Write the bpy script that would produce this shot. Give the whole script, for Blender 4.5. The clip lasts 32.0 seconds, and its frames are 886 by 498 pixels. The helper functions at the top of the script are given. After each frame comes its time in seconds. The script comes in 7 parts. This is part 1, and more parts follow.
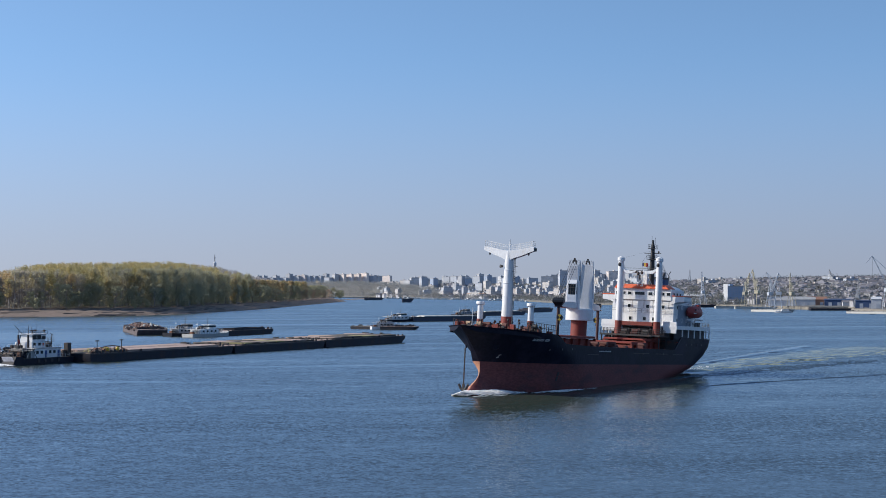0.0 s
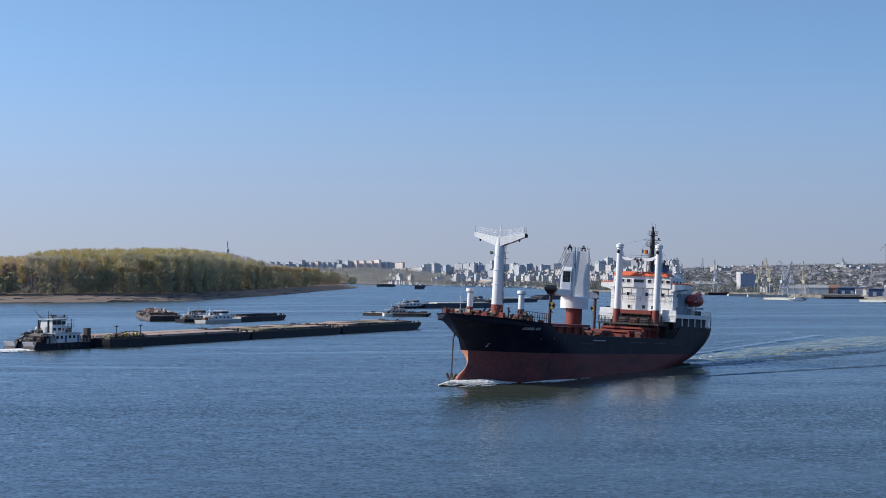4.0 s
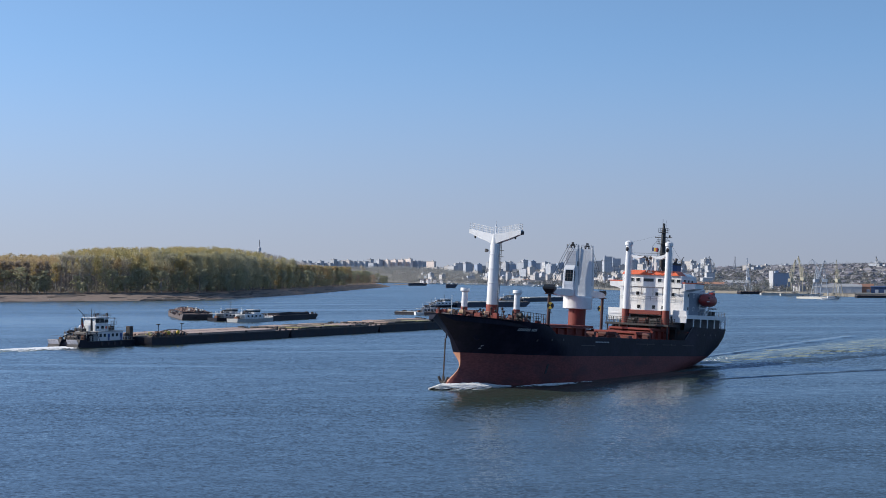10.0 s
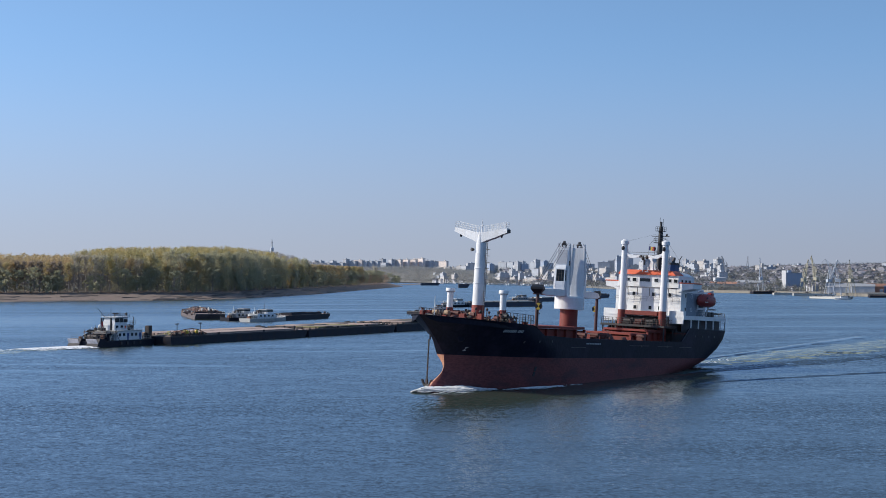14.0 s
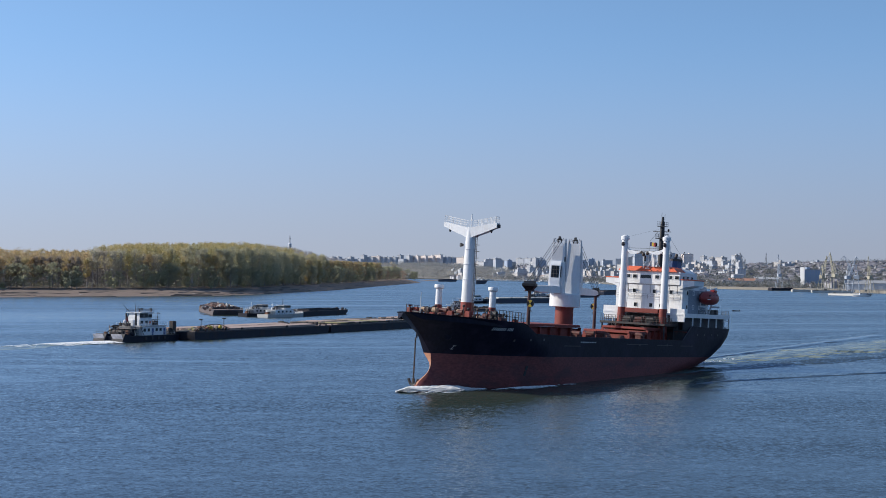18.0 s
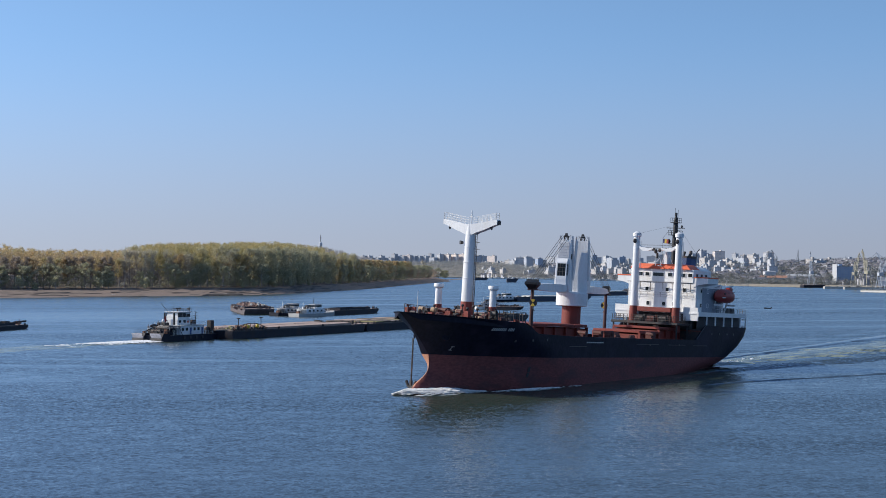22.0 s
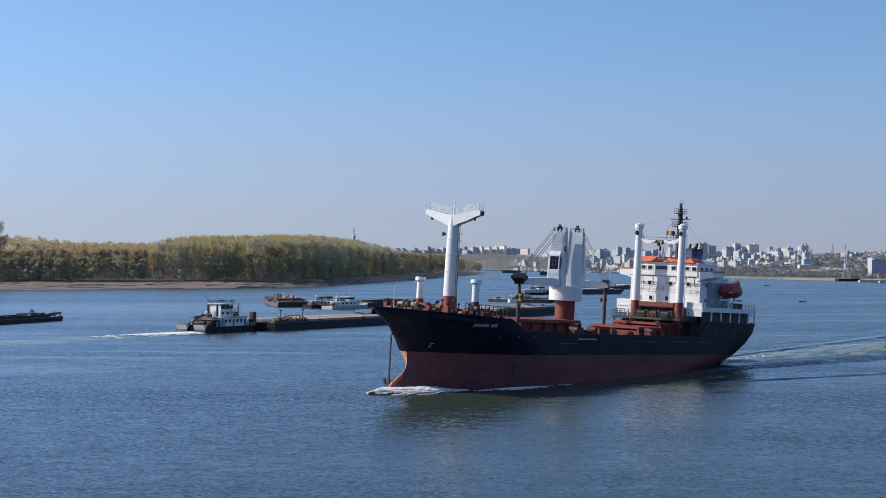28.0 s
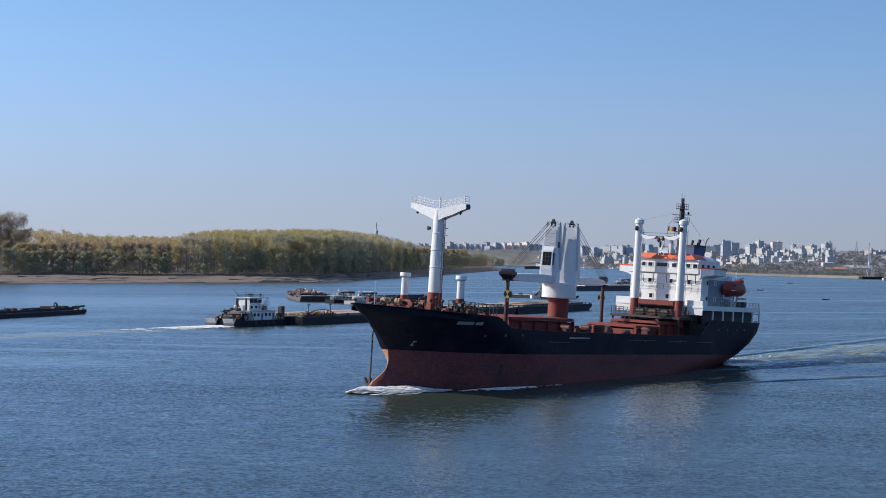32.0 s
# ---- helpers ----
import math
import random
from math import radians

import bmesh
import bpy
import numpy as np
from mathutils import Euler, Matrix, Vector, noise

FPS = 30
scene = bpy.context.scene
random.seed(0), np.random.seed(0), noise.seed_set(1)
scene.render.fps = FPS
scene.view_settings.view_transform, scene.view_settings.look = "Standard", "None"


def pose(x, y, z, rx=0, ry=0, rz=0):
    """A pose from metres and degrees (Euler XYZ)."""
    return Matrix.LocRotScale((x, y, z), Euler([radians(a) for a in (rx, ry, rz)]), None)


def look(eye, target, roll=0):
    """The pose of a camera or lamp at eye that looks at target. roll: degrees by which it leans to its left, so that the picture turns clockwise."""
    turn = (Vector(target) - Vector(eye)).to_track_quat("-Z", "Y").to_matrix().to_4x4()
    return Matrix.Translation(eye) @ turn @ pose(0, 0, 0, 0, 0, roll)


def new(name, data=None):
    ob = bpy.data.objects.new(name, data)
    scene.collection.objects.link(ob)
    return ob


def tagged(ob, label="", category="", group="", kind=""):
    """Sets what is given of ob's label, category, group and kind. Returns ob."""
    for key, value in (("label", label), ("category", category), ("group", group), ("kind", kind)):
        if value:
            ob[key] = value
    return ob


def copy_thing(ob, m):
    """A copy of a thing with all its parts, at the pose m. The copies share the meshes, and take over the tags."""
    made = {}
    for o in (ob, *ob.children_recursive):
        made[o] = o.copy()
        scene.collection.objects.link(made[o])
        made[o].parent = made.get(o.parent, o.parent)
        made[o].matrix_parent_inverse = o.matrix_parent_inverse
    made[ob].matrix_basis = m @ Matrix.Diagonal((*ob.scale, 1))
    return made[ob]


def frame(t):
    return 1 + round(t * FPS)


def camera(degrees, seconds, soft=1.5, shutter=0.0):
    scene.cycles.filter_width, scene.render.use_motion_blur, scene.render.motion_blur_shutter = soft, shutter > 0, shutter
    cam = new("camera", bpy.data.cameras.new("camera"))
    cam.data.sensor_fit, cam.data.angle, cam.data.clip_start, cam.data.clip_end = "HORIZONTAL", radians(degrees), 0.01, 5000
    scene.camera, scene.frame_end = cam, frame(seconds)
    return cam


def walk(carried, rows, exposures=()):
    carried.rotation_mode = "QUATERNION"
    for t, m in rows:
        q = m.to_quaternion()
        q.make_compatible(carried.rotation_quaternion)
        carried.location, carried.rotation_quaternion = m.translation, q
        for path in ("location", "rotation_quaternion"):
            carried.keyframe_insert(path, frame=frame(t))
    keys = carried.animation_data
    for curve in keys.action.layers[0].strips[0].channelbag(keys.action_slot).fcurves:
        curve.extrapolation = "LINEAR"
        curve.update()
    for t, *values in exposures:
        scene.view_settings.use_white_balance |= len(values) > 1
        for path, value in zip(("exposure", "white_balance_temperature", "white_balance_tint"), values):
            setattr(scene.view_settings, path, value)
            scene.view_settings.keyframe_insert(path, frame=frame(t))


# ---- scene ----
cam = camera(30.25, 32.0, soft=0.9)


def aim(pan, tilt, roll):
    """The camera stands on a high bank; it only turns."""
    return pose(0, 0, 21.6, 0, 0, -pan) @ pose(0, 0, 0, 90 + tilt) @ pose(0, 0, 0, 0, 0, -roll)


walk(cam, [
    (0, aim(5.550, 1.379, 0.032)),
    (0.5, aim(5.502, 1.353, -0.091)),
    (1, aim(5.461, 1.188, -0.152)),
    (1.5, aim(5.414, 1.035, -0.164)),
    (2, aim(5.317, 0.911, -0.172)),
    (2.5, aim(5.203, 0.875, -0.047)),
    (3, aim(5.115, 0.853, -0.125)),
    (3.5, aim(5.143, 0.881, -0.157)),
    (5.5, aim(4.845, 1.033, -0.167)),
    (6, aim(4.767, 1.058, -0.197)),
    (6.5, aim(4.775, 1.065, -0.308)),
    (7, aim(4.668, 1.033, -0.162)),
    (7.5, aim(4.577, 1.012, -0.250)),
    (8, aim(4.448, 0.970, -0.170)),
    (8.5, aim(4.308, 0.915, -0.262)),
    (9, aim(4.191, 0.890, -0.114)),
    (9.5, aim(4.081, 0.867, -0.237)),
    (10, aim(4.009, 0.878, -0.169)),
    (10.5, aim(3.995, 0.905, -0.191)),
    (11, aim(3.954, 0.915, -0.054)),
    (11.5, aim(3.967, 0.955, 0.035)),
    (12, aim(3.908, 1.020, -0.068)),
    (12.5, aim(3.880, 1.031, -0.164)),
    (13, aim(3.821, 1.000, -0.168)),
    (13.5, aim(3.690, 0.941, -0.151)),
    (14, aim(3.578, 0.869, -0.168)),
    (14.5, aim(3.442, 0.829, -0.114)),
    (16.5, aim(3.006, 0.811, -0.066)),
    (17, aim(2.968, 0.803, -0.223)),
    (17.5, aim(3.046, 0.792, -0.277)),
    (18, aim(2.959, 0.734, -0.265)),
    (18.5, aim(2.849, 0.699, -0.297)),
    (19, aim(2.675, 0.666, -0.167)),
    (19.5, aim(2.527, 0.648, -0.120)),
    (20, aim(2.357, 0.642, -0.101)),
    (20.5, aim(2.232, 0.636, -0.002)),
    (21, aim(2.116, 0.652, -0.012)),
    (21.5, aim(1.983, 0.665, 0.052)),
    (22, aim(1.891, 0.681, -0.011)),
    (22.5, aim(1.819, 0.697, -0.081)),
    (23, aim(1.816, 0.732, -0.260)),
    (23.5, aim(1.788, 0.742, -0.154)),
    (24, aim(1.721, 0.751, -0.187)),
    (24.5, aim(1.615, 0.731, -0.255)),
    (25, aim(1.511, 0.665, -0.265)),
    (25.5, aim(1.385, 0.557, -0.211)),
    (27.5, aim(0.828, 0.448, -0.049)),
    (28, aim(0.734, 0.427, -0.117)),
    (28.5, aim(0.703, 0.413, -0.223)),
    (29, aim(0.631, 0.397, -0.291)),
    (29.5, aim(0.605, 0.393, -0.491)),
    (30, aim(0.553, 0.387, -0.398)),
    (30.5, aim(0.455, 0.372, -0.461)),
    (31, aim(0.298, 0.345, -0.338)),
    (31.5, aim(0.074, 0.314, -0.371)),
    (32, aim(-0.053, 0.265, -0.452)),
])

# ---- light ----
SUN_AZ, SUN_EL = -80.0, 31.0          # degrees clockwise from +y, and above the horizon
sun_dir = Vector((math.sin(radians(SUN_AZ)) * math.cos(radians(SUN_EL)), math.cos(radians(SUN_AZ)) * math.cos(radians(SUN_EL)), math.sin(radians(SUN_EL))))
world = bpy.data.worlds.new("sky")
scene.world = world
world.use_nodes = True
wn, wl = world.node_tree.nodes, world.node_tree.links
wn.clear()
sky = wn.new("ShaderNodeTexSky")
sky.sky_type, sky.sun_disc = "NISHITA", False
sky.sun_elevation, sky.sun_rotation = radians(SUN_EL), radians(SUN_AZ)
sky.air_density, sky.dust_density, sky.ozone_density, sky.altitude = 1.0, 0.6, 2.5, 50
coord = wn.new("ShaderNodeTexCoord")
steep = wn.new("ShaderNodeMapping")
steep.inputs["Scale"].default_value = (1, 1, 1.5)
lift = wn.new("ShaderNodeVectorMath")
lift.operation = "ADD"
lift.inputs[1].default_value = (0, 0, 0.16)
rich = wn.new("ShaderNodeHueSaturation")
rich.inputs["Hue"].default_value, rich.inputs["Saturation"].default_value = 0.497, 1.07
axes = wn.new("ShaderNodeSeparateXYZ")
low = wn.new("ShaderNodeMapRange")          # autumn haze thickening towards the horizon
low.interpolation_type = "SMOOTHSTEP"
low.inputs["From Min"].default_value, low.inputs["From Max"].default_value = -0.02, 0.15
low.inputs["To Min"].default_value, low.inputs["To Max"].default_value = 0.85, 0.0
haze = wn.new("ShaderNodeMix")
haze.data_type = "RGBA"
bright = wn.new("ShaderNodeVectorMath")     # haze is brighter towards the sun
bright.operation = "DOT_PRODUCT"
bright.inputs[1].default_value = (sun_dir.x, sun_dir.y, 0)
glow = wn.new("ShaderNodeMapRange")
glow.inputs["From Min"].default_value, glow.inputs["From Max"].default_value = -0.2, 0.4
veil = wn.new("ShaderNodeMix")
veil.data_type = "RGBA"
veil.inputs["A"].default_value, veil.inputs["B"].default_value = (1.58, 1.56, 1.88, 1), (2.28, 2.21, 2.48, 1)
bg = wn.new("ShaderNodeBackground")
bg.inputs["Strength"].default_value = 0.2
wout = wn.new("ShaderNodeOutputWorld")
wl.new(coord.outputs["Generated"], steep.inputs["Vector"])
wl.new(steep.outputs["Vector"], lift.inputs[0])
wl.new(lift.outputs["Vector"], sky.inputs["Vector"])
wl.new(sky.outputs["Color"], rich.inputs["Color"])
wl.new(coord.outputs["Generated"], axes.inputs["Vector"])
wl.new(axes.outputs["Z"], low.inputs["Value"])
wl.new(coord.outputs["Generated"], bright.inputs[0])
wl.new(bright.outputs["Value"], glow.inputs["Value"])
wl.new(glow.outputs["Result"], veil.inputs["Factor"])
wl.new(veil.outputs["Result"], haze.inputs["B"])
wl.new(low.outputs["Result"], haze.inputs["Factor"])
side = wn.new("ShaderNodeMapRange")         # the sky dims away from the sun
side.inputs["To Min"].default_value, side.inputs["To Max"].default_value = 0.95, 1.03
dim = wn.new("ShaderNodeVectorMath")
dim.operation = "SCALE"
wl.new(glow.outputs["Result"], side.inputs["Value"])
wl.new(rich.outputs["Color"], dim.inputs[0])
wl.new(side.outputs["Result"], dim.inputs["Scale"])
wl.new(dim.outputs["Vector"], haze.inputs["A"])
wl.new(haze.outputs["Result"], bg.inputs["Color"])
wl.new(bg.outputs["Background"], wout.inputs["Surface"])

sun = new("sun", bpy.data.lights.new("sun", "SUN"))
sun.data.energy, sun.data.angle, sun.data.color = 4.8, radians(0.55), (1.0, 0.93, 0.82)
sun.matrix_world = look(sun_dir * 400, (0, 0, 0))
scene.view_settings.exposure = 0.0


# ---- materials ----
def mat(name, color, rough=0.6, metal=0.0, vary=0.15, size=2.0, stain=None, amount=0.35, bump=0.15, streak=1.0, island=0.0, each=0.0, spec=0.5):
    """A painted or natural surface: fine grain, broad patches, stains drawn out by streak along z."""
    m = bpy.data.materials.new(name)
    m.use_nodes = True
    n, l = m.node_tree.nodes, m.node_tree.links
    b = n["Principled BSDF"]
    b.inputs["Metallic"].default_value = metal
    b.inputs["Specular IOR Level"].default_value = spec
    tc = n.new("ShaderNodeTexCoord")
    mp = n.new("ShaderNodeMapping")
    mp.inputs["Scale"].default_value = (1 / size, 1 / size, 1 / (size * streak))
    l.new(tc.outputs["Object"], mp.inputs["Vector"])
    broad, fine = n.new("ShaderNodeTexNoise"), n.new("ShaderNodeTexNoise")
    broad.inputs["Scale"].default_value, broad.inputs["Detail"].default_value = 1.0, 4
    fine.inputs["Scale"].default_value, fine.inputs["Detail"].default_value = 9.0, 3
    l.new(mp.outputs["Vector"], broad.inputs["Vector"])
    l.new(mp.outputs["Vector"], fine.inputs["Vector"])
    hsv = n.new("ShaderNodeHueSaturation")
    hsv.inputs["Color"].default_value = (*color, 1)
    val = n.new("ShaderNodeMapRange")
    val.inputs["From Min"].default_value, val.inputs["From Max"].default_value = 0.3, 0.7
    val.inputs["To Min"].default_value, val.inputs["To Max"].default_value = 1 - vary, 1 + vary
    l.new(fine.outputs["Fac"], val.inputs["Value"])
    value = val.outputs["Result"]
    for how, on in (("Random Per Island", island), ("Random", each)):
        if on:
            src = n.new("ShaderNodeNewGeometry" if how == "Random Per Island" else "ShaderNodeObjectInfo")
            r = n.new("ShaderNodeMapRange")
            r.inputs["To Min"].default_value, r.inputs["To Max"].default_value = 1 - on, 1 + on
            l.new(src.outputs[how], r.inputs["Value"])
            mul = n.new("ShaderNodeMath")
            mul.operation = "MULTIPLY"
            l.new(value, mul.inputs[0])
            l.new(r.outputs["Result"], mul.inputs[1])
            value = mul.outputs["Value"]
    l.new(value, hsv.inputs["Value"])
    out = hsv.outputs["Color"]
    if stain:
        mix = n.new("ShaderNodeMix")
        mix.data_type = "RGBA"
        ramp = n.new("ShaderNodeMapRange")
        ramp.inputs["From Min"].default_value, ramp.inputs["From Max"].default_value = 0.5, 0.72
        ramp.inputs["To Max"].default_value = amount
        l.new(broad.outputs["Fac"], ramp.inputs["Value"])
        l.new(ramp.outputs["Result"], mix.inputs["Factor"])
        l.new(out, mix.inputs["A"])
        mix.inputs["B"].default_value = (*stain, 1)
        out = mix.outputs["Result"]
    l.new(out, b.inputs["Base Color"])
    rr = n.new("ShaderNodeMapRange")
    rr.inputs["To Min"].default_value, rr.inputs["To Max"].default_value = max(rough - 0.12, 0.02), min(rough + 0.12, 1)
    l.new(broad.outputs["Fac"], rr.inputs["Value"])
    l.new(rr.outputs["Result"], b.inputs["Roughness"])
    if bump:
        bp = n.new("ShaderNodeBump")
        bp.inputs["Strength"].default_value, bp.inputs["Distance"].default_value = bump, 0.05 * size
        l.new(fine.outputs["Fac"], bp.inputs["Height"])
        l.new(bp.outputs["Normal"], b.inputs["Normal"])
    return m


RUST = (0.16, 0.06, 0.03)
hull_black = mat("hull_black", (0.010, 0.010, 0.020), 0.5, size=5, vary=0.3, stain=(0.044, 0.036, 0.056), amount=0.8, bump=0.15, streak=1.2, spec=0.13)
hull_red = mat("hull_red", (0.185, 0.060, 0.057), 0.65, size=6.0, vary=0.22, stain=(0.085, 0.050, 0.055), amount=0.9, bump=0.15, streak=0.45, spec=0.2)
bulb_paint = mat("bulb_paint", (0.48, 0.22, 0.13), 0.6, size=1.5, stain=(0.3, 0.14, 0.08), amount=0.6)
ship_white = mat("ship_white", (0.77, 0.77, 0.77), 0.5, size=2.5, vary=0.05, stain=(0.62, 0.57, 0.50), amount=0.4, streak=3)
mast_white = mat("mast_white", (0.75, 0.76, 0.78), 0.45, size=1.5, vary=0.05, stain=(0.6, 0.56, 0.5), amount=0.3, streak=4)
oxide_red = mat("oxide_red", (0.225, 0.038, 0.027), 0.65, size=1.5, stain=(0.13, 0.04, 0.03), amount=0.6, each=0.12)
deck_red = mat("deck_red", (0.18, 0.042, 0.032), 0.75, size=2.5, stain=(0.12, 0.05, 0.04), amount=0.6)
orange = mat("orange", (0.66, 0.115, 0.042), 0.5, size=2, vary=0.06, stain=(0.6, 0.14, 0.06), amount=0.4)
boat_orange = mat("boat_orange", (0.30, 0.028, 0.022), 0.45, size=1.5, stain=(0.18, 0.03, 0.025), amount=0.5)
dark_steel = mat("dark_steel", (0.035, 0.035, 0.038), 0.6, size=1, stain=RUST, amount=0.5)
rail_grey = mat("rail_grey", (0.10, 0.095, 0.09), 0.6, size=1, stain=RUST, amount=0.4)
winch_red = mat("winch_red", (0.11, 0.030, 0.025), 0.65, size=0.8, stain=(0.05, 0.03, 0.025), amount=0.8)
rail_white = mat("rail_white", (0.7, 0.7, 0.7), 0.5, size=1, vary=0.08)
wire = mat("wire", (0.06, 0.06, 0.06), 0.6, metal=0.3, size=1)
letter_white = mat("letter_white", (0.45, 0.45, 0.45), 0.6, size=1)
mast_black = mat("mast_black", (0.010, 0.011, 0.015), 0.5, size=1, vary=0.2)
yellow = mat("yellow", (0.65, 0.45, 0.06), 0.55, size=0.6, stain=RUST, amount=0.4)
funnel_blue = mat("funnel_blue", (0.03, 0.06, 0.16), 0.5, size=1.5)
flag_red = mat("flag_red", (0.32, 0.05, 0.05), 0.8, size=1)
flag_blue = mat("flag_blue", (0.03, 0.04, 0.12), 0.8, size=1)
flag_yellow = mat("flag_yellow", (0.55, 0.38, 0.05), 0.8, size=1)


def glass_mat(name, color):
    m = bpy.data.materials.new(name)
    m.use_nodes = True
    b = m.node_tree.nodes["Principled BSDF"]
    b.inputs["Base Color"].default_value = (*color, 1)
    b.inputs["Roughness"].default_value = 0.08
    b.inputs["Specular IOR Level"].default_value = 0.25
    return m


pane_dark = glass_mat("pane_dark", (0.02, 0.025, 0.03))


# ---- mesh code ----
class Geo:
    """Vertices and faces of one mesh."""

    def __init__(self):
        self.v, self.f = [], []

    def add(self, verts, faces, m=None):
        o = len(self.v)
        self.v += [tuple(m @ Vector(p)) if m else tuple(p) for p in verts]
        self.f += [tuple(i + o for i in q) for q in faces]
        return self

    def box(self, x0, x1, y0, y1, z0, z1, m=None, c=0.0):
        if c <= 0:
            vs = [(x, y, z) for z in (z0, z1) for y in (y0, y1) for x in (x0, x1)]
            return self.add(vs, [(0, 2, 3, 1), (4, 5, 7, 6), (0, 1, 5, 4), (2, 6, 7, 3), (0, 4, 6, 2), (1, 3, 7, 5)], m)
        rings = []
        for z, k in ((z0, c), (z0 + c, 0), (z1 - c, 0), (z1, c)):
            a, b_, d, e = x0 + k, x1 - k, y0 + k, y1 - k
            rings.append([(a + c, d, z), (b_ - c, d, z), (b_, d + c, z), (b_, e - c, z), (b_ - c, e, z), (a + c, e, z), (a, e - c, z), (a, d + c, z)])
        return self.loft(rings, m=m)

    def loft(self, rings, closed=True, caps=True, m=None):
        n = len(rings[0])
        vs = [p for r in rings for p in r]
        fs = []
        for i in range(len(rings) - 1):
            for j in range(n if closed else n - 1):
                k = (j + 1) % n
                fs.append((i * n + j, i * n + k, (i + 1) * n + k, (i + 1) * n + j))
        if caps and closed:
            fs.append(tuple(range(n - 1, -1, -1)))
            fs.append(tuple((len(rings) - 1) * n + j for j in range(n)))
        return self.add(vs, fs, m)

    def cyl(self, a, b, ra, rb=None, n=10, m=None):
        a, b = Vector(a), Vector(b)
        rb = ra if rb is None else rb
        w = (b - a).normalized()
        u = w.orthogonal().normalized()
        t = w.cross(u)
        ring = lambda c, r: [c + r * (math.cos(2 * math.pi * k / n) * u + math.sin(2 * math.pi * k / n) * t) for k in range(n)]
        return self.loft([ring(a, ra), ring(b, rb)], m=m)

    def tower(self, x, y, rows, n=16):
        """A turned body: rows of (z, radius)."""
        return self.loft([[(x + r * math.cos(2 * math.pi * k / n), y + r * math.sin(2 * math.pi * k / n), z) for k in range(n)] for z, r in rows])

    def line(self, pts, r, n=5):
        for a, b in zip(pts, pts[1:]):
            if (Vector(b) - Vector(a)).length > 1e-4:
                self.cyl(a, b, r, n=n)
        return self

    def rail(self, pts, h=1.05, bars=3, step=1.5, r=0.03):
        """A railing along pts."""
        for k in range(bars):
            self.line([(x, y, z + h * (k + 1) / bars) for x, y, z in pts], r, 4)
        for a, b in zip(pts, pts[1:]):
            a, b = Vector(a), Vector(b)
            n = max(1, round((b - a).length / step))
            for i in range(n + 1):
                p = a.lerp(b, i / n)
                self.cyl(p, p + Vector((0, 0, h)), r * 1.2, n=4)
        return self

    def ball(self, c, rx, ry, rz, n=12, k=7):
        rings = []
        for i in range(k + 1):
            a = math.pi * i / k
            s = max(math.sin(a), 0.02)
            rings.append([(c[0] + rx * s * math.cos(2 * math.pi * j / n), c[1] + ry * s * math.sin(2 * math.pi * j / n), c[2] - rz * math.cos(a)) for j in range(n)])
        return self.loft(rings)


def mesh_of(name, g, material, smooth=35):
    me = bpy.data.meshes.new(name)
    me.from_pydata(g.v, [], g.f)
    for m in material if isinstance(material, (list, tuple)) else (material,):
        me.materials.append(m)
    me.validate()
    if smooth:
        me.shade_smooth()
        me.set_sharp_from_angle(angle=radians(smooth))
    me.update()
    return me


def part(name, g, material, parent=None, label="", at=None, smooth=35):
    ob = new(name, mesh_of(name, g, material, smooth))
    if parent:
        ob.parent = parent
    if at is not None:
        ob.matrix_local = at
    if label:
        ob["label"] = label
    return ob


def thing(name, label, category, at=None, group="", kind=""):
    ob = new(name)
    ob.empty_display_size = 0.5
    if at is not None:
        ob.matrix_basis = at
    return tagged(ob, label, category, group, kind)


def lerp_table(rows, x):
    """Straight-line interpolation in rows of (x, y), x rising."""
    return float(np.interp(x, [r[0] for r in rows], [r[1] for r in rows]))


# ---- water ----
LEAN = 0.033                         # mean slope of the wind waves


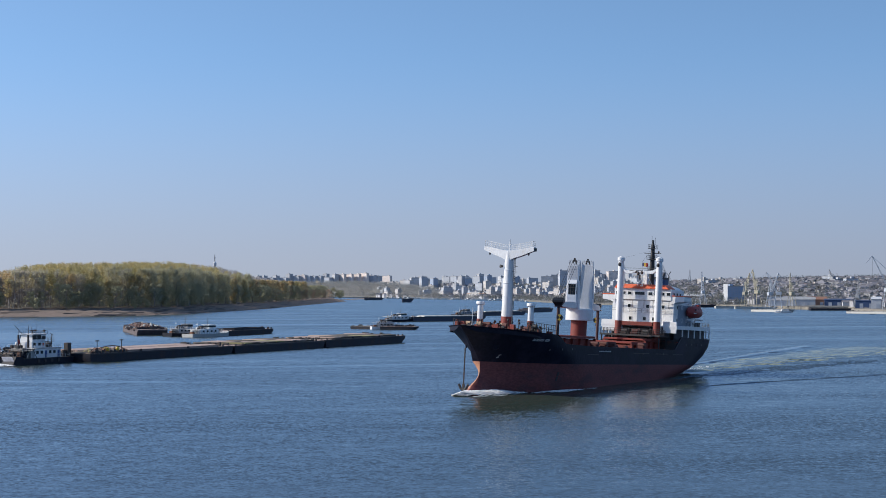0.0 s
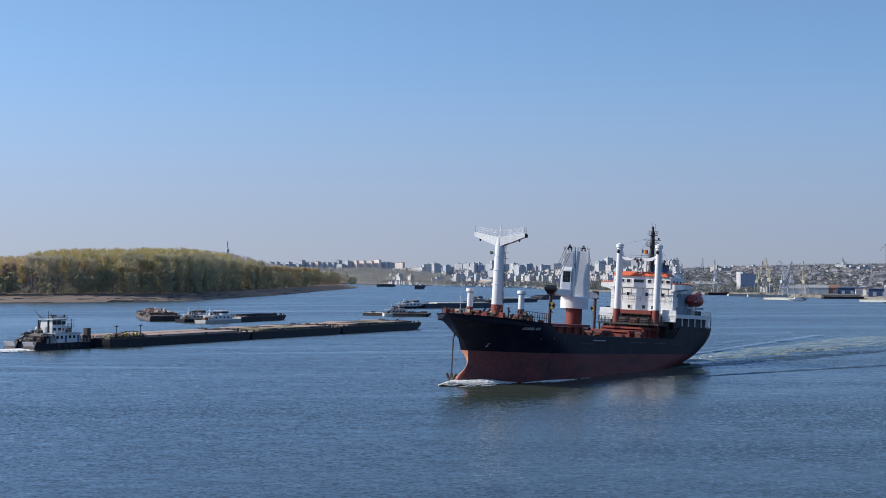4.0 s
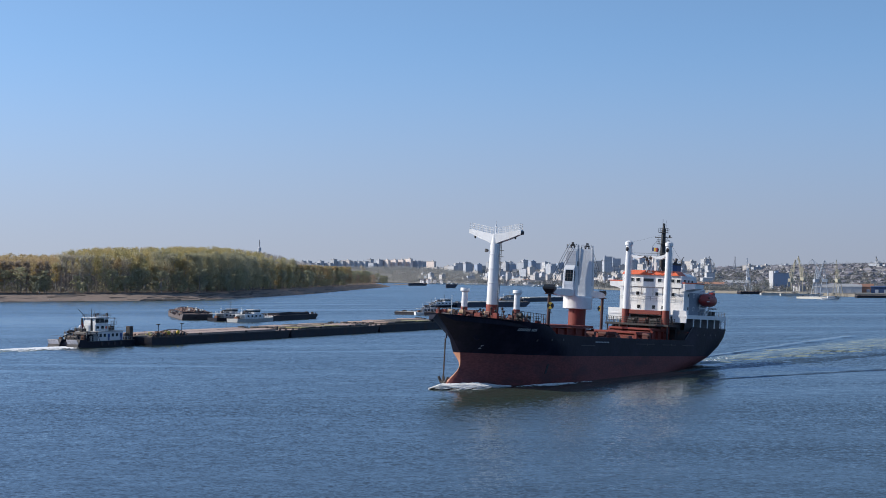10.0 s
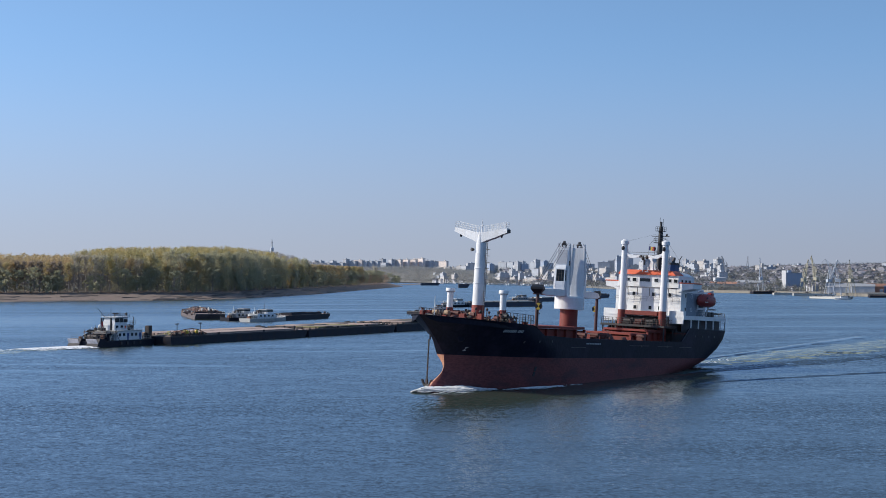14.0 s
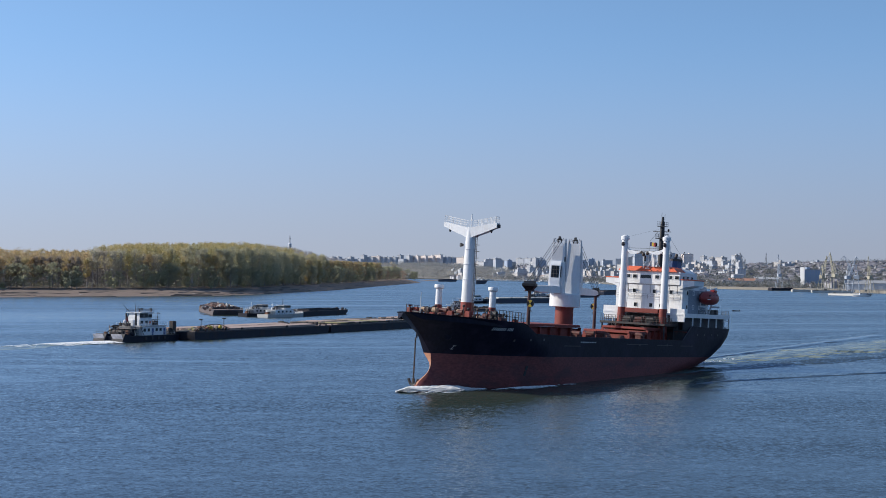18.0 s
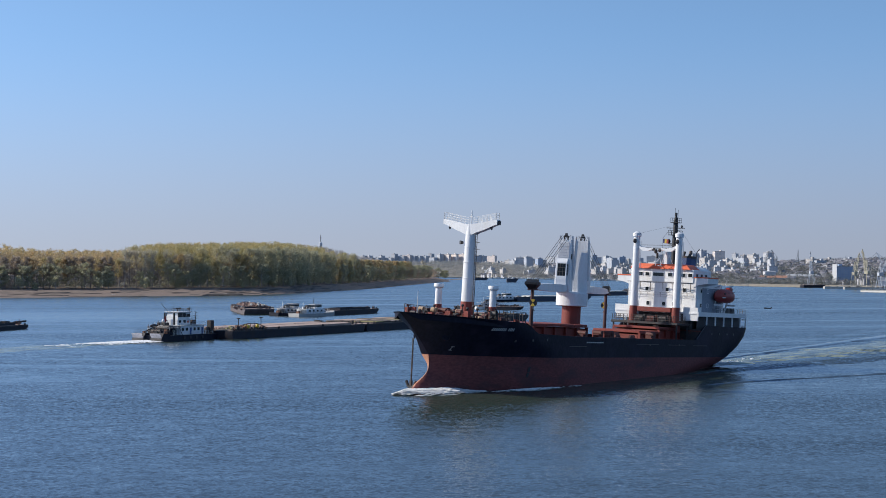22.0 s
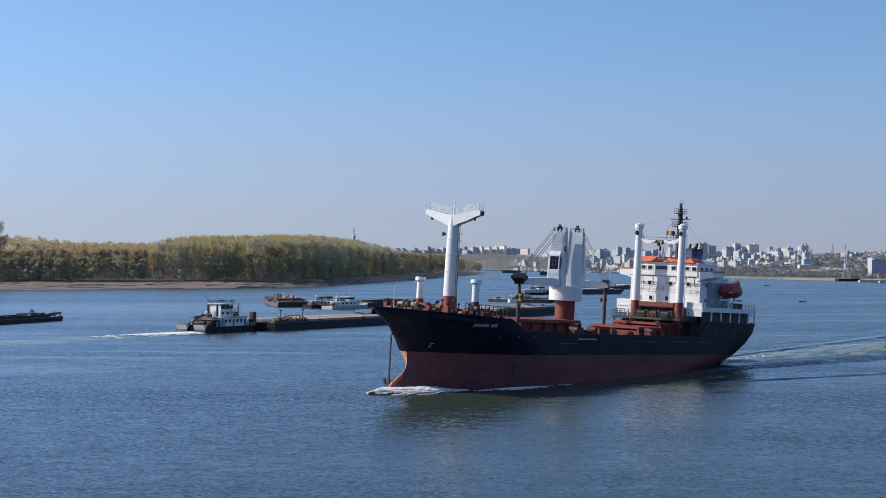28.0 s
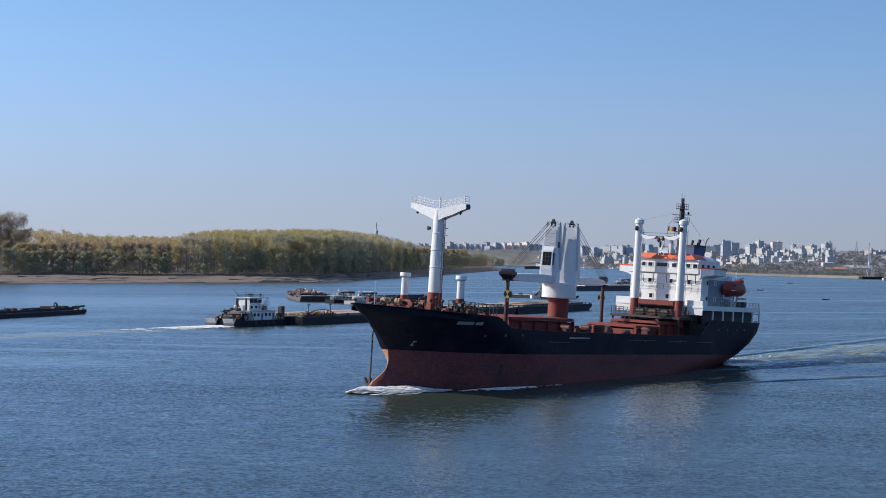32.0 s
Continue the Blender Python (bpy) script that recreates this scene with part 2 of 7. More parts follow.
def water_material(name="river_water", deep=(0.038, 0.055, 0.046), shoal=(0.050, 0.064, 0.043), ripple=1.0, rough=0.16, streaky=False):
    m = bpy.data.materials.new(name)
    m.use_nodes = True
    n, l = m.node_tree.nodes, m.node_tree.links
    b = n["Principled BSDF"]
    b.inputs["IOR"].default_value = 1.88
    b.inputs["Specular Tint"].default_value = (0.0, 0.28, 1.0, 1)
    tc = n.new("ShaderNodeTexCoord")

    def noise_at(sx, sy, scale, detail=3, rough=0.5, out="Color"):
        mp = n.new("ShaderNodeMapping")
        mp.inputs["Scale"].default_value = (sx, sy, 1)
        mp.inputs["Rotation"].default_value = (0, 0, radians(-8))
        t = n.new("ShaderNodeTexNoise")
        t.inputs["Scale"].default_value, t.inputs["Detail"].default_value, t.inputs["Roughness"].default_value = scale, detail, rough
        l.new(tc.outputs["Object"], mp.inputs["Vector"])
        l.new(mp.outputs["Vector"], t.inputs["Vector"])
        return t.outputs[out]

    def slopes(colour, share, strength=None):
        """Noise colour turned into a slope, so that far ripples stay steep."""
        mid = n.new("ShaderNodeVectorMath")
        mid.operation = "SUBTRACT"
        l.new(colour, mid.inputs[0])
        mid.inputs[1].default_value = (0.5, 0.5, 0.5)
        sc = n.new("ShaderNodeVectorMath")
        sc.operation = "MULTIPLY"
        l.new(mid.outputs["Vector"], sc.inputs[0])
        sc.inputs[1].default_value = share
        if strength is None:
            return sc.outputs["Vector"]
        by = n.new("ShaderNodeVectorMath")
        by.operation = "SCALE"
        l.new(sc.outputs["Vector"], by.inputs[0])
        l.new(strength, by.inputs["Scale"])
        return by.outputs["Vector"]

    patch = noise_at(0.22, 1, 0.022, 9, 0.66, "Fac")
    slick = n.new("ShaderNodeMapRange")
    slick.inputs["From Min"].default_value, slick.inputs["From Max"].default_value = 0.36, 0.62
    slick.inputs["To Min"].default_value, slick.inputs["To Max"].default_value = 0.30, 1.15
    l.new(patch, slick.inputs["Value"])
    slicked = slick.outputs["Result"]
    if name == "river_water":               # oily calm streaks drawn out by the current: centre, half length, half width, turn
        broken = noise_at(0.1, 1, 0.12, 6, 0.7, "Fac")
        for cx, cy, hl, hw, turn in ((-120, 760, 230, 130, 12), (-190, 470, 150, 60, 4), (-95, 328, 62, 30, -14), (-50, 388, 60, 9, -10), (-85, 366, 60, 10, -6), (-10, 980, 220, 22, 10), (110, 655, 240, 13, 14), (280, 885, 170, 20, 16), (-40, 1130, 200, 26, 28), (60, 470, 200, 8, 12), (330, 640, 120, 9, 8)):
            place = n.new("ShaderNodeMapping")
            place.vector_type = "TEXTURE"
            place.inputs["Location"].default_value = (cx, cy, 0)
            place.inputs["Rotation"].default_value = (0, 0, radians(turn))
            place.inputs["Scale"].default_value = (hl, hw, 10)
            round_ = n.new("ShaderNodeTexGradient")
            round_.gradient_type = "SPHERICAL"
            l.new(tc.outputs["Object"], place.inputs["Vector"])
            l.new(place.outputs["Vector"], round_.inputs["Vector"])
            soft = n.new("ShaderNodeMath")
            soft.operation = "MULTIPLY_ADD"
            l.new(round_.outputs["Fac"], soft.inputs[0])
            soft.inputs[1].default_value = 1.6
            l.new(broken, soft.inputs[2])
            keep = n.new("ShaderNodeMapRange")
            keep.interpolation_type = "SMOOTHSTEP"
            keep.inputs["From Min"].default_value, keep.inputs["From Max"].default_value = 0.75, 1.6
            keep.inputs["To Min"].default_value, keep.inputs["To Max"].default_value = 1.0, 0.3
            l.new(soft.outputs["Value"], keep.inputs["Value"])
            both = n.new("ShaderNodeMath")
            both.operation = "MULTIPLY"
            l.new(slicked, both.inputs[0])
            l.new(keep.outputs["Result"], both.inputs[1])
            slicked = both.outputs["Value"]
    total = n.new("ShaderNodeVectorMath")
    total.operation = "ADD"

    def steep_side(v):
        """Short waves lean with the wind: their steep faces look south."""
        a = n.new("ShaderNodeVectorMath")
        a.operation = "ABSOLUTE"
        l.new(v, a.inputs[0])
        c = n.new("ShaderNodeSeparateXYZ")
        l.new(a.outputs["Vector"], c.inputs["Vector"])
        d = n.new("ShaderNodeSeparateXYZ")
        l.new(v, d.inputs["Vector"])
        neg = n.new("ShaderNodeMath")
        neg.operation = "MULTIPLY_ADD"
        l.new(c.outputs["Y"], neg.inputs[0])
        neg.inputs[1].default_value, neg.inputs[2].default_value = -1.0, -LEAN * ripple
        j = n.new("ShaderNodeCombineXYZ")
        l.new(d.outputs["X"], j.inputs["X"])
        l.new(neg.outputs["Value"], j.inputs["Y"])
        return j.outputs["Vector"]

    l.new(steep_side(slopes(noise_at(0.9, 0.8, 1.2, 4, 0.6), (1.1 * ripple, 1.2 * ripple, 0), slicked)), total.inputs[0])
    l.new(slopes(noise_at(0.6, 1, 0.45, 2), (0.09 * ripple, 0.11 * ripple, 0)), total.inputs[1])
    up = n.new("ShaderNodeVectorMath")
    up.operation = "ADD"
    l.new(total.outputs["Vector"], up.inputs[0])
    face = n.new("ShaderNodeNewGeometry")
    l.new(face.outputs["Normal"], up.inputs[1])
    unit = n.new("ShaderNodeVectorMath")
    unit.operation = "NORMALIZE"
    l.new(up.outputs["Vector"], unit.inputs[0])
    l.new(unit.outputs["Vector"], b.inputs["Normal"])
    mix = n.new("ShaderNodeMix")
    mix.data_type = "RGBA"
    mix.inputs["A"].default_value, mix.inputs["B"].default_value = (*shoal, 1), (*deep, 1)
    if streaky:                             # churned water lies in broken streaks
        tone = n.new("ShaderNodeMapRange")
        tone.inputs["From Min"].default_value, tone.inputs["From Max"].default_value = 0.38, 0.62
        l.new(noise_at(0.16, 1, 0.55, 4, 0.6, "Fac"), tone.inputs["Value"])
        l.new(tone.outputs["Result"], mix.inputs["Factor"])
    else:
        l.new(patch, mix.inputs["Factor"])
    l.new(mix.outputs["Result"], b.inputs["Base Color"])
    b.inputs["Roughness"].default_value = rough
    return m


water_mat = water_material()
g = Geo()
g.add([(-9000, -3000, 0), (9000, -3000, 0), (9000, 12000, 0), (-9000, 12000, 0)], [(0, 1, 2, 3)])
tagged(part("water", g, water_mat), "wide blue-green river, wind-rippled with slick streaks", "water", kind="structure")


# ---- the cargo ship: x forward from the stem at the waterline, y to port, z up ----
BEAM = 10.1
PAINT = 6.1
STEM = [(-4, 2.5), (-1.5, 4.9), (-0.4, 5.2), (0.4, 5.0), (1.1, 4.3), (1.8, 3.0), (2.6, 1.9), (3.4, 1.2), (4.3, 1.0), (6.0, 1.25), (7.5, 2.7), (9.5, 4.9), (11.5, 7.4), (13.4, 10.2)]
TAIL = [(-4, -93.0), (3.0, -98.0), (4.0, -101.5), (5.4, -104.4), (7.8, -106.2), (10, -107.2), (13, -107.6)]
ENTRY = [(-4, 0.0), (0, 0.6), (3, 0.9), (4.3, 1.0), (6.0, 1.25), (7.5, 2.7), (9.5, 4.9), (11.5, 7.4), (13.4, 10.2)]
SHEER = [(-108, 12.5), (-95, 12.5), (-81.2, 12.8), (-77.2, 9.7), (-60, 9.7), (-30, 10.0), (-17.2, 10.4), (-14.2, 12.2), (-3, 12.7), (11, 13.4)]


def half_breadth(x, z):
    u, w = lerp_table(ENTRY, z) - x, x - lerp_table(TAIL, z)
    v = lerp_table(STEM, z) - x
    run = lerp_table([(-4, 40), (0, 34), (6, 28), (10, 22), (13.4, 19)], z)
    p = lerp_table([(0, 1.7), (6, 2.0), (13.4, 2.7)], z)
    a = 1 - (1 - min(max(u / run, 0), 1)) ** p
    back = lerp_table([(-4, 45), (4, 30), (7, 17), (10, 11), (13, 9.5)], z)
    q = lerp_table([(0, 1.6), (6, 2.2), (13, 2.6)], z)
    d = (1 - (1 - min(max(w / back, 0), 1)) ** q) ** 0.75
    bulb = lerp_table([(-4, 1.2), (-1.5, 1.7), (0, 1.6), (1.2, 1.25), (2.4, 0.8), (4, 0.42), (7, 0.35), (13, 0.3)], z) * min(1, max(v, 0) / 1.8) ** 0.5
    return min(max(BEAM * a, bulb), BEAM * d)


def bluff(x, z):
    """The starboard bow is fuller at the stem."""
    v = lerp_table(STEM, z) - x
    return lerp_table([(2.8, 0), (4.5, 0.9), (6.1, 2.1), (8, 1.5), (10.5, 0.6), (13, 0)], z) * min(1, max(v, 0) / 0.6) ** 0.5


def hull_part(zrows, sheer_share, mirror=True):
    """Plating between rows: (z, share) where share of the way from the paint line to the sheer is used once z is None."""
    ss = sorted({i / 60 for i in range(61)} | {0.002, 0.005, 0.008, 0.012, 0.024, 0.04, 0.2, 0.205, 0.21, 0.216, 0.222, 0.228, 0.234, 0.245, 0.765, 0.772, 0.778, 0.785, 0.792, 0.80, 0.806, 0.99, 0.996})
    g = Geo()
    for side in (1, -1):
        rings = []
        for s in ss:
            ring = []
            for z, share in zrows:
                if z is None:
                    x = 10.2 + (-107.5 - 10.2) * s
                    for _ in range(4):
                        zz = PAINT + (lerp_table(SHEER, x) - PAINT) * share
                        x = lerp_table(STEM, zz) + (lerp_table(TAIL, zz) - lerp_table(STEM, zz)) * s
                else:
                    zz = z
                    x = lerp_table(STEM, zz) + (lerp_table(TAIL, zz) - lerp_table(STEM, zz)) * s
                ring.append((x, side * (half_breadth(x, zz) if side > 0 else max(half_breadth(x, zz), bluff(x, zz))), zz))
            rings.append(ring)
        g.loft(rings if side == 1 else [r[::-1] for r in rings], closed=False, caps=False)
    return g


def inner_bulwark(inset=0.35, drop=1.1):
    g = Geo()
    for side in (1, -1):
        rings = []
        for i in range(121):
            x = 9.5 + (-106.8 - 9.5) * i / 120
            z = lerp_table(SHEER, x)
            b = half_breadth(x, z)
            bi = max(b - inset, 0.0)
            rings.append([(x, side * b, z), (x, side * bi, z + 0.02), (x, side * bi, z - min(drop, max(0.08, (9.6 - x) * 0.7)))])
        g.loft(rings if side == 1 else [r[::-1] for r in rings], closed=False, caps=False)
    return g


def deck_strip(x0, x1, z_of, inset=0.2, n=24):
    g = Geo()
    rings = []
    for i in range(n + 1):
        x = x0 + (x1 - x0) * i / n
        z = z_of(x)
        b = max(half_breadth(x, z) - inset, 0.05)
        rings.append([(x, b, z), (x, 0, z + 0.12), (x, -b, z), (x, -b, z - 0.25), (x, b, z - 0.25)])
    return g.loft(rings)


def window_row(g, frame_g, pts, w, h, axis, depth=0.06):
    """Panes with frames standing proud of a wall; axis 'x' faces forward, 'y' faces to port, '-y' to starboard."""
    for x, y, z in pts:
        if axis == "x":
            g.box(x, x + depth, y - w / 2, y + w / 2, z - h / 2, z + h / 2)
            for a, b, c, d in ((-w / 2 - 0.08, w / 2 + 0.08, h / 2, h / 2 + 0.08), (-w / 2 - 0.08, w / 2 + 0.08, -h / 2 - 0.08, -h / 2), (-w / 2 - 0.08, -w / 2, -h / 2, h / 2), (w / 2, w / 2 + 0.08, -h / 2, h / 2)):
                frame_g.box(x, x + depth + 0.04, y + a, y + b, z + c, z + d)
        else:
            s = 1 if axis == "y" else -1
            ya, yb = sorted((y, y + s * depth))
            g.box(x - w / 2, x + w / 2, ya, yb, z - h / 2, z + h / 2)
            yb2 = y + s * (depth + 0.04)
            ya, yb = sorted((y, yb2))
            for a, b, c, d in ((-w / 2 - 0.08, w / 2 + 0.08, h / 2, h / 2 + 0.08), (-w / 2 - 0.08, w / 2 + 0.08, -h / 2 - 0.08, -h / 2), (-w / 2 - 0.08, -w / 2, -h / 2, h / 2), (w / 2, w / 2 + 0.08, -h / 2, h / 2)):
                frame_g.box(x + a, x + b, ya, yb, z + c, z + d)


# oxide red darkened: the boom rests' shade is put into the colour
oxide_shaded = mat("oxide_shaded", (0.075, 0.030, 0.030), 0.65, size=1.2, stain=(0.03, 0.02, 0.02), amount=0.6)
pod_white = mat("pod_white", (0.52, 0.53, 0.56), 0.55, size=1.2, vary=0.08, stain=(0.4, 0.4, 0.42), amount=0.5, streak=3)
rope_tan = mat("rope_tan", (0.42, 0.30, 0.20), 0.9, size=0.5)
# dark grey that paints the shaded interior behind the poop's openings
poop_shade_grey = mat("poop_shade_grey", (0.07, 0.075, 0.085), 0.7, size=2, stain=RUST, amount=0.3)


def build_ship():
    ship = thing("cargo_ship", "black and red cargo ship under way, riding high in the water", "ship")
    hull = part("hull", hull_part([(None, 0), (None, 0.35), (None, 0.7), (None, 1.0)], 1), hull_black, ship, "black painted steel topsides with scuffs")
    part("boot_topping", hull_part([(-4, 0), (-1.5, 0), (-0.4, 0), (0.4, 0), (1.1, 0), (1.8, 0), (2.6, 0), (3.4, 0), (4.3, 0), (5.2, 0), (PAINT, 0)], 0), hull_red, ship, "dull red antifouling below the paint line")
    rings = []
    for z in (-0.6, 0.2, 0.9, 1.4, 2.0, 2.6, 3.2, 3.8, 4.4, 5.0, 5.6, 6.05):
        x0_ = lerp_table(STEM, z)
        rings.append([(x0_ + 0.03 - v, -max(half_breadth(x0_ - v, z), bluff(x0_ - v, z)) - 0.03, z) for v in (0.0, 0.02, 0.06, 0.12, 0.22, 0.35, 0.5, 0.7, 1.2, 2.0)])
    part("stem_plate", Geo().loft([r[::-1] for r in rings], closed=False, caps=False), bulb_paint, ship, "salmon-pink worn paint at the stem")
    part("bulwark", inner_bulwark(), hull_black, ship)
    part("forecastle_deck", deck_strip(7.2, -14.6, lambda x: lerp_table(SHEER, x) - 1.0, inset=0.9), deck_red, ship)
    part("main_deck", deck_strip(-14.4, -79, lambda x: 8.7, n=30), deck_red, ship)
    part("poop_deck", deck_strip(-79, -106.0, lambda x: 11.6), deck_red, ship)
    g = Geo()
    g.box(-14.75, -14.45, -9.4, 9.4, 8.7, 11.5)
    part("forecastle_bulkhead", g, oxide_red, ship)
    g = Geo()
    g.box(-79.3, -79.0, -9.7, 9.7, 8.7, 11.9)
    part("poop_bulkhead", g, dark_steel, ship)

    # forecastle: railings, windlass, bitts, two ventilators
    g = Geo()
    for s in (1, -1):
        g.rail([(x, s * (half_breadth(x, lerp_table(SHEER, x)) - 0.4), lerp_table(SHEER, x) - 0.05) for x in (-2.5, -5, -8, -11, -13.8)], h=1.9, bars=2, step=1.1, r=0.06)
    g.rail([(-14.3, -9, 11.3), (-14.3, 9, 11.3)], h=2.3, bars=3, step=1.6)
    part("forecastle_railing", g, dark_steel, ship)
    for s in (1, -1):
        g = Geo()
        g.box(0.5, 2.6, s * 3 - 1.1, s * 3 + 1.1, 12.0, 12.4, c=0.08)
        g.cyl((1.5, s * 3 - 1.3, 12.7), (1.5, s * 3 + 1.3, 12.7), 0.4, n=14)
        g.cyl((1.5, s * 3 - 1.5, 12.7), (1.5, s * 3 - 1.35, 12.7), 0.6, n=14)
        g.cyl((1.5, s * 3 + 1.35, 12.7), (1.5, s * 3 + 1.5, 12.7), 0.6, n=14)
        part("windlass", g, winch_red, ship, "rust-red anchor windlass")
    rnd = random.Random(4)
    for i in range(46):
        x, y = rnd.uniform(-13.5, 0.6), rnd.choice((-1, 1)) * rnd.uniform(0.8, 8.2 if i > 20 else 7.2)
        y = max(-half_breadth(x, 12) + 1.0, min(half_breadth(x, 12) - 1.0, y))
        g = Geo()
        kind = i % 3
        z = lerp_table(SHEER, x) - 0.98
        if kind == 0:
            g.cyl((x, y - 0.4, z), (x, y - 0.4, z + 1.1), 0.22).cyl((x, y + 0.4, z), (x, y + 0.4, z + 1.1), 0.22).box(x - 0.35, x + 0.35, y - 0.8, y + 0.8, z, z + 0.12)
            part("bitts", g, dark_steel, ship)
        elif kind == 1:
            g.box(x - 0.6, x + 0.6, y - 0.5, y + 0.5, z, z + 1.0, c=0.06).cyl((x - 0.7, y, z + 1.2), (x + 0.7, y, z + 1.2), 0.45, n=12)
            part("mooring_winch", g, (oxide_red, winch_red)[i % 2], ship)
        else:
            g.cyl((x, y, z), (x, y, z + 1.3), 0.18).loft([[(x + dx * k, y + dy * k, z + 1.2 + h) for dx, dy in ((-1, -1), (1, -1), (1, 1), (-1, 1))] for k, h in ((0.2, 0), (0.38, 0.1), (0.38, 0.35), (0.1, 0.45))])
            part("deck_ventilator", g, (winch_red, oxide_red, dark_steel)[i % 3 if i % 2 else 2], ship)
    for s in (1, -1):
        x, y = -8.7, s * 6.0
        base = part("ventilator_base", Geo().tower(x, y, [(11.6, 0.72), (14.8, 0.68)]), oxide_red, ship)
        col = part("ventilator", Geo().tower(x, y, [(14.8, 0.62), (17.7, 0.60), (17.75, 0.78), (17.9, 0.92), (18.4, 0.92), (18.5, 0.85)]), mast_white, ship, "white capped ventilator post on a red base")
        g = Geo()
        for z in (15.4, 16.2, 17.0):
            part("band", Geo().tower(x, y, [(z, 0.64), (z + 0.06, 0.64)], 12), ship_white, col)
    for i in range(84):                     # ropes, drums, lockers and hose reels crowding the forecastle
        x, y = rnd.uniform(-13.6, -1.0), rnd.uniform(-8.6, 8.6)
        y = max(-half_breadth(x, 12) + 0.9, min(half_breadth(x, 12) - 0.9, y))
        z = lerp_table(SHEER, x) - 0.98
        h = rnd.uniform(1.4, 2.7)
        g = Geo()
        if i % 4 == 0:
            g.cyl((x, y, z), (x, y, z + h + 0.4), 0.09, n=6).ball((x, y, z + h + 0.4), 0.28, 0.28, 0.25, 8, 5)
            part("vent_pipe", g, dark_steel, ship)
        elif i % 4 == 1:
            g.box(x - 0.4, x + 0.4, y - 0.5, y + 0.5, z, z + h - 0.3, c=0.05)
            part("deck_locker", g, (winch_red, oxide_red)[i % 2], ship)
        elif i % 4 == 2:
            g.cyl((x, y - 0.5, z + h - 0.5), (x, y + 0.5, z + h - 0.5), 0.5, n=12).box(x - 0.1, x + 0.1, y - 0.6, y - 0.5, z, z + h).box(x - 0.1, x + 0.1, y + 0.5, y + 0.6, z, z + h)
            part("rope_drum", g, (winch_red, rope_tan, dark_steel)[(i // 4) % 3], ship)
        else:
            g.box(x - 0.12, x + 0.12, y - 0.12, y + 0.12, z, z + h).box(x - 0.5, x + 0.5, y - 0.1, y + 0.1, z + h - 0.2, z + h)
            part("fairlead_post", g, (dark_steel, winch_red)[i % 2], ship)
    g = Geo().cyl((5.2, 0, 12.0), (5.2, 0, 16.9), 0.09, 0.05, n=6)
    part("jackstaff", g, rail_white, ship)
    part("stay_rod", Geo().cyl((4.2, 0.2, 12.0), (3.2, 0.5, 14.7), 0.05, n=5), dark_steel, ship)
    part("bow_fairlead", Geo().box(6.0, 6.5, -0.4, 0.4, 12.1, 13.2, c=0.08).cyl((6.25, -0.5, 13.3), (6.25, 0.5, 13.3), 0.22, n=10), dark_steel, ship)

    # foremast
    mx = -9.4
    fm = part("foremast", Geo().tower(mx, 0, [(15.5, 1.16), (18, 1.13), (19.6, 1.11), (19.62, 1.18), (19.75, 1.18), (19.77, 1.11), (22.4, 1.07), (22.42, 1.15), (22.6, 1.15), (22.62, 1.06), (25.2, 1.0), (25.22, 1.07), (25.35, 1.07), (25.37, 0.99), (27.4, 0.94), (29.3, 0.82), (29.4, 0.3)], 20), mast_white, ship, "white Y-topped foremast with railed arms")
    part("foremast_base", Geo().tower(mx, 0, [(11.9, 1.32), (13.2, 1.28), (15.5, 1.2)], 20), oxide_red, ship)
    for s in (1, -1):
        g = Geo()
        rings = []
        for k, (y, z0, z1, w) in enumerate(((0.3, 27.3, 29.3, 0.8), (1.6, 27.85, 29.5, 0.72), (3.2, 28.35, 29.8, 0.62), (5.2, 29.15, 30.15, 0.52), (5.9, 29.35, 30.2, 0.5))):
            rings.append([(mx - w, s * y, z0), (mx + w, s * y, z0), (mx + w, s * y, z1), (mx - w, s * y, z1)])
        g.loft(rings if s > 0 else [r[::-1] for r in rings])
        part("mast_arm", g, mast_white, fm)
        g = Geo()
        for dx in (-0.5, 0.5):
            g.rail([(mx + dx, s * 0.9, 29.3), (mx + dx, s * 5.7, 30.15)], h=1.25, bars=3, step=1.0, r=0.035)
        g.rail([(mx - 0.5, s * 5.7, 30.15), (mx + 0.5, s * 5.7, 30.15)], h=1.25, bars=3, r=0.035)
        part("arm_railing", g, rail_white, fm)
        g = Geo().box(mx - 0.3, mx + 0.3, s * 5.9 - 0.25, s * 5.9 + 0.35, 29.3, 30.0, c=0.06)
        if s > 0:
            part("floodlight", g, dark_steel, fm)
        part("sheave_block", Geo().ball((mx + 0.2, s * 4.6, 28.7), 0.25, 0.2, 0.35, 8, 5), dark_steel, fm)
    g = Geo().cyl((mx, 0, 29.2), (mx, 0, 31.8), 0.16, 0.08, n=8).box(mx - 0.15, mx + 0.15, -0.3, 0.3, 30.6, 30.75)
    part("masthead_light_post", g, mast_white, fm)
    g = Geo()
    for z in np.arange(15, 27.6, 0.45):
        g.cyl((mx + 0.1, 1.5, z), (mx + 0.6, 1.5, z), 0.045, n=4)
    g.line([(mx + 0.1, 1.5, 14), (mx + 0.1, 1.5, 28.2)], 0.06).line([(mx + 0.6, 1.5, 14), (mx + 0.6, 1.5, 28.2)], 0.06)
    for z in (22.5, 23.7, 24.9, 26.1):
        g.line([(mx + 0.1, 1.5, z), (mx + 0.1, 2.1, z), (mx + 0.6, 2.1, z), (mx + 0.6, 1.5, z)], 0.05)
    for z in (18, 21.5, 25):
        g.cyl((mx, 0.6, z), (mx + 0.3, 1.3, z), 0.05, n=4)
    part("ladder", g, rail_grey, fm)
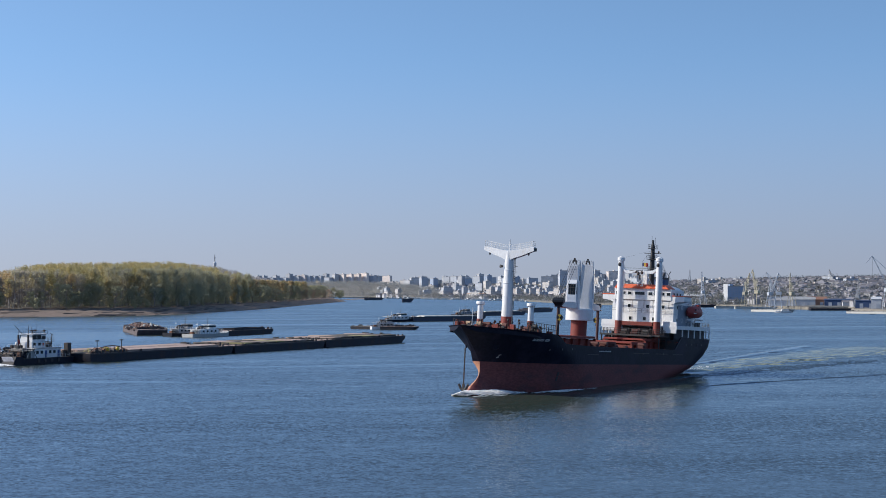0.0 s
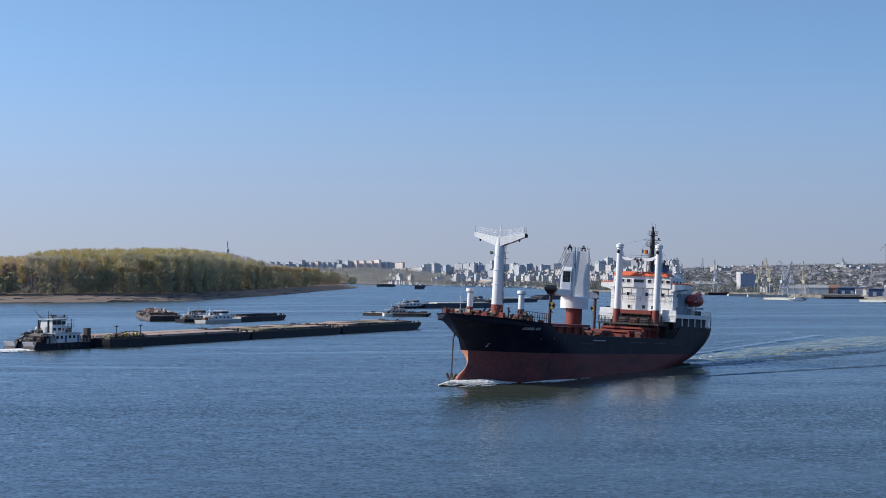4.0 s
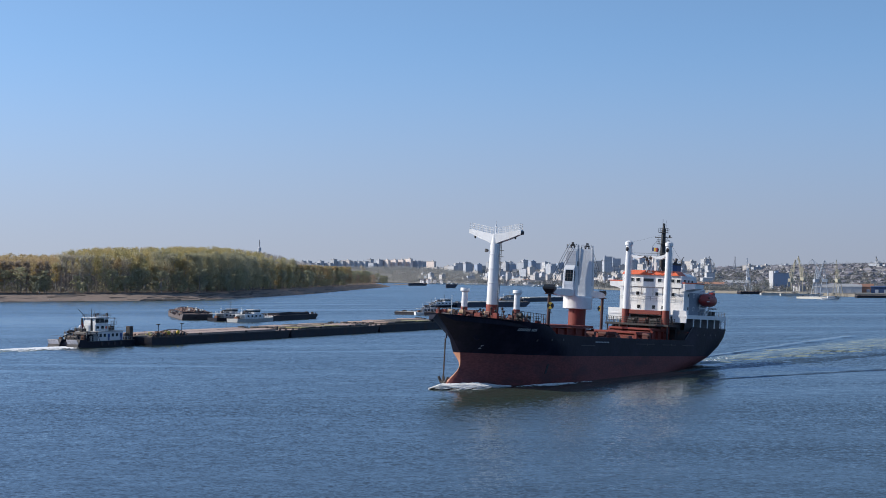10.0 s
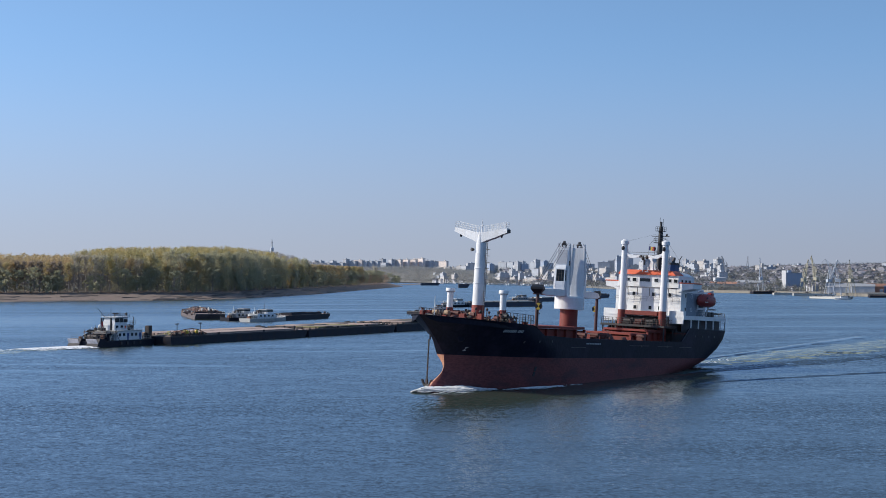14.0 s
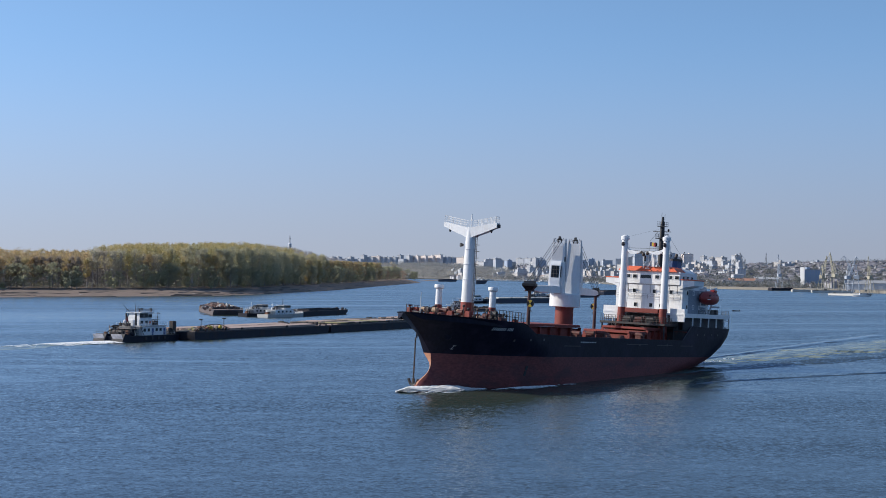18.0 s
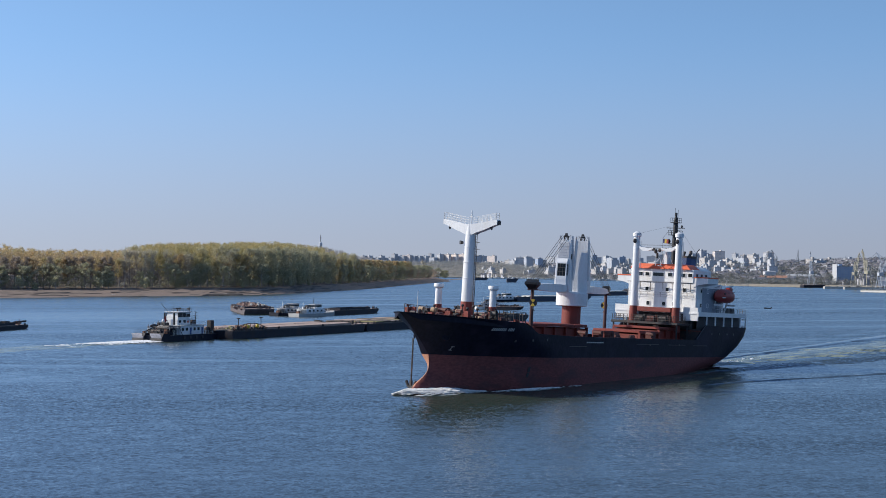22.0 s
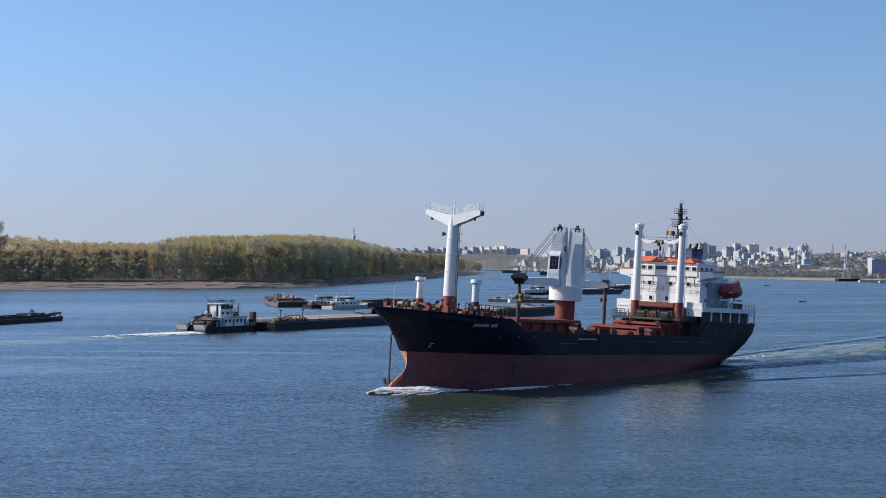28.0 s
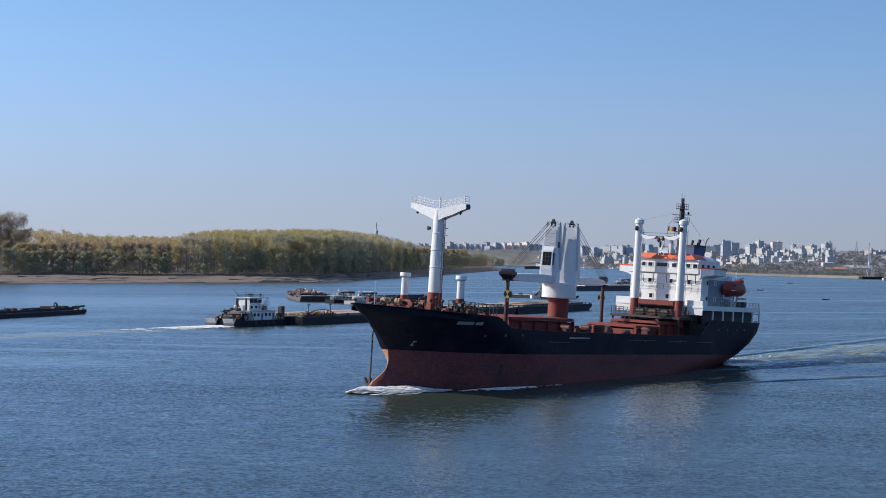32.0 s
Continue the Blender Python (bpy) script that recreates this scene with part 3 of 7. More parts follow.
    part("horn", Geo().cyl((mx + 0.5, -1.25, 26.0), (mx + 1.0, -1.55, 26.0), 0.22, 0.38, n=10), dark_steel, fm)

    # hatches: a long one ahead of the crane, and a stepped one running in under the winch platform
    for x0, x1, top, ribs, covers in ((-22.4, -41.6, 12.1, 5, 4), (-61.6, -69.6, 11.15, 3, 2), (-69.6, -78.4, 12.0, 3, 2)):
        coam = part("hatch_coaming", Geo().box(x1, x0, -5.1, 5.1, 8.7, top - 0.75), oxide_red, ship)
        for i in range(ribs + 1):
            x = x0 - 0.15 + (x1 - x0 + 0.3) * i / ribs
            for s in (1, -1):
                part("coaming_stay", Geo().box(x - 0.12, x + 0.12, min(s * 5.1, s * 5.65), max(s * 5.1, s * 5.65), 8.75, top - 0.6), oxide_red, coam)
        for s in (1, -1):
            part("coaming_rail", Geo().box(x1, x0, min(s * 5.1, s * 5.75), max(s * 5.1, s * 5.75), top - 0.6, top - 0.48, c=0.02), oxide_red, coam)
            part("coaming_ledge", Geo().box(x1, x0, min(s * 5.1, s * 5.5), max(s * 5.1, s * 5.5), 9.6, 9.72, c=0.02), oxide_red, coam)
        for i in range(covers):
            a, b = x0 + (x1 - x0) * i / covers - 0.06, x0 + (x1 - x0) * (i + 1) / covers + 0.06
            part("hatch_cover", Geo().box(b, a, -5.5, 5.5, top - 0.45, top, c=0.05), oxide_red, ship, "flat rust-red hatch cover panel")
    for x, y, h in ((-52.5, 5.6, 1.6), (-54.6, 4.2, 2.1), (-57.0, 6.2, 1.2), (-50.2, 7.0, 1.0), (-59.4, 5.0, 1.5), (-53.2, -4.5, 2.2), (-57.5, -5.2, 1.7)):
        g = Geo().box(x - 0.7, x + 0.7, y - 0.6, y + 0.6, 8.72, 8.72 + 0.75 * h, c=0.06).cyl((x - 0.8, y, 8.85 + 0.75 * h), (x + 0.8, y, 8.85 + 0.75 * h), 0.3, n=10)
        part("deck_winch", g, winch_red, ship)
    g = Geo()
    for s in (1, -1):
        for i in range(14):
            x = -18 - i * 4.2
            g = Geo().cyl((x, s * 9.3, 8.75), (x, s * 9.3, 9.9), 0.12, n=6)
            g.box(x - 0.12, x + 0.12, min(s * 9.3, s * 9.75), max(s * 9.3, s * 9.75), 8.75, 9.5)
            part("bulwark_stay", g, oxide_red, ship)
    for x, y in ((-16.2, 5), (-16.5, -5), (-44.0, 6.5), (-48, 6.6), (-48.3, -6.4), (-61, 8.4), (-35, 8.5)):
        g = Geo().box(x - 0.8, x + 0.8, y - 0.7, y + 0.7, 8.75, 10.4, c=0.08).cyl((x, y - 0.9, 10.6), (x, y + 0.9, 10.6), 0.5, n=12)
        part("cargo_winch", g, winch_red, ship)

    # twin deck crane on its pedestal
    crane = part("crane_pedestal", Geo().tower(-44.2, 0, [(8.7, 1.95), (12.6, 1.85), (15.6, 1.85)], 20), oxide_red, ship, "rust-red crane pedestal")
    part("crane_turntable", Geo().tower(-44.2, 0, [(15.5, 2.2), (15.6, 3.1), (18.0, 3.1), (18.25, 2.9), (18.3, 0.5)], 28), mast_white, ship, "white crane turntable drum")
    for cx, cy, turn, reach, k_head in ((-42.3, -0.9, 18.6, 23.2, 1.0), (-46.4, 0.6, 197.9, 22.0, 0.6)):
        at = pose(cx, cy, 0, 0, 0, turn)
        rings = [[(a0, -w, z), (a1, -w, z), (a1, w, z), (a0, w, z)] for z, a0, a1, w in ((18.2, -1.3, 1.5, 1.5), (20.6, -1.3, 1.45, 1.48), (24.2, -1.3, 1.1, 1.4), (28.0, -1.25, 0.5, 1.25), (28.4, -1.2, 0.45, 1.2))]
        tw = part("crane_house", Geo().loft(rings), mast_white, ship, "tapered white crane house with operator's cab", at=at)
        for s in (1, -1):                   # cheek plates run up both edges past the roof
            rings = [[(a0, s * (w - 0.02), z), (a1, s * (w - 0.02), z), (a1, s * (w + 0.12), z), (a0, s * (w + 0.12), z)][::s] for z, a0, a1, w in ((20.6, -1.35, -0.6, 1.48), (24.2, -1.4, -0.5, 1.4), (28.4, -1.35, -0.3, 1.2), (29.2, -0.95, -0.4, 1.18))]
            part("cheek_plate", Geo().loft(rings), pod_white, tw, "grey-white stiffened edge plate")
        part("front_plate", Geo().loft([[(a1, -w, z), (a1 + 0.06, -w, z), (a1 + 0.06, w, z), (a1, w, z)] for z, a1, w in ((24.9, 1.02, 1.1), (27.8, 0.55, 0.98))]), pod_white, tw, "pale grey louvred front")
        for z in (25.3, 25.9, 26.5, 27.1):
            part("louvre", Geo().box(lerp_table([(24.9, 1.06), (27.8, 0.6)], z), lerp_table([(24.9, 1.06), (27.8, 0.6)], z) + 0.05, -0.9, 0.9, z, z + 0.05), pod_white, tw)
        cab = part("crane_cab", Geo().loft([[(0.6, -1.0, z), (x, -1.0, z), (x, 1.0, z), (0.6, 1.0, z)] for z, x in ((18.9, 1.6), (20.4, 2.35), (21.0, 2.4), (23.9, 2.08), (24.7, 1.2))]), mast_white, tw)
        part("cab_window", Geo().loft([[(x, -0.8, z), (x + 0.06, -0.8, z), (x + 0.06, 0.8, z), (x, 0.8, z)] for z, x in ((21.3, 2.31), (23.7, 2.07))]).box(0.95, 1.95, 1.0, 1.05, 21.4, 23.6), pane_dark, cab)
        g = Geo()
        for y in (-0.27, 0.27):
            g.cyl((2.39, y, 21.3), (2.15, y, 23.7), 0.035, n=4)
        for z in (22.1, 22.9):
            g.cyl((2.38 - (z - 21.3) * 0.1, -0.8, z), (2.38 - (z - 21.3) * 0.1, 0.8, z), 0.035, n=4)
        part("cab_window_bar", g, rail_grey, cab)
        part("vent_opening", Geo().box(-0.3, 0.5, 1.3, 1.46, 24.6, 25.6), dark_steel, tw)
        g = Geo()
        for s in (1, -1):
            g.box(-0.72, -0.28, s * 0.35 - 0.12, s * 0.35 + 0.12, 28.3, 29.2, c=0.05)
        g.cyl((-0.5, -0.2, 29.3), (-0.5, 0.2, 29.3), 0.42, n=12)
        part("sheave_head", g, dark_steel, tw)
        part("top_railing", Geo().rail([(-1.1, -1.1, 28.4), (-1.1, 1.1, 28.4), (0.4, 1.1, 28.4)], h=0.8, bars=2, r=0.03), rail_white, tw)
        # jib, lowered into its rest
        rings = []
        for t, h, w in ((0, 0.55, 1.15), (0.25, 0.75, 1.15), (0.8, 0.6, 0.8), (1, 0.3, 0.5)):
            x, z = 1.6 + (reach - 1.6) * t, 18.9 - 0.1 * t
            rings.append([(x, -w, z - h), (x, -w, z + h), (x, w, z + h), (x, w, z - h)])
        jib = part("jib", Geo().loft(rings), mast_white, ship, "white box jib lowered onto its rest", at=at)
        k = k_head
        g = Geo().loft([[(reach + q * a_ * k, q * b_ * k, z) for a_, b_ in ((-1, -1), (1, -1), (1, 1), (-1, 1))] for z, q in ((18.3, 0.55), (19.2, 1.2), (19.6, 1.2), (19.9, 0.75))])
        g.cyl((reach, -1.1 * k, 19.7), (reach, 1.1 * k, 19.7), 0.45 * k, n=12)
        part("jib_head", g, mast_black, jib)
        g = Geo()
        for y in (-0.8, -0.35, 0.35, 0.8):
            g.line([(-0.5, y, 29.3), (reach, y * 0.9, 19.6)], 0.045, 4)
        part("hoist_wire", g, wire, jib)
        part("boom_rest", Geo().cyl((reach - 0.2, 0, 8.7), (reach - 0.2, 0, 18.5), 0.38, 0.32, n=10).box(reach - 0.9, reach + 0.6, -0.8, 0.8, 18.15, 18.4, c=0.04), oxide_shaded, ship, at=at)
        hx, hy = reach + 0.8, 0.5
        hook_block = part("hook_block", Geo().line([(hx, hy, 19.2), (hx, hy, 16.6)], 0.04).cyl((hx - 0.25, hy, 15.9), (hx + 0.25, hy, 15.9), 0.68, n=16), mast_black, jib, "black and yellow cargo hook block")
        g = Geo()
        for a_ in (0.9, 4.04):
            fan = [(0, 0)] + [(0.66 * math.cos(a_ + q * 0.33), 0.66 * math.sin(a_ + q * 0.33)) for q in range(5)]
            g.loft([[(hx + dx, hy + u_, 15.9 + v_) for u_, v_ in fan] for dx in (-0.29, 0.29)])
        part("warning_wedge", g, yellow, hook_block, "yellow painted wedges")
        part("hook", Geo().line([(hx, hy, 15.3), (hx, hy, 14.7), (hx, hy + 0.3, 14.4)], 0.09), dark_steel, hook_block)

    # king posts with platform
    kx = -77.2
    for s in (1, -1):
        y = s * 5.1
        kp = part("king_post", Geo().tower(kx, y, [(16.2, 0.80), (20, 0.78), (30.0, 0.68), (30.9, 0.68), (30.95, 0.92), (31.7, 0.92), (31.75, 0.75), (32.0, 0.4)], 20), mast_white, ship, "white king post with capped head and red foot")
        part("king_post_foot", Geo().tower(kx, y, [(11, 1.0), (16.2, 0.9)], 20), oxide_red, kp)
        part("lamp", Geo().ball((kx + 0.9, y, 30.0), 0.4, 0.4, 0.5, 8, 6), dark_steel, kp)
        g = Geo()
        for z in np.arange(13.6, 30, 0.5):
            g.cyl((kx - 0.25, y + 0.95, z), (kx + 0.25, y + 0.95, z), 0.03, n=4)
        g.line([(kx - 0.25, y + 1.05, 13.4), (kx - 0.25, y + 0.9, 30)], 0.05).line([(kx + 0.25, y + 1.05, 13.4), (kx + 0.25, y + 0.9, 30)], 0.05)
        part("ladder", g, rail_white, kp)
    part("king_post_crossbeam", Geo().box(kx - 0.5, kx + 0.5, -4.1, 4.1, 15.1, 16.1, c=0.08), oxide_red, ship)
    g = Geo()
    g.line([(kx, -4.2, 28.6), (kx, 4.2, 28.6)], 0.07).line([(kx, -4.2, 29.2), (kx, 4.2, 29.2)], 0.04)
    part("stay", g, wire, ship)
    for s in (1, -1):                       # sagging white span beams, with a lamp cluster hung between
        g = Geo().loft([[(kx - 0.3, s * y, z - h), (kx + 0.3, s * y, z - h), (kx + 0.3, s * y, z + h), (kx - 0.3, s * y, z + h)][::-s] for y, z, h in ((4.6, 28.9, 0.25), (3.4, 28.3, 0.42), (2.2, 28.2, 0.3), (1.0, 28.5, 0.15))])
        part("span_beam", g, mast_white, ship)
    lat = part("lamp_lattice", Geo().line([(kx - 0.5, -0.6, 24.9), (kx - 0.5, -0.6, 28.6), (kx - 0.5, 0.6, 28.6), (kx - 0.5, 0.6, 24.9)], 0.07).line([(kx - 0.5, -0.6, 25.5), (kx - 0.5, 0.6, 26.7), (kx - 0.5, -0.6, 27.9)], 0.05).line([(kx - 0.5, 0, 24.9), (kx - 2.6, 0, 24.9)], 0.1), rail_white, ship)
    part("lamp_cluster", Geo().ball((kx, -0.4, 27.9), 0.4, 0.4, 0.5, 8, 5).ball((kx, 0.5, 28.1), 0.35, 0.4, 0.4, 8, 5).cyl((kx, 0, 26.4), (kx, 0, 27.6), 0.22).box(kx - 0.3, kx + 0.3, -1.3, -0.7, 28.0, 28.5, c=0.05), dark_steel, lat)
    plat = part("winch_platform", Geo().box(-79.4, -73.8, -8.6, 7.4, 12.5, 13.0, c=0.06), dark_steel, ship, "dark winch platform between the king posts")
    g = Geo().rail([(-79, -8.4, 13.0), (-74, -8.4, 13.0), (-74, 7.2, 13.0), (-79, 7.2, 13.0)], h=1.35, bars=3, step=0.9, r=0.05)
    part("platform_railing", g, dark_steel, plat)
    g = Geo()
    for x in (-74.3, -78.8):
        for y in (-8.2, -3, 2.5, 7.0):
            part("platform_pillar", Geo().cyl((x, y, 8.7), (x, y, 12.5), 0.18, n=6), dark_steel, plat)
    for y in (-2.8, 0, 2.8):
        g = Geo().box(-76.6, -75.0, y - 0.9, y + 0.9, 13.0, 13.5, c=0.06).cyl((-75.8, y - 0.8, 13.8), (-75.8, y + 0.8, 13.8), 0.42, n=14).box(-76.3, -75.9, y + 0.85, y + 1.2, 13.0, 14.5)
        part("cargo_winch", g, (dark_steel, winch_red, dark_steel)[int(y / 2.8) + 1], ship)

    # deckhouse
    tiers = (("deckhouse_tier", -79.9, -96.5, 9.7, 11.6, 15.2), ("deckhouse_tier", -79.9, -92.5, 8.2, 15.2, 18.4), ("deckhouse_tier", -79.9, -91.5, 8.2, 18.4, 21.5))
    houses = []
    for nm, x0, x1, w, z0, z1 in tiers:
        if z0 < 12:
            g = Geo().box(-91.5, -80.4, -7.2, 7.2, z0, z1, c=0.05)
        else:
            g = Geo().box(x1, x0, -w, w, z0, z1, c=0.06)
        houses.append(part(nm, g, poop_shade_grey if z0 < 12 else ship_white, ship, "poop house coloured dark for its shaded interior" if z0 < 12 else "white painted deckhouse tier"))
    # boat deck slab reaches the ship's sides and aft
    g = Geo()
    rings = []
    for x in (-77.8, -81, -86, -92, -98, -102, -104.5, -105.8):
        b = max(half_breadth(x, 12.4) - 0.05, 0.3)
        rings.append([(x, b, 15.0), (x, b, 15.35), (x, -b, 15.35), (x, -b, 15.0)])
    g.loft(rings)
    part("boat_deck", g, ship_white, ship, "white boat deck edge")
    # plated sides of the boat deck, open poop below with white posts and framed openings
    for s in (1, -1):
        rings = []
        for x in (-77.9, -80, -84, -88, -92, -96, -99, -101):
            b = max(half_breadth(x, 12.4) - 0.02, 0.3)
            top = 16.4 if s < 0 else 15.5
            rings.append([(x, s * b, 14.6), (x, s * b, top), (x, s * (b - 0.2), top), (x, s * (b - 0.2), 14.6)])
        part("deck_side_plating", Geo().loft(rings if s > 0 else [r[::-1] for r in rings]), ship_white, ship)
        part("deck_screen", Geo().box(-78.2, -77.9, min(s * 6.4, s * 9.9), max(s * 6.4, s * 9.9), 13.6, 16.4, c=0.04), ship_white, ship)
        part("poop_side_wall", Geo().loft([[(x, s * (half_breadth(x, 12.4) - 1.6), z) for x in (-80.5, -86, -92, -98, -101)] + [(x, s * (half_breadth(x, 12.4) - 1.9), z) for x in (-101, -98, -92, -86, -80.5)] for z in (11.6, 14.9)]), poop_shade_grey, ship)
        for x in np.arange(-82.0, -105.8, -3.9):
            b = half_breadth(x, 12.4) - 0.25
            part("poop_post", Geo().box(x - 0.16, x + 0.16, s * b - 0.1, s * b + 0.1, 12.3, 15.0), ship_white, ship)
        for x in (-97.2, -99.9, -102.5):
            b = half_breadth(x, 12.4) - 0.25
            b2 = half_breadth(x - 2.2, 12.4) - 0.25
            g = Geo().line([(x, s * b, 12.7), (x - 2.2, s * b2, 12.7)], 0.12, 4).line([(x, s * b, 14.2), (x - 2.2, s * b2, 14.2)], 0.14, 4)
            part("opening_frame", g, ship_white, ship)
    g = Geo()
    for s in (1, -1):
        g.rail([(x, s * (half_breadth(x, 12.4) - 0.2), 15.35) for x in (-84.5, -88, -92, -96, -100, -103, -105.2)], h=1.1, bars=3, step=1.4)
    g.rail([(-105.3, -4, 15.35), (-105.3, 4, 15.35)], h=1.1)
    part("boat_deck_railing", g, rail_grey, ship)
    # bridge with its wings
    bridge = part("bridge", Geo().box(-87.5, -79.6, -7.6, 7.6, 21.5, 24.3, c=0.08), ship_white, ship, "white wheelhouse with a row of dark windows")
    g = Geo()
    for s in (1, -1):
        rings = []
        for y, z0 in ((7.5, 20.6), (9.0, 21.2), (10.9, 21.5)):
            pts = [(-84.4, s * y, z0), (-79.75, s * y, z0), (-79.75, s * y, 22.6), (-84.4, s * y, 22.6)]
            rings.append(pts if s < 0 else pts[::-1])
        part("bridge_wing", Geo().loft(rings), ship_white, bridge)
        part("wing_cap", Geo().box(-84.5, -79.68, min(s * 7.4, s * 11.0), max(s * 7.4, s * 11.0), 22.6, 22.85, c=0.04), orange, bridge, "orange wing bulwark capping")
    def windows(pts, w, h, axis, parent, nm="window"):
        for p_ in pts:
            pg, fg = Geo(), Geo()
            window_row(pg, fg, [p_], w, h, axis)
            part(nm, pg, pane_dark, parent)
            part("window_frame", fg, ship_white, parent)

    windows([(-79.6, y, 23.1) for y in (-6.7, -5.1, -3.5, 2.0, 3.6, 5.2, 6.8)], 0.95, 0.72, "x", bridge, "bridge_window")
    windows([(-79.6, -0.8, 23.1)], 2.6, 0.72, "x", bridge, "bridge_window")
    windows([(x, 7.6, 23.1) for x in (-81, -83, -85)], 0.95, 0.72, "y", bridge, "bridge_window")
    g = Geo()
    g.loft([[(-79.1, -7.5, 24.3), (-79.1, 7.0, 24.3), (-83.5, 7.0, 24.3), (-83.5, -7.5, 24.3)], [(-79.8, -7.1, 25.35), (-79.8, 5.6, 25.35), (-83.3, 5.6, 25.35), (-83.3, -7.1, 25.35)], [(-80.2, -6.7, 25.37), (-80.2, 5.2, 25.37), (-83.0, 5.2, 25.37), (-83.0, -6.7, 25.37)]])
    part("monkey_island", g, orange, bridge, "bright orange wheelhouse top")
    part("monkey_island_house", Geo().loft([[(-83.5, -6.8, 24.3), (-83.5, 6.8, 24.3), (-88.5, 6.8, 24.3), (-88.5, -6.8, 24.3)], [(-83.5, -6.2, 25.2), (-83.5, 5.6, 25.2), (-88.0, 5.6, 25.0), (-88.0, -6.2, 25.0)]]), ship_white, bridge)
    for hz, house, rows in ((19.95, houses[2], (-3.6, 1.3, 5.4)), (16.9, houses[1], (-6.0, -3.2, 0.6, 3.0))):
        windows([(-79.9, y, hz) for y in rows], 0.75, 0.8, "x", house)
        windows([(x, 8.2, hz) for x in (-82, -85, -88)], 0.7, 0.75, "y", house)
    g = Geo()
    for y in (-6.8, -4.8, -2.4, 0.6, 3.0, 5.4, 7.2):
        g.line([(-79.85, y - 0.3, 19.6), (-78.7, y + 0.2, 21.35)], 0.07)
    g.line([(-78.7, -7.8, 21.4), (-78.7, 7.8, 21.4)], 0.06)
    g.rail([(-79.3, -8.0, 18.4), (-79.3, 8.0, 18.4)], h=0.9, bars=2, step=1.6, r=0.03)
    part("front_catwalk_railing", g, rail_grey, houses[1])
    # port side shade laid on as a grey sheet, and ladders
    g = Geo().box(-91.3, -82.6, 8.2, 8.28, 15.5, 20.6)
    part("side_shade_sheet", g, mat("shade_grey", (0.24, 0.27, 0.32), 0.6, size=2), houses[1], "grey sheet that paints the shade on the port side")
    for s in (1, -1):
        g = Geo()
        for z in np.arange(15.5, 21.4, 0.35):
            x = -89.0 - (z - 15.5) * 0.45
            g.box(x - 0.15, x + 0.15, min(s * 8.3, s * 9.1), max(s * 8.3, s * 9.1), z, z + 0.05)
        g.line([(-89, s * 9.1, 15.4), (-91.7, s * 9.1, 21.5)], 0.06).line([(-89, s * 9.1, 16.4), (-91.7, s * 9.1, 22.4)], 0.04)
        part("stairway", g, rail_white, ship)
    # signal gantry, radar, main mast, funnel
    g = Geo().box(-81.6, -81.0, -0.3, 0.3, 25.3, 28.2).line([(-81.3, -2.8, 28.3), (-81.3, 2.8, 28.3)], 0.08)
    g.line([(-81.6, -1.4, 25.3), (-81.3, -0.2, 28)], 0.06).line([(-81.6, 1.4, 25.3), (-81.3, 0.2, 28)], 0.06)
    part("radar_gantry", g, ship_white, ship)
    part("radar_scanner", Geo().box(-81.5, -81.1, -1.9, 1.9, 28.4, 28.75, c=0.06).cyl((-81.3, 0, 28.1), (-81.3, 0, 28.4), 0.3), rail_white, ship)
    mm = part("main_mast", Geo().tower(-84.6, 0, [(25.3, 0.72), (30, 0.62), (34.8, 0.48), (36.4, 0.14)], 12), mast_black, ship, "black main mast with platforms and aerials")
    g = Geo()
    for z, w in ((28.6, 0.9), (31.7, 1.1), (34.4, 0.9)):
        g = Geo().box(-84.6 - w, -84.6 + w, -w, w, z, z + 0.12)
        g.rail([(-84.6 - w, -w, z + 0.1), (-84.6 + w, -w, z + 0.1), (-84.6 + w, w, z + 0.1), (-84.6 - w, w, z + 0.1), (-84.6 - w, -w, z + 0.1)], h=0.95, bars=2, step=0.8, r=0.03)
        part("mast_platform", g, mast_black, mm)
    part("yardarm", Geo().line([(-84.6, -2.2, 33.3), (-84.6, 2.2, 33.3)], 0.09), mast_black, mm)
    part("yardarm", Geo().line([(-84.6, -1.6, 29.9), (-84.6, 1.6, 29.9)], 0.09), mast_black, mm)
    g = Geo().line([(-84.0, 0.8, 34.4), (-84.0, 0.8, 37.2)], 0.04).line([(-85.2, -0.6, 34.4), (-85.2, -0.6, 37.6)], 0.04).box(-84.9, -84.3, -0.15, 0.15, 35.9, 36.6)
    g.ball((-83.9, 1.9, 33.6), 0.25, 0.25, 0.3, 8, 5).ball((-84.2, -1.3, 30.4), 0.45, 0.45, 0.5, 8, 5)
    part("aerial_cluster", g, mast_black, mm)
    g = Geo().line([(-84.6, 0, 34), (-77.2, 5.1, 31.5)], 0.014, 4).line([(-84.6, 0, 34), (-77.2, -5.1, 31.5)], 0.014, 4).line([(-84.6, 0, 34.5), (-93, 2.5, 26)], 0.02, 4)
    part("stay_wire", g, wire, mm)
    fun = part("funnel", Geo().loft([[(-90.0 + a * cx, 1.8 * cy, z) for cx, cy in ((1, -0.6), (1, 0.6), (0.5, 1), (-0.6, 1), (-1, 0.6), (-1, -0.6), (-0.6, -1), (0.5, -1))] for z, a in ((21.5, 2.2), (25.6, 1.9), (27.3, 1.75))]), funnel_blue, ship, "dark blue funnel")
    part("funnel_cap", Geo().loft([[(-90.0 + 1.8 * cx, 1.85 * cy, z) for cx, cy in ((1, -0.6), (1, 0.6), (0.5, 1), (-0.6, 1), (-1, 0.6), (-1, -0.6), (-0.6, -1), (0.5, -1))] for z in (27.0, 27.5)]), dark_steel, fun)
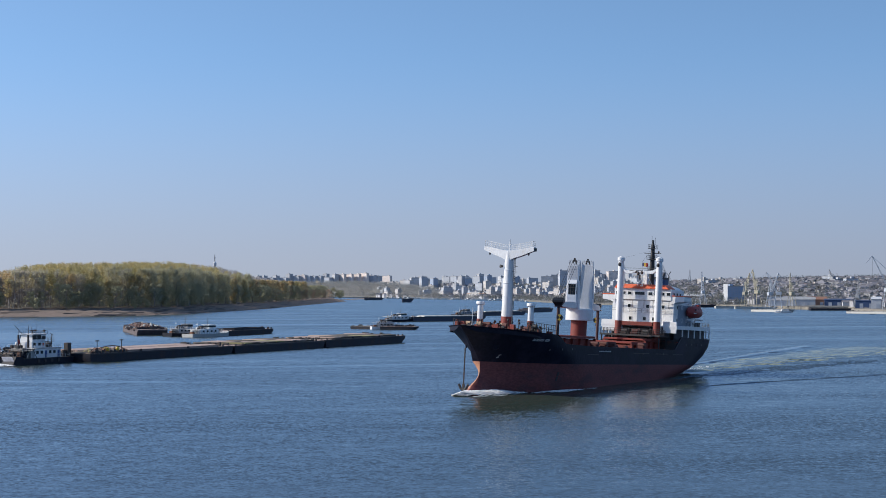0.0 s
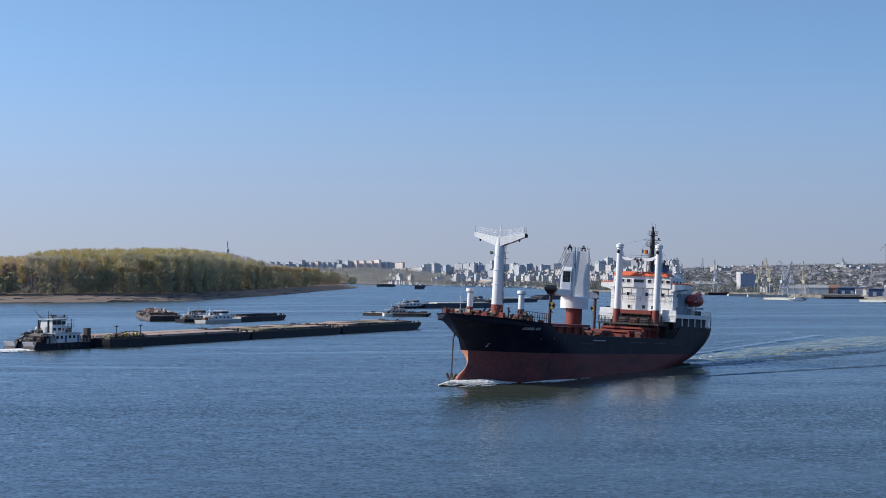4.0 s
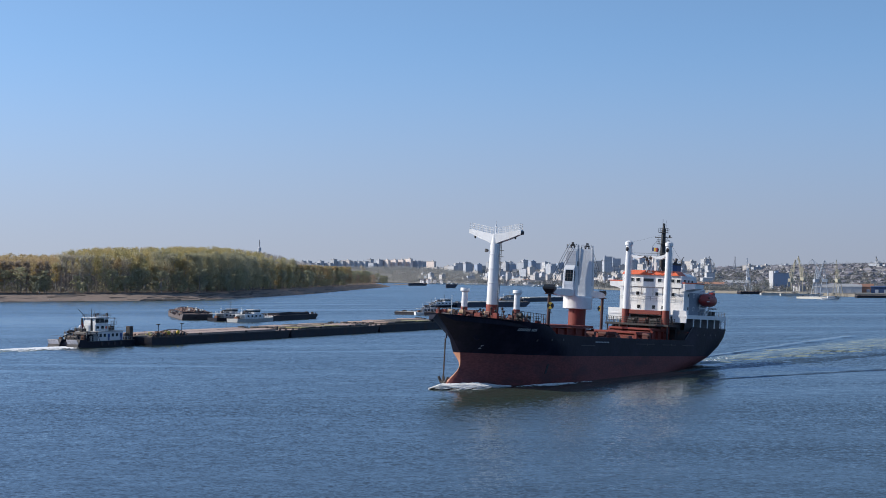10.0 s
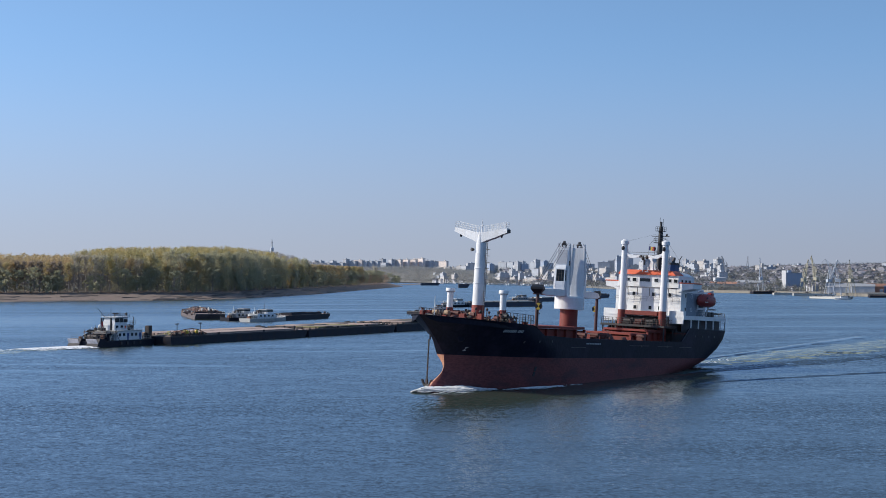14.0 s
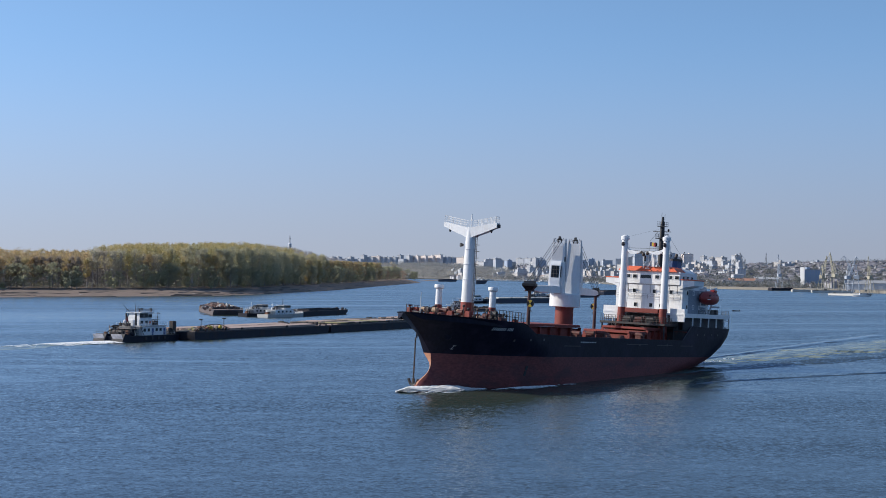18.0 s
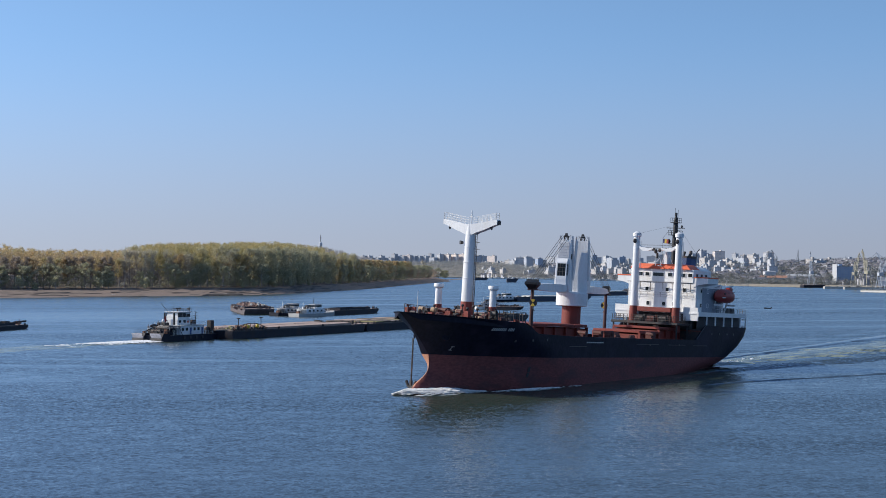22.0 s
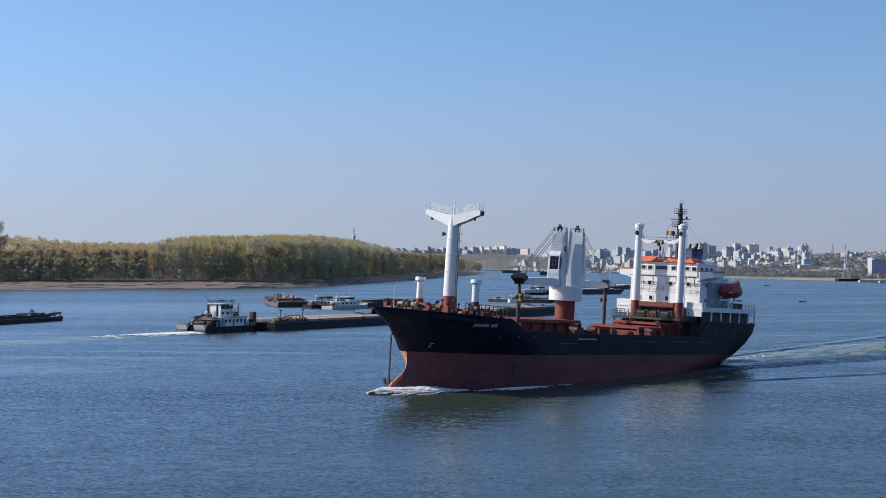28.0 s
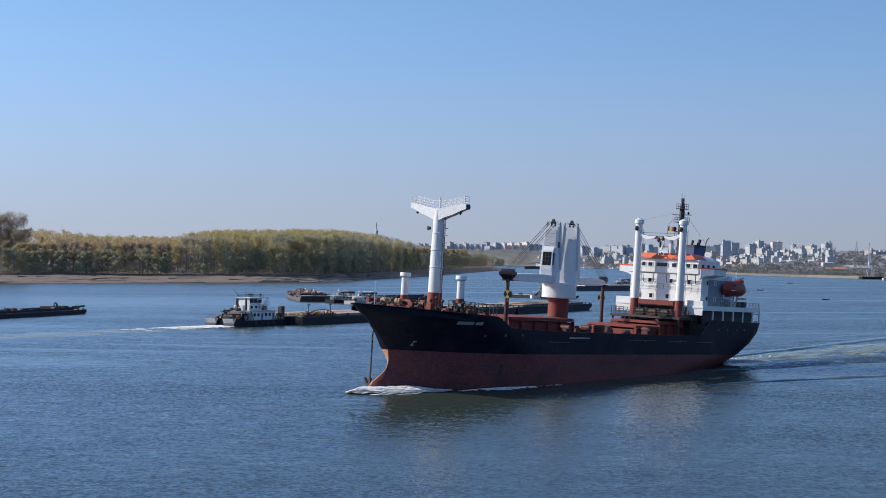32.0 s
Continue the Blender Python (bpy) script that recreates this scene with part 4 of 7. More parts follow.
    part("exhaust_pipe", Geo().cyl((-90.5, 0.5, 27.3), (-91.2, 0.5, 28.6), 0.35).cyl((-89.5, -0.4, 27.3), (-90, -0.4, 28.4), 0.28).line([(-91.8, 1.4, 26), (-92.2, 1.4, 28.4), (-92.9, 1.6, 29.2)], 0.1), dark_steel, fun)
    part("casing", Geo().box(-97.5, -91.4, -4.2, 4.2, 15.3, 19.0, c=0.08), ship_white, ship)
    # lifeboat in its davits
    g = Geo()
    rings = []
    for t in np.linspace(0, 1, 11):
        x = -86.4 - 8.8 * t
        k = max(1 - abs(2 * t - 1) ** 3.2, 0.12)
        rings.append([(x, 9.2 + 1.5 * k * math.cos(a), 19.0 + (1.7 if math.sin(a) > 0 else 1.4) * k ** 0.7 * math.sin(a)) for a in np.linspace(0, 2 * math.pi, 15)[:-1]])
    g.loft(rings)
    lb = part("lifeboat", g, boat_orange, ship, "dark orange enclosed lifeboat in its davits")
    part("conning_dome", Geo().box(-93.6, -92.2, 8.6, 9.8, 20.2, 21.0, c=0.15), boat_orange, lb)
    g = Geo()
    for x in (-88.8, -90.4, -92.0):
        g.box(x - 0.3, x + 0.3, 10.4, 10.5, 19.5, 19.9)
    part("lifeboat_window", g, pane_dark, lb)
    g = Geo().line([(-87.5, 10.5, 18.8), (-94.8, 10.5, 18.9)], 0.09)
    part("fender_line", g, rail_white, lb)
    for x in (-88.4, -94.0):
        g = Geo()
        for a, b in (((x, 7.6, 15.3), (x, 8.4, 18.2)), ((x, 8.4, 18.2), (x, 7.9, 20.9)), ((x, 7.9, 20.9), (x, 9.4, 21.4))):
            g.cyl(a, b, 0.2, n=6)
        g.cyl((x, 9.3, 21.3), (x, 9.3, 20.3), 0.05, n=4).box(x - 0.3, x + 0.3, 8.3, 10.2, 17.0, 17.4)
        part("davit", g, ship_white, ship)
    for i, (x, y) in enumerate(((-95.5, 7.5), (-97.0, 6.5), (-98.5, 7.0), (-99.8, 5.2), (-96.2, 5.0), (-100.5, 3.0))):
        g = Geo()
        if i % 2:
            g.cyl((x, y - 0.7, 16.0), (x, y + 0.7, 16.0), 0.55, n=12).box(x - 0.6, x + 0.6, y - 0.5, y + 0.5, 15.35, 15.9)
        else:
            g.box(x - 0.5, x + 0.5, y - 0.6, y + 0.6, 15.35, 16.6, c=0.06)
        part("deck_gear", g, (rail_grey, ship_white, dark_steel)[i % 3], ship)
    g = Geo().cyl((-105.4, 0, 15.3), (-106.6, 0, 18.0), 0.06, n=5)
    part("ensign_staff", g, rail_white, ship)
    part("ensign", Geo().box(-107.1, -106.1, -0.02, 0.02, 16.6, 17.6), flag_red, ship)
    part("courtesy_flag_blue", Geo().box(-82.0, -81.96, -1.5, -1.05, 29.9, 30.8), flag_blue, ship)
    part("courtesy_flag_yellow", Geo().box(-82.0, -81.96, -1.05, -0.6, 29.85, 30.75), flag_yellow, ship)
    part("courtesy_flag_red", Geo().box(-82.0, -81.96, -0.6, -0.15, 29.8, 30.7), flag_red, ship)
    g = Geo().line([(-81.98, -1.5, 26), (-81.98, -1.5, 31.0), (-84.6, -1.0, 33.3)], 0.03, 4)
    part("halyard", g, wire, ship)
    # anchor chain to the water, anchor at the surface
    g = Geo()
    z = 8.7
    k = 0
    while z > 0.5:
        if k % 2:
            g.box(1.05, 1.35, -3.65, -3.55, z - 0.5, z)
        else:
            g.box(1.15, 1.25, -3.75, -3.45, z - 0.5, z)
        z -= 0.42
        k += 1
    ch = part("anchor_chain", g, dark_steel, ship)
    g = Geo().box(1.0, 1.4, -3.8, -3.4, -0.2, 1.3).line([(1.2, -4.7, 1.2), (1.2, -4.2, 0.3), (1.2, -3.6, 0.0), (1.2, -3.0, 0.3), (1.2, -2.5, 1.2)], 0.26, 6)
    part("anchor", g, dark_steel, ch)
    g = Geo().tower(0, 0, [(0, 0.75), (0.25, 0.6), (0.3, 0.4)], 12)
    for s in (1, -1):
        x, z = 1.0, 9.3
        y = s * half_breadth(x, z)
        part("hawse_pipe", g, hull_black, ship, at=pose(x, y, z, -90 * s, 0, -35 * s))
    # name at the bow as plain bars, load marks, portholes, scuppers
    def on_side(x, z, w, h, nm, m, label="", parent=hull, s=1, lean=0.0):
        e = 0.05
        pts = []
        for dx, dz in ((-w / 2, -h / 2), (w / 2, -h / 2), (w / 2, h / 2), (-w / 2, h / 2)):
            xx, zz = x + dx + lean * dz, z + dz
            pts.append((xx, s * (half_breadth(xx, zz) + 0.09), zz + 0.0))
        back = [(a, b - s * e, c) for a, b, c in pts]
        g = Geo().loft([back, pts] if s > 0 else [back[::-1], pts[::-1]])
        return part(nm, g, m, parent, label)

    for i in range(13):
        if i != 8:
            on_side(-5.1 - 0.40 * i, 11.0, 0.2, 0.52, "name_bar", letter_white, lean=-0.25)
    for dx, dz, w, h in ((0, 0.3, 0.5, 0.09), (0, -0.3, 0.5, 0.09), (0.08, 0.14, 0.09, 0.32), (0.08, -0.14, 0.09, 0.32)):
        on_side(-1.3 + dx, 7.3 + dz, w, h, "load_mark", letter_white)
    for i in range(9):
        on_side(-34.3 - i * 0.68, 8.95, 0.5, 0.24, "side_lettering_bar", letter_white)
    for x, z in ((-11.5, 9.0), (-16, 9.2), (-20.5, 9.3), (-84, 11.0), (-87.5, 11.0), (-91, 11.0), (-94, 11.0), (-70, 8.6), (-58, 8.6)):
        on_side(x, z, 0.4, 0.4, "porthole", rail_grey)
    for x, z, w in ((-57, 8.7, 9), (-69, 8.6, 7), (-79, 8.5, 6), (-31, 8.2, 6)):
        on_side(x, z, w, 0.12, "rubbing_strake", rail_grey)
    for s in (1,):
        for dz in (-2.3, -3.3):
            on_side(-17.5, 6.2 + dz, 0.5, 0.9, "draft_mark", dark_steel)
    for s in (1, -1):                       # worn pale edge where the bulwark drops to the main deck
        g = Geo().line([(x, s * (half_breadth(x, lerp_table(SHEER, x)) + 0.03), lerp_table(SHEER, x)) for x in (-77.4, -78.4, -79.4, -80.4, -81.2)], 0.09, 5)
        part("bulwark_edge", g, poop_shade_grey, ship)
    # freeing ports and the gangway stowed along the bulwark
    g = Geo().rail([(-30, 9.85, 9.95), (-75, 9.85, 9.65)], h=0.0001, bars=1, step=60, r=0.05)
    part("bulwark_cap_rail", g, hull_black, ship)
    return ship


ship = build_ship()


# ---- river craft ----
barge_black = mat("barge_black", (0.018, 0.021, 0.034), 0.6, size=4, stain=(0.055, 0.034, 0.028), amount=0.7, streak=2, spec=0.3)
barge_deck = mat("barge_deck", (0.43, 0.32, 0.275), 0.85, size=5, stain=(0.26, 0.18, 0.15), amount=0.6)
barge_deck_dark = mat("barge_deck_dark", (0.13, 0.11, 0.09), 0.85, size=4, stain=(0.05, 0.045, 0.04), amount=0.7)
tarp_olive = mat("tarp_olive", (0.30, 0.27, 0.12), 0.9, size=2, stain=(0.2, 0.18, 0.1))
tug_white = mat("tug_white", (0.72, 0.74, 0.76), 0.5, size=1.5, vary=0.06, stain=(0.5, 0.47, 0.43), amount=0.4, streak=2)
tug_blue = mat("tug_blue", (0.035, 0.07, 0.22), 0.5, size=1.5)
tug_hull = mat("tug_hull", (0.012, 0.014, 0.026), 0.6, size=2, stain=(0.03, 0.03, 0.035), spec=0.25)
pod_grey = mat("pod_grey", (0.40, 0.40, 0.42), 0.55, size=2, stain=(0.15, 0.12, 0.1))
rust_mid = mat("rust_mid", (0.20, 0.09, 0.055), 0.85, size=1.2, stain=(0.1, 0.05, 0.035), amount=0.7, each=0.2)
rubble = mat("rubble", (0.22, 0.14, 0.115), 0.95, size=1.0, stain=(0.16, 0.10, 0.08), amount=0.6, island=0.35)
pale_deck = mat("pale_deck", (0.50, 0.50, 0.48), 0.75, size=2, stain=(0.35, 0.3, 0.26))
foam_mat = mat("foam", (0.92, 0.93, 0.94), 0.8, size=0.6, vary=0.12, bump=0.6)


def barge(name, label, length, width, height, top="flat", at=None, group="", seed=0, deck=None, bow_rake=5.0, stern_rake=1.0, side=None):
    """A river barge from x = 0 (stern) to x = length (bow), y centred, z = 0 at the water."""
    rnd = random.Random(seed)
    b = thing(name, label, "barge", at, group)
    w = width / 2
    rings = []
    for x, z0, k in ((0, 0.6, 1.0), (stern_rake, -1.2, 1.0), (length - bow_rake, -1.2, 1.0), (length - 0.4, height - 1.0, 0.96), (length, height - 0.5, 0.92)):
        rings.append([(x, -w * k, z0), (x, w * k, z0), (x, w * k, height), (x, -w * k, height)])
    part("hull", Geo().loft(rings), side or barge_black, b, "" if side else "black steel barge side")
    for s in (1, -1):
        part("rubbing_strake", Geo().box(0.3, length - 1, min(s * w, s * (w + 0.12)), max(s * w, s * (w + 0.12)), height - 0.35, height - 0.1), dark_steel, b)
    part("deck", Geo().box(0.2, length - 0.3, -w * 0.93, w * 0.93, height, height + 0.06), deck or barge_deck, b)
    if top == "flat":
        n = max(3, round(length / 9))
        x0, x1 = 9.0, length - 8.0
        part("coaming", Geo().box(x0, x1, -w + 0.9, w - 0.9, height, height + 0.45, c=0.05), deck or barge_deck, b)
        for i in range(n):
            a, c = x0 + (x1 - x0) * i / n, x0 + (x1 - x0) * (i + 1) / n
            part("hatch_cover", Geo().loft([[(a + 0.1, y, z) for y, z in ((-w + 0.7, height + 0.45), (-w + 0.7, height + 0.6), (0, height + 0.85), (w - 0.7, height + 0.6), (w - 0.7, height + 0.45))], [(c - 0.1, y, z) for y, z in ((-w + 0.7, height + 0.45), (-w + 0.7, height + 0.6), (0, height + 0.85), (w - 0.7, height + 0.6), (w - 0.7, height + 0.45))]]), (deck or barge_deck), b)
    elif top == "mixed":
        x0, x1 = 7.0, length - 7.0
        n = 9
        part("coaming", Geo().box(x0, x1, -w + 0.9, w - 0.9, height, height + 0.4, c=0.05), barge_deck_dark, b)
        for i in range(n):
            a, c = x0 + (x1 - x0) * i / n, x0 + (x1 - x0) * (i + 1) / n
            m = (barge_deck, barge_deck_dark, tarp_olive)[rnd.choice((0, 0, 1, 2, 1))]
            part("hatch_cover", Geo().box(a + 0.2, c - 0.2, -w + 0.7, w - 0.7, height + 0.4, height + rnd.uniform(0.55, 0.9), c=0.06), m, b)
    elif top == "open":
        x0, x1 = 8.0, length - 8.0
        g = Geo()
        for s in (1, -1):
            g.box(x0, x1, min(s * (w - 0.9), s * (w - 1.15)), max(s * (w - 0.9), s * (w - 1.15)), height, height + 0.9)
        g.box(x0, x0 + 0.25, -w + 1, w - 1, height, height + 0.9).box(x1 - 0.25, x1, -w + 1, w - 1, height, height + 0.9)
        part("coaming", g, barge_black, b)
        part("hold_floor", Geo().box(x0, x1, -w + 1, w - 1, height - 0.2, height + 0.1), barge_deck_dark, b)
    for x in (1.6, 5.5, length * 0.33, length * 0.66, length - 6, length - 2.2):
        for s in (1, -1):
            for dx in (-0.35, 0.35):
                part("bollard", Geo().cyl((x + dx, s * (w - 0.5), height), (x + dx, s * (w - 0.5), height + 0.7), 0.16, n=6), dark_steel, b)
    for x in (3.2, length - 4.2):
        g = Geo().box(x - 0.5, x + 0.5, -0.8, 0.8, height, height + 0.35, c=0.06).cyl((x, -1.0, height + 0.55), (x, 1.0, height + 0.55), 0.28, n=10)
        part("winch", g, dark_steel, b)
    for i in range(5):
        x, y = length - 2 - rnd.random() * 4, rnd.uniform(-w * 0.7, w * 0.7)
        part("foredeck_gear", Geo().box(x - 0.4, x + 0.4, y - 0.5, y + 0.5, height, height + rnd.uniform(0.5, 1.3), c=0.05), dark_steel, b)
    return b


def small_tug(label, at, length=22.0, beam=8.5, house=tug_white, hull=tug_hull):
    """A low river tug: sheered hull, one-storey house, small wheelhouse, awning frame and mast."""
    t = thing("river_tug", label, "tugboat", at, "moored tugs")
    w = beam / 2
    rings = []
    for f, k, z in ((0, 0.7, 1.5), (0.12, 0.95, 1.35), (0.5, 1.0, 1.3), (0.85, 0.85, 1.7), (1.0, 0.25, 2.2)):
        rings.append([(length * f, -w * k * 0.85, -0.6), (length * f, w * k * 0.85, -0.6), (length * f, w * k, z), (length * f, -w * k, z)])
    part("hull", Geo().loft(rings), hull, t)
    part("deckhouse", Geo().box(length * 0.2, length * 0.66, -w * 0.62, w * 0.62, 1.2, 3.4, c=0.06), house, t)
    for s in (1, -1):
        for f in (0.26, 0.36, 0.46, 0.56):
            a, b = sorted((s * w * 0.62, s * (w * 0.62 + 0.06)))
            part("window", Geo().box(length * f, length * f + 1.1, a, b, 2.1, 2.9), pane_dark, t)
    wh = part("wheelhouse", Geo().box(length * 0.46, length * 0.62, -w * 0.42, w * 0.42, 3.4, 5.3, c=0.08), house, t)
    part("wheelhouse_window", Geo().box(length * 0.455, length * 0.625, -w * 0.43, w * 0.43, 4.2, 4.9), pane_dark, wh)
    part("awning", Geo().box(length * 0.05, length * 0.19, -w * 0.6, w * 0.6, 3.3, 3.4).rail([(length * 0.05, -w * 0.6, 1.4), (length * 0.44, -w * 0.6, 1.4)], h=2.2, bars=2, step=2), pale_deck, t)
    part("mast", Geo().cyl((length * 0.5, 0, 5.2), (length * 0.5, 0, 8.4), 0.1, 0.05, n=6).line([(length * 0.5, -0.9, 7.2), (length * 0.5, 0.9, 7.2)], 0.05), dark_steel, t)
    for s in (1, -1):
        part("roof_railing", Geo().rail([(length * 0.2, s * w * 0.6, 3.4), (length * 0.45, s * w * 0.6, 3.4)], h=0.9, bars=2, step=1.2, r=0.05), rail_white, t)
        part("side_frame", Geo().rail([(length * 0.66, s * w * 0.6, 1.5), (length * 0.8, s * w * 0.5, 1.6)], h=1.9, bars=2, step=1.4, r=0.06), rail_white, t)
    part("signal_mast", Geo().cyl((length * 0.24, 0, 3.4), (length * 0.24, 0, 6.6), 0.09, 0.06, n=6).line([(length * 0.24, -0.7, 5.6), (length * 0.24, 0.7, 5.6)], 0.06), rail_white, t)
    part("wheelhouse_roof", Geo().box(length * 0.44, length * 0.64, -w * 0.5, w * 0.5, 5.3, 5.42), house, t)
    for i, (f, y) in enumerate(((0.22, -0.9), (0.27, 1.0), (0.38, -1.1), (0.41, 0.8), (0.68, -0.8), (0.74, 0.9))):
        z = 3.4 if f < 0.5 else 1.5
        part("roof_gear", Geo().box(length * f, length * f + 0.8, y - 0.4, y + 0.4, z, z + 0.7 + 0.3 * (i % 2), c=0.05), (dark_steel, house, dark_steel)[i % 3], t)
    part("funnel", Geo().box(length * 0.3, length * 0.37, -0.7, 0.7, 3.4, 5.0, c=0.1), dark_steel, t)
    part("railing", Geo().rail([(0.6, -w * 0.75, 1.5), (length * 0.3, -w * 0.95, 1.4), (length * 0.8, -w * 0.9, 1.6)], h=0.9, bars=2, step=1.6).rail([(0.6, w * 0.75, 1.5), (length * 0.3, w * 0.95, 1.4), (length * 0.8, w * 0.9, 1.6)], h=0.9, bars=2, step=1.6), rail_grey, t)
    for i, f in enumerate((0.08, 0.13, 0.72, 0.78)):
        part("deck_gear", Geo().box(length * f, length * f + 0.9, -1.1 + 0.3 * i, 0.6 + 0.3 * i, 1.3, 2.3 + 0.2 * (i % 2), c=0.05), (rust_mid, dark_steel, tug_blue, pale_deck)[i], t)
    return t


roof_tan = mat("roof_tan", (0.27, 0.24, 0.22), 0.8, size=1.5, stain=(0.25, 0.2, 0.16), amount=0.5)
plate_grey = mat("plate_grey", (0.52, 0.50, 0.53), 0.6, size=1.2, stain=(0.2, 0.18, 0.17), amount=0.5)


def push_tug(at=None, group="", label="white and dark blue river push tug with tall wheelhouse", length=27.0, beam=11.4, house=tug_white, small=False):
    """x from the stern (0) to the push knees (length), z = 0 at the water."""
    t = thing("push_tug", label, "tugboat", at, group)
    w = beam / 2
    hgt = 1.7
    rings = []
    for x, z0, k in ((2.0, 0.3, 0.9), (4.0, -1.0, 1.0), (length - 3, -1.0, 1.0), (length - 0.6, 0.0, 0.98), (length, 0.7, 0.95)):
        rings.append([(x, -w * k, z0), (x, w * k, z0), (x, w * k, hgt), (x, -w * k, hgt)])
    part("hull", Geo().loft(rings), tug_hull, t, "dark blue-black tug hull")
    part("deck", Geo().box(2.2, length - 0.4, -w * 0.95, w * 0.95, hgt, hgt + 0.05), barge_deck_dark, t)
    # two inclined stern pods
    for s in (1, -1):
        y = s * (w - 2.2)
        g = Geo()
        rings = []
        for dy in (-2.1, 2.1):
            rings.append([(0.2, y + dy, 0.0), (4.5, y + dy, -0.6), (4.5, y + dy, 2.3), (1.7, y + dy, 2.5)])
        g.loft(rings)
        pod = part("stern_pod", g, tug_hull, t)
        m = Matrix.Translation((0.9, y, 1.25)) @ Matrix.Rotation(radians(-30), 4, "Y")
        part("pod_plate", Geo().box(-0.1, 0.02, -1.95, 1.95, -1.35, 1.35, m=m), plate_grey, pod, "sunlit grey inclined plate")
        g = Geo().rail([(1.9, y - 2, 2.5), (4.4, y - 2, 2.4), (4.4, y + 2, 2.4), (1.9, y + 2, 2.5)], h=1.0, bars=2, step=1.2, r=0.035)
        part("stern_railing", g, rail_grey, t)
    g = Geo().box(3.5, 6.5, -1.6, 1.6, 1.7, 3.0, c=0.1).cyl((4.5, -2.2, 2.9), (4.5, 2.2, 2.9), 0.7, n=12)
    part("stern_winch", g, dark_steel, t)
    # main deckhouse
    x0, x1 = 10.5, length - 5.2
    hs = part("deckhouse", Geo().box(x0, x1, -w + 1.0, w - 1.0, hgt, hgt + 2.7, c=0.06), house, t)
    part("house_roof", Geo().box(x0 - 0.5, x1 + 0.4, -w + 0.7, w - 0.7, hgt + 2.7, hgt + 2.85), pale_deck, t)
    for s in (1, -1):
        yy = s * (w - 1.0)
        for k, x in enumerate(np.linspace(x0 + 1.1, x1 - 1.0, 6)):
            a, b = sorted((yy, yy + s * 0.06))
            if k in (2, 5):
                part("door", Geo().box(x - 0.45, x + 0.45, a, b, hgt + 0.1, hgt + 2.1), tug_blue, hs, "blue cabin door")
            else:
                part("window", Geo().box(x - 0.5, x + 0.5, a, b, hgt + 1.2, hgt + 2.1), pane_dark, hs)
    g = Geo()
    for s in (1, -1):
        g.rail([(x0 - 4, s * (w - 0.3), hgt + 0.05), (x1 + 3, s * (w - 0.3), hgt + 0.05)], h=1.0, bars=2, step=1.6, r=0.03)
        g.rail([(x0 - 0.4, s * (w - 0.8), hgt + 2.85), (x1 + 0.3, s * (w - 0.8), hgt + 2.85)], h=0.95, bars=2, step=1.5, r=0.03)
    part("railing", g, rail_white, t)
    # upper engine casing and stacks
    part("engine_casing", Geo().box(x0 - 3.0, x0 + 0.2, -2.6, 2.6, hgt, hgt + 1.9, c=0.08), dark_steel, t)
    for s in (1, -1):
        part("exhaust_stack", Geo().cyl((x0 + 0.5, s * 1.8, hgt + 3), (x0 + 0.5, s * 1.8, hgt + 6.6), 0.34, 0.3), dark_steel, t)
    # wheelhouse
    wx0, wx1 = x0 + 1.8, x0 + 7.2
    part("wheelhouse_base", Geo().box(wx0 - 0.3, wx1 + 0.2, -2.3, 2.3, hgt + 2.85, hgt + 4.6, c=0.06), house, t)
    wh = part("wheelhouse", Geo().loft([[(wx0, -2.2, hgt + 4.6), (wx1, -2.2, hgt + 4.6), (wx1, 2.2, hgt + 4.6), (wx0, 2.2, hgt + 4.6)], [(wx0, -2.2, hgt + 5.4), (wx1, -2.2, hgt + 5.4), (wx1, 2.2, hgt + 5.4), (wx0, 2.2, hgt + 5.4)], [(wx0 + 0.3, -2.1, hgt + 6.7), (wx1 + 0.35, -2.4, hgt + 6.7), (wx1 + 0.35, 2.4, hgt + 6.7), (wx0 + 0.3, 2.1, hgt + 6.7)]]), house, t)
    for s in (1, -1):
        for x in np.linspace(wx0 + 0.9, wx1 - 0.6, 3):
            a, b = sorted((s * 2.14, s * 2.32))
            part("window", Geo().box(x - 0.85, x + 0.85, a, b, hgt + 5.25, hgt + 6.5), pane_dark, wh)
    for y in (-1.4, 0, 1.4):
        part("window", Geo().box(wx1 + 0.05, wx1 + 0.28, y - 0.6, y + 0.6, hgt + 5.4, hgt + 6.45), pane_dark, wh)
    part("wheelhouse_roof", Geo().box(wx0 - 0.3, wx1 + 0.8, -2.8, 2.8, hgt + 6.7, hgt + 6.9, c=0.04), house, t)
    g = Geo().rail([(wx1, -3.6, hgt + 4.6), (wx1 + 2.4, -3.6, hgt + 4.6), (wx1 + 2.4, 3.6, hgt + 4.6), (wx1, 3.6, hgt + 4.6)], h=1.0, bars=2, step=1.2, r=0.035).box(wx1, wx1 + 2.4, -3.6, 3.6, hgt + 4.5, hgt + 4.6)
    g.rail([(wx1 + 0.9, -3.4, hgt + 6.9), (wx1 + 2.6, -3.4, hgt + 6.3), (wx1 + 2.6, 3.4, hgt + 6.3), (wx1 + 0.9, 3.4, hgt + 6.9)], h=0.05, bars=1, step=3, r=0.05)
    part("bridge_gallery", g, rail_grey, t)
    g = Geo().cyl((wx0 + 0.8, 0, hgt + 6.9), (wx0 + 0.8, 0, hgt + 9.2), 0.12, 0.07).cyl((wx0 + 0.3, 1.8, hgt + 6.8), (wx0 - 3.0, 1.8, hgt + 9.4), 0.1, 0.06, n=6).box(wx0 + 1.6, wx0 + 3.4, -0.15, 0.15, hgt + 7.7, hgt + 7.95)
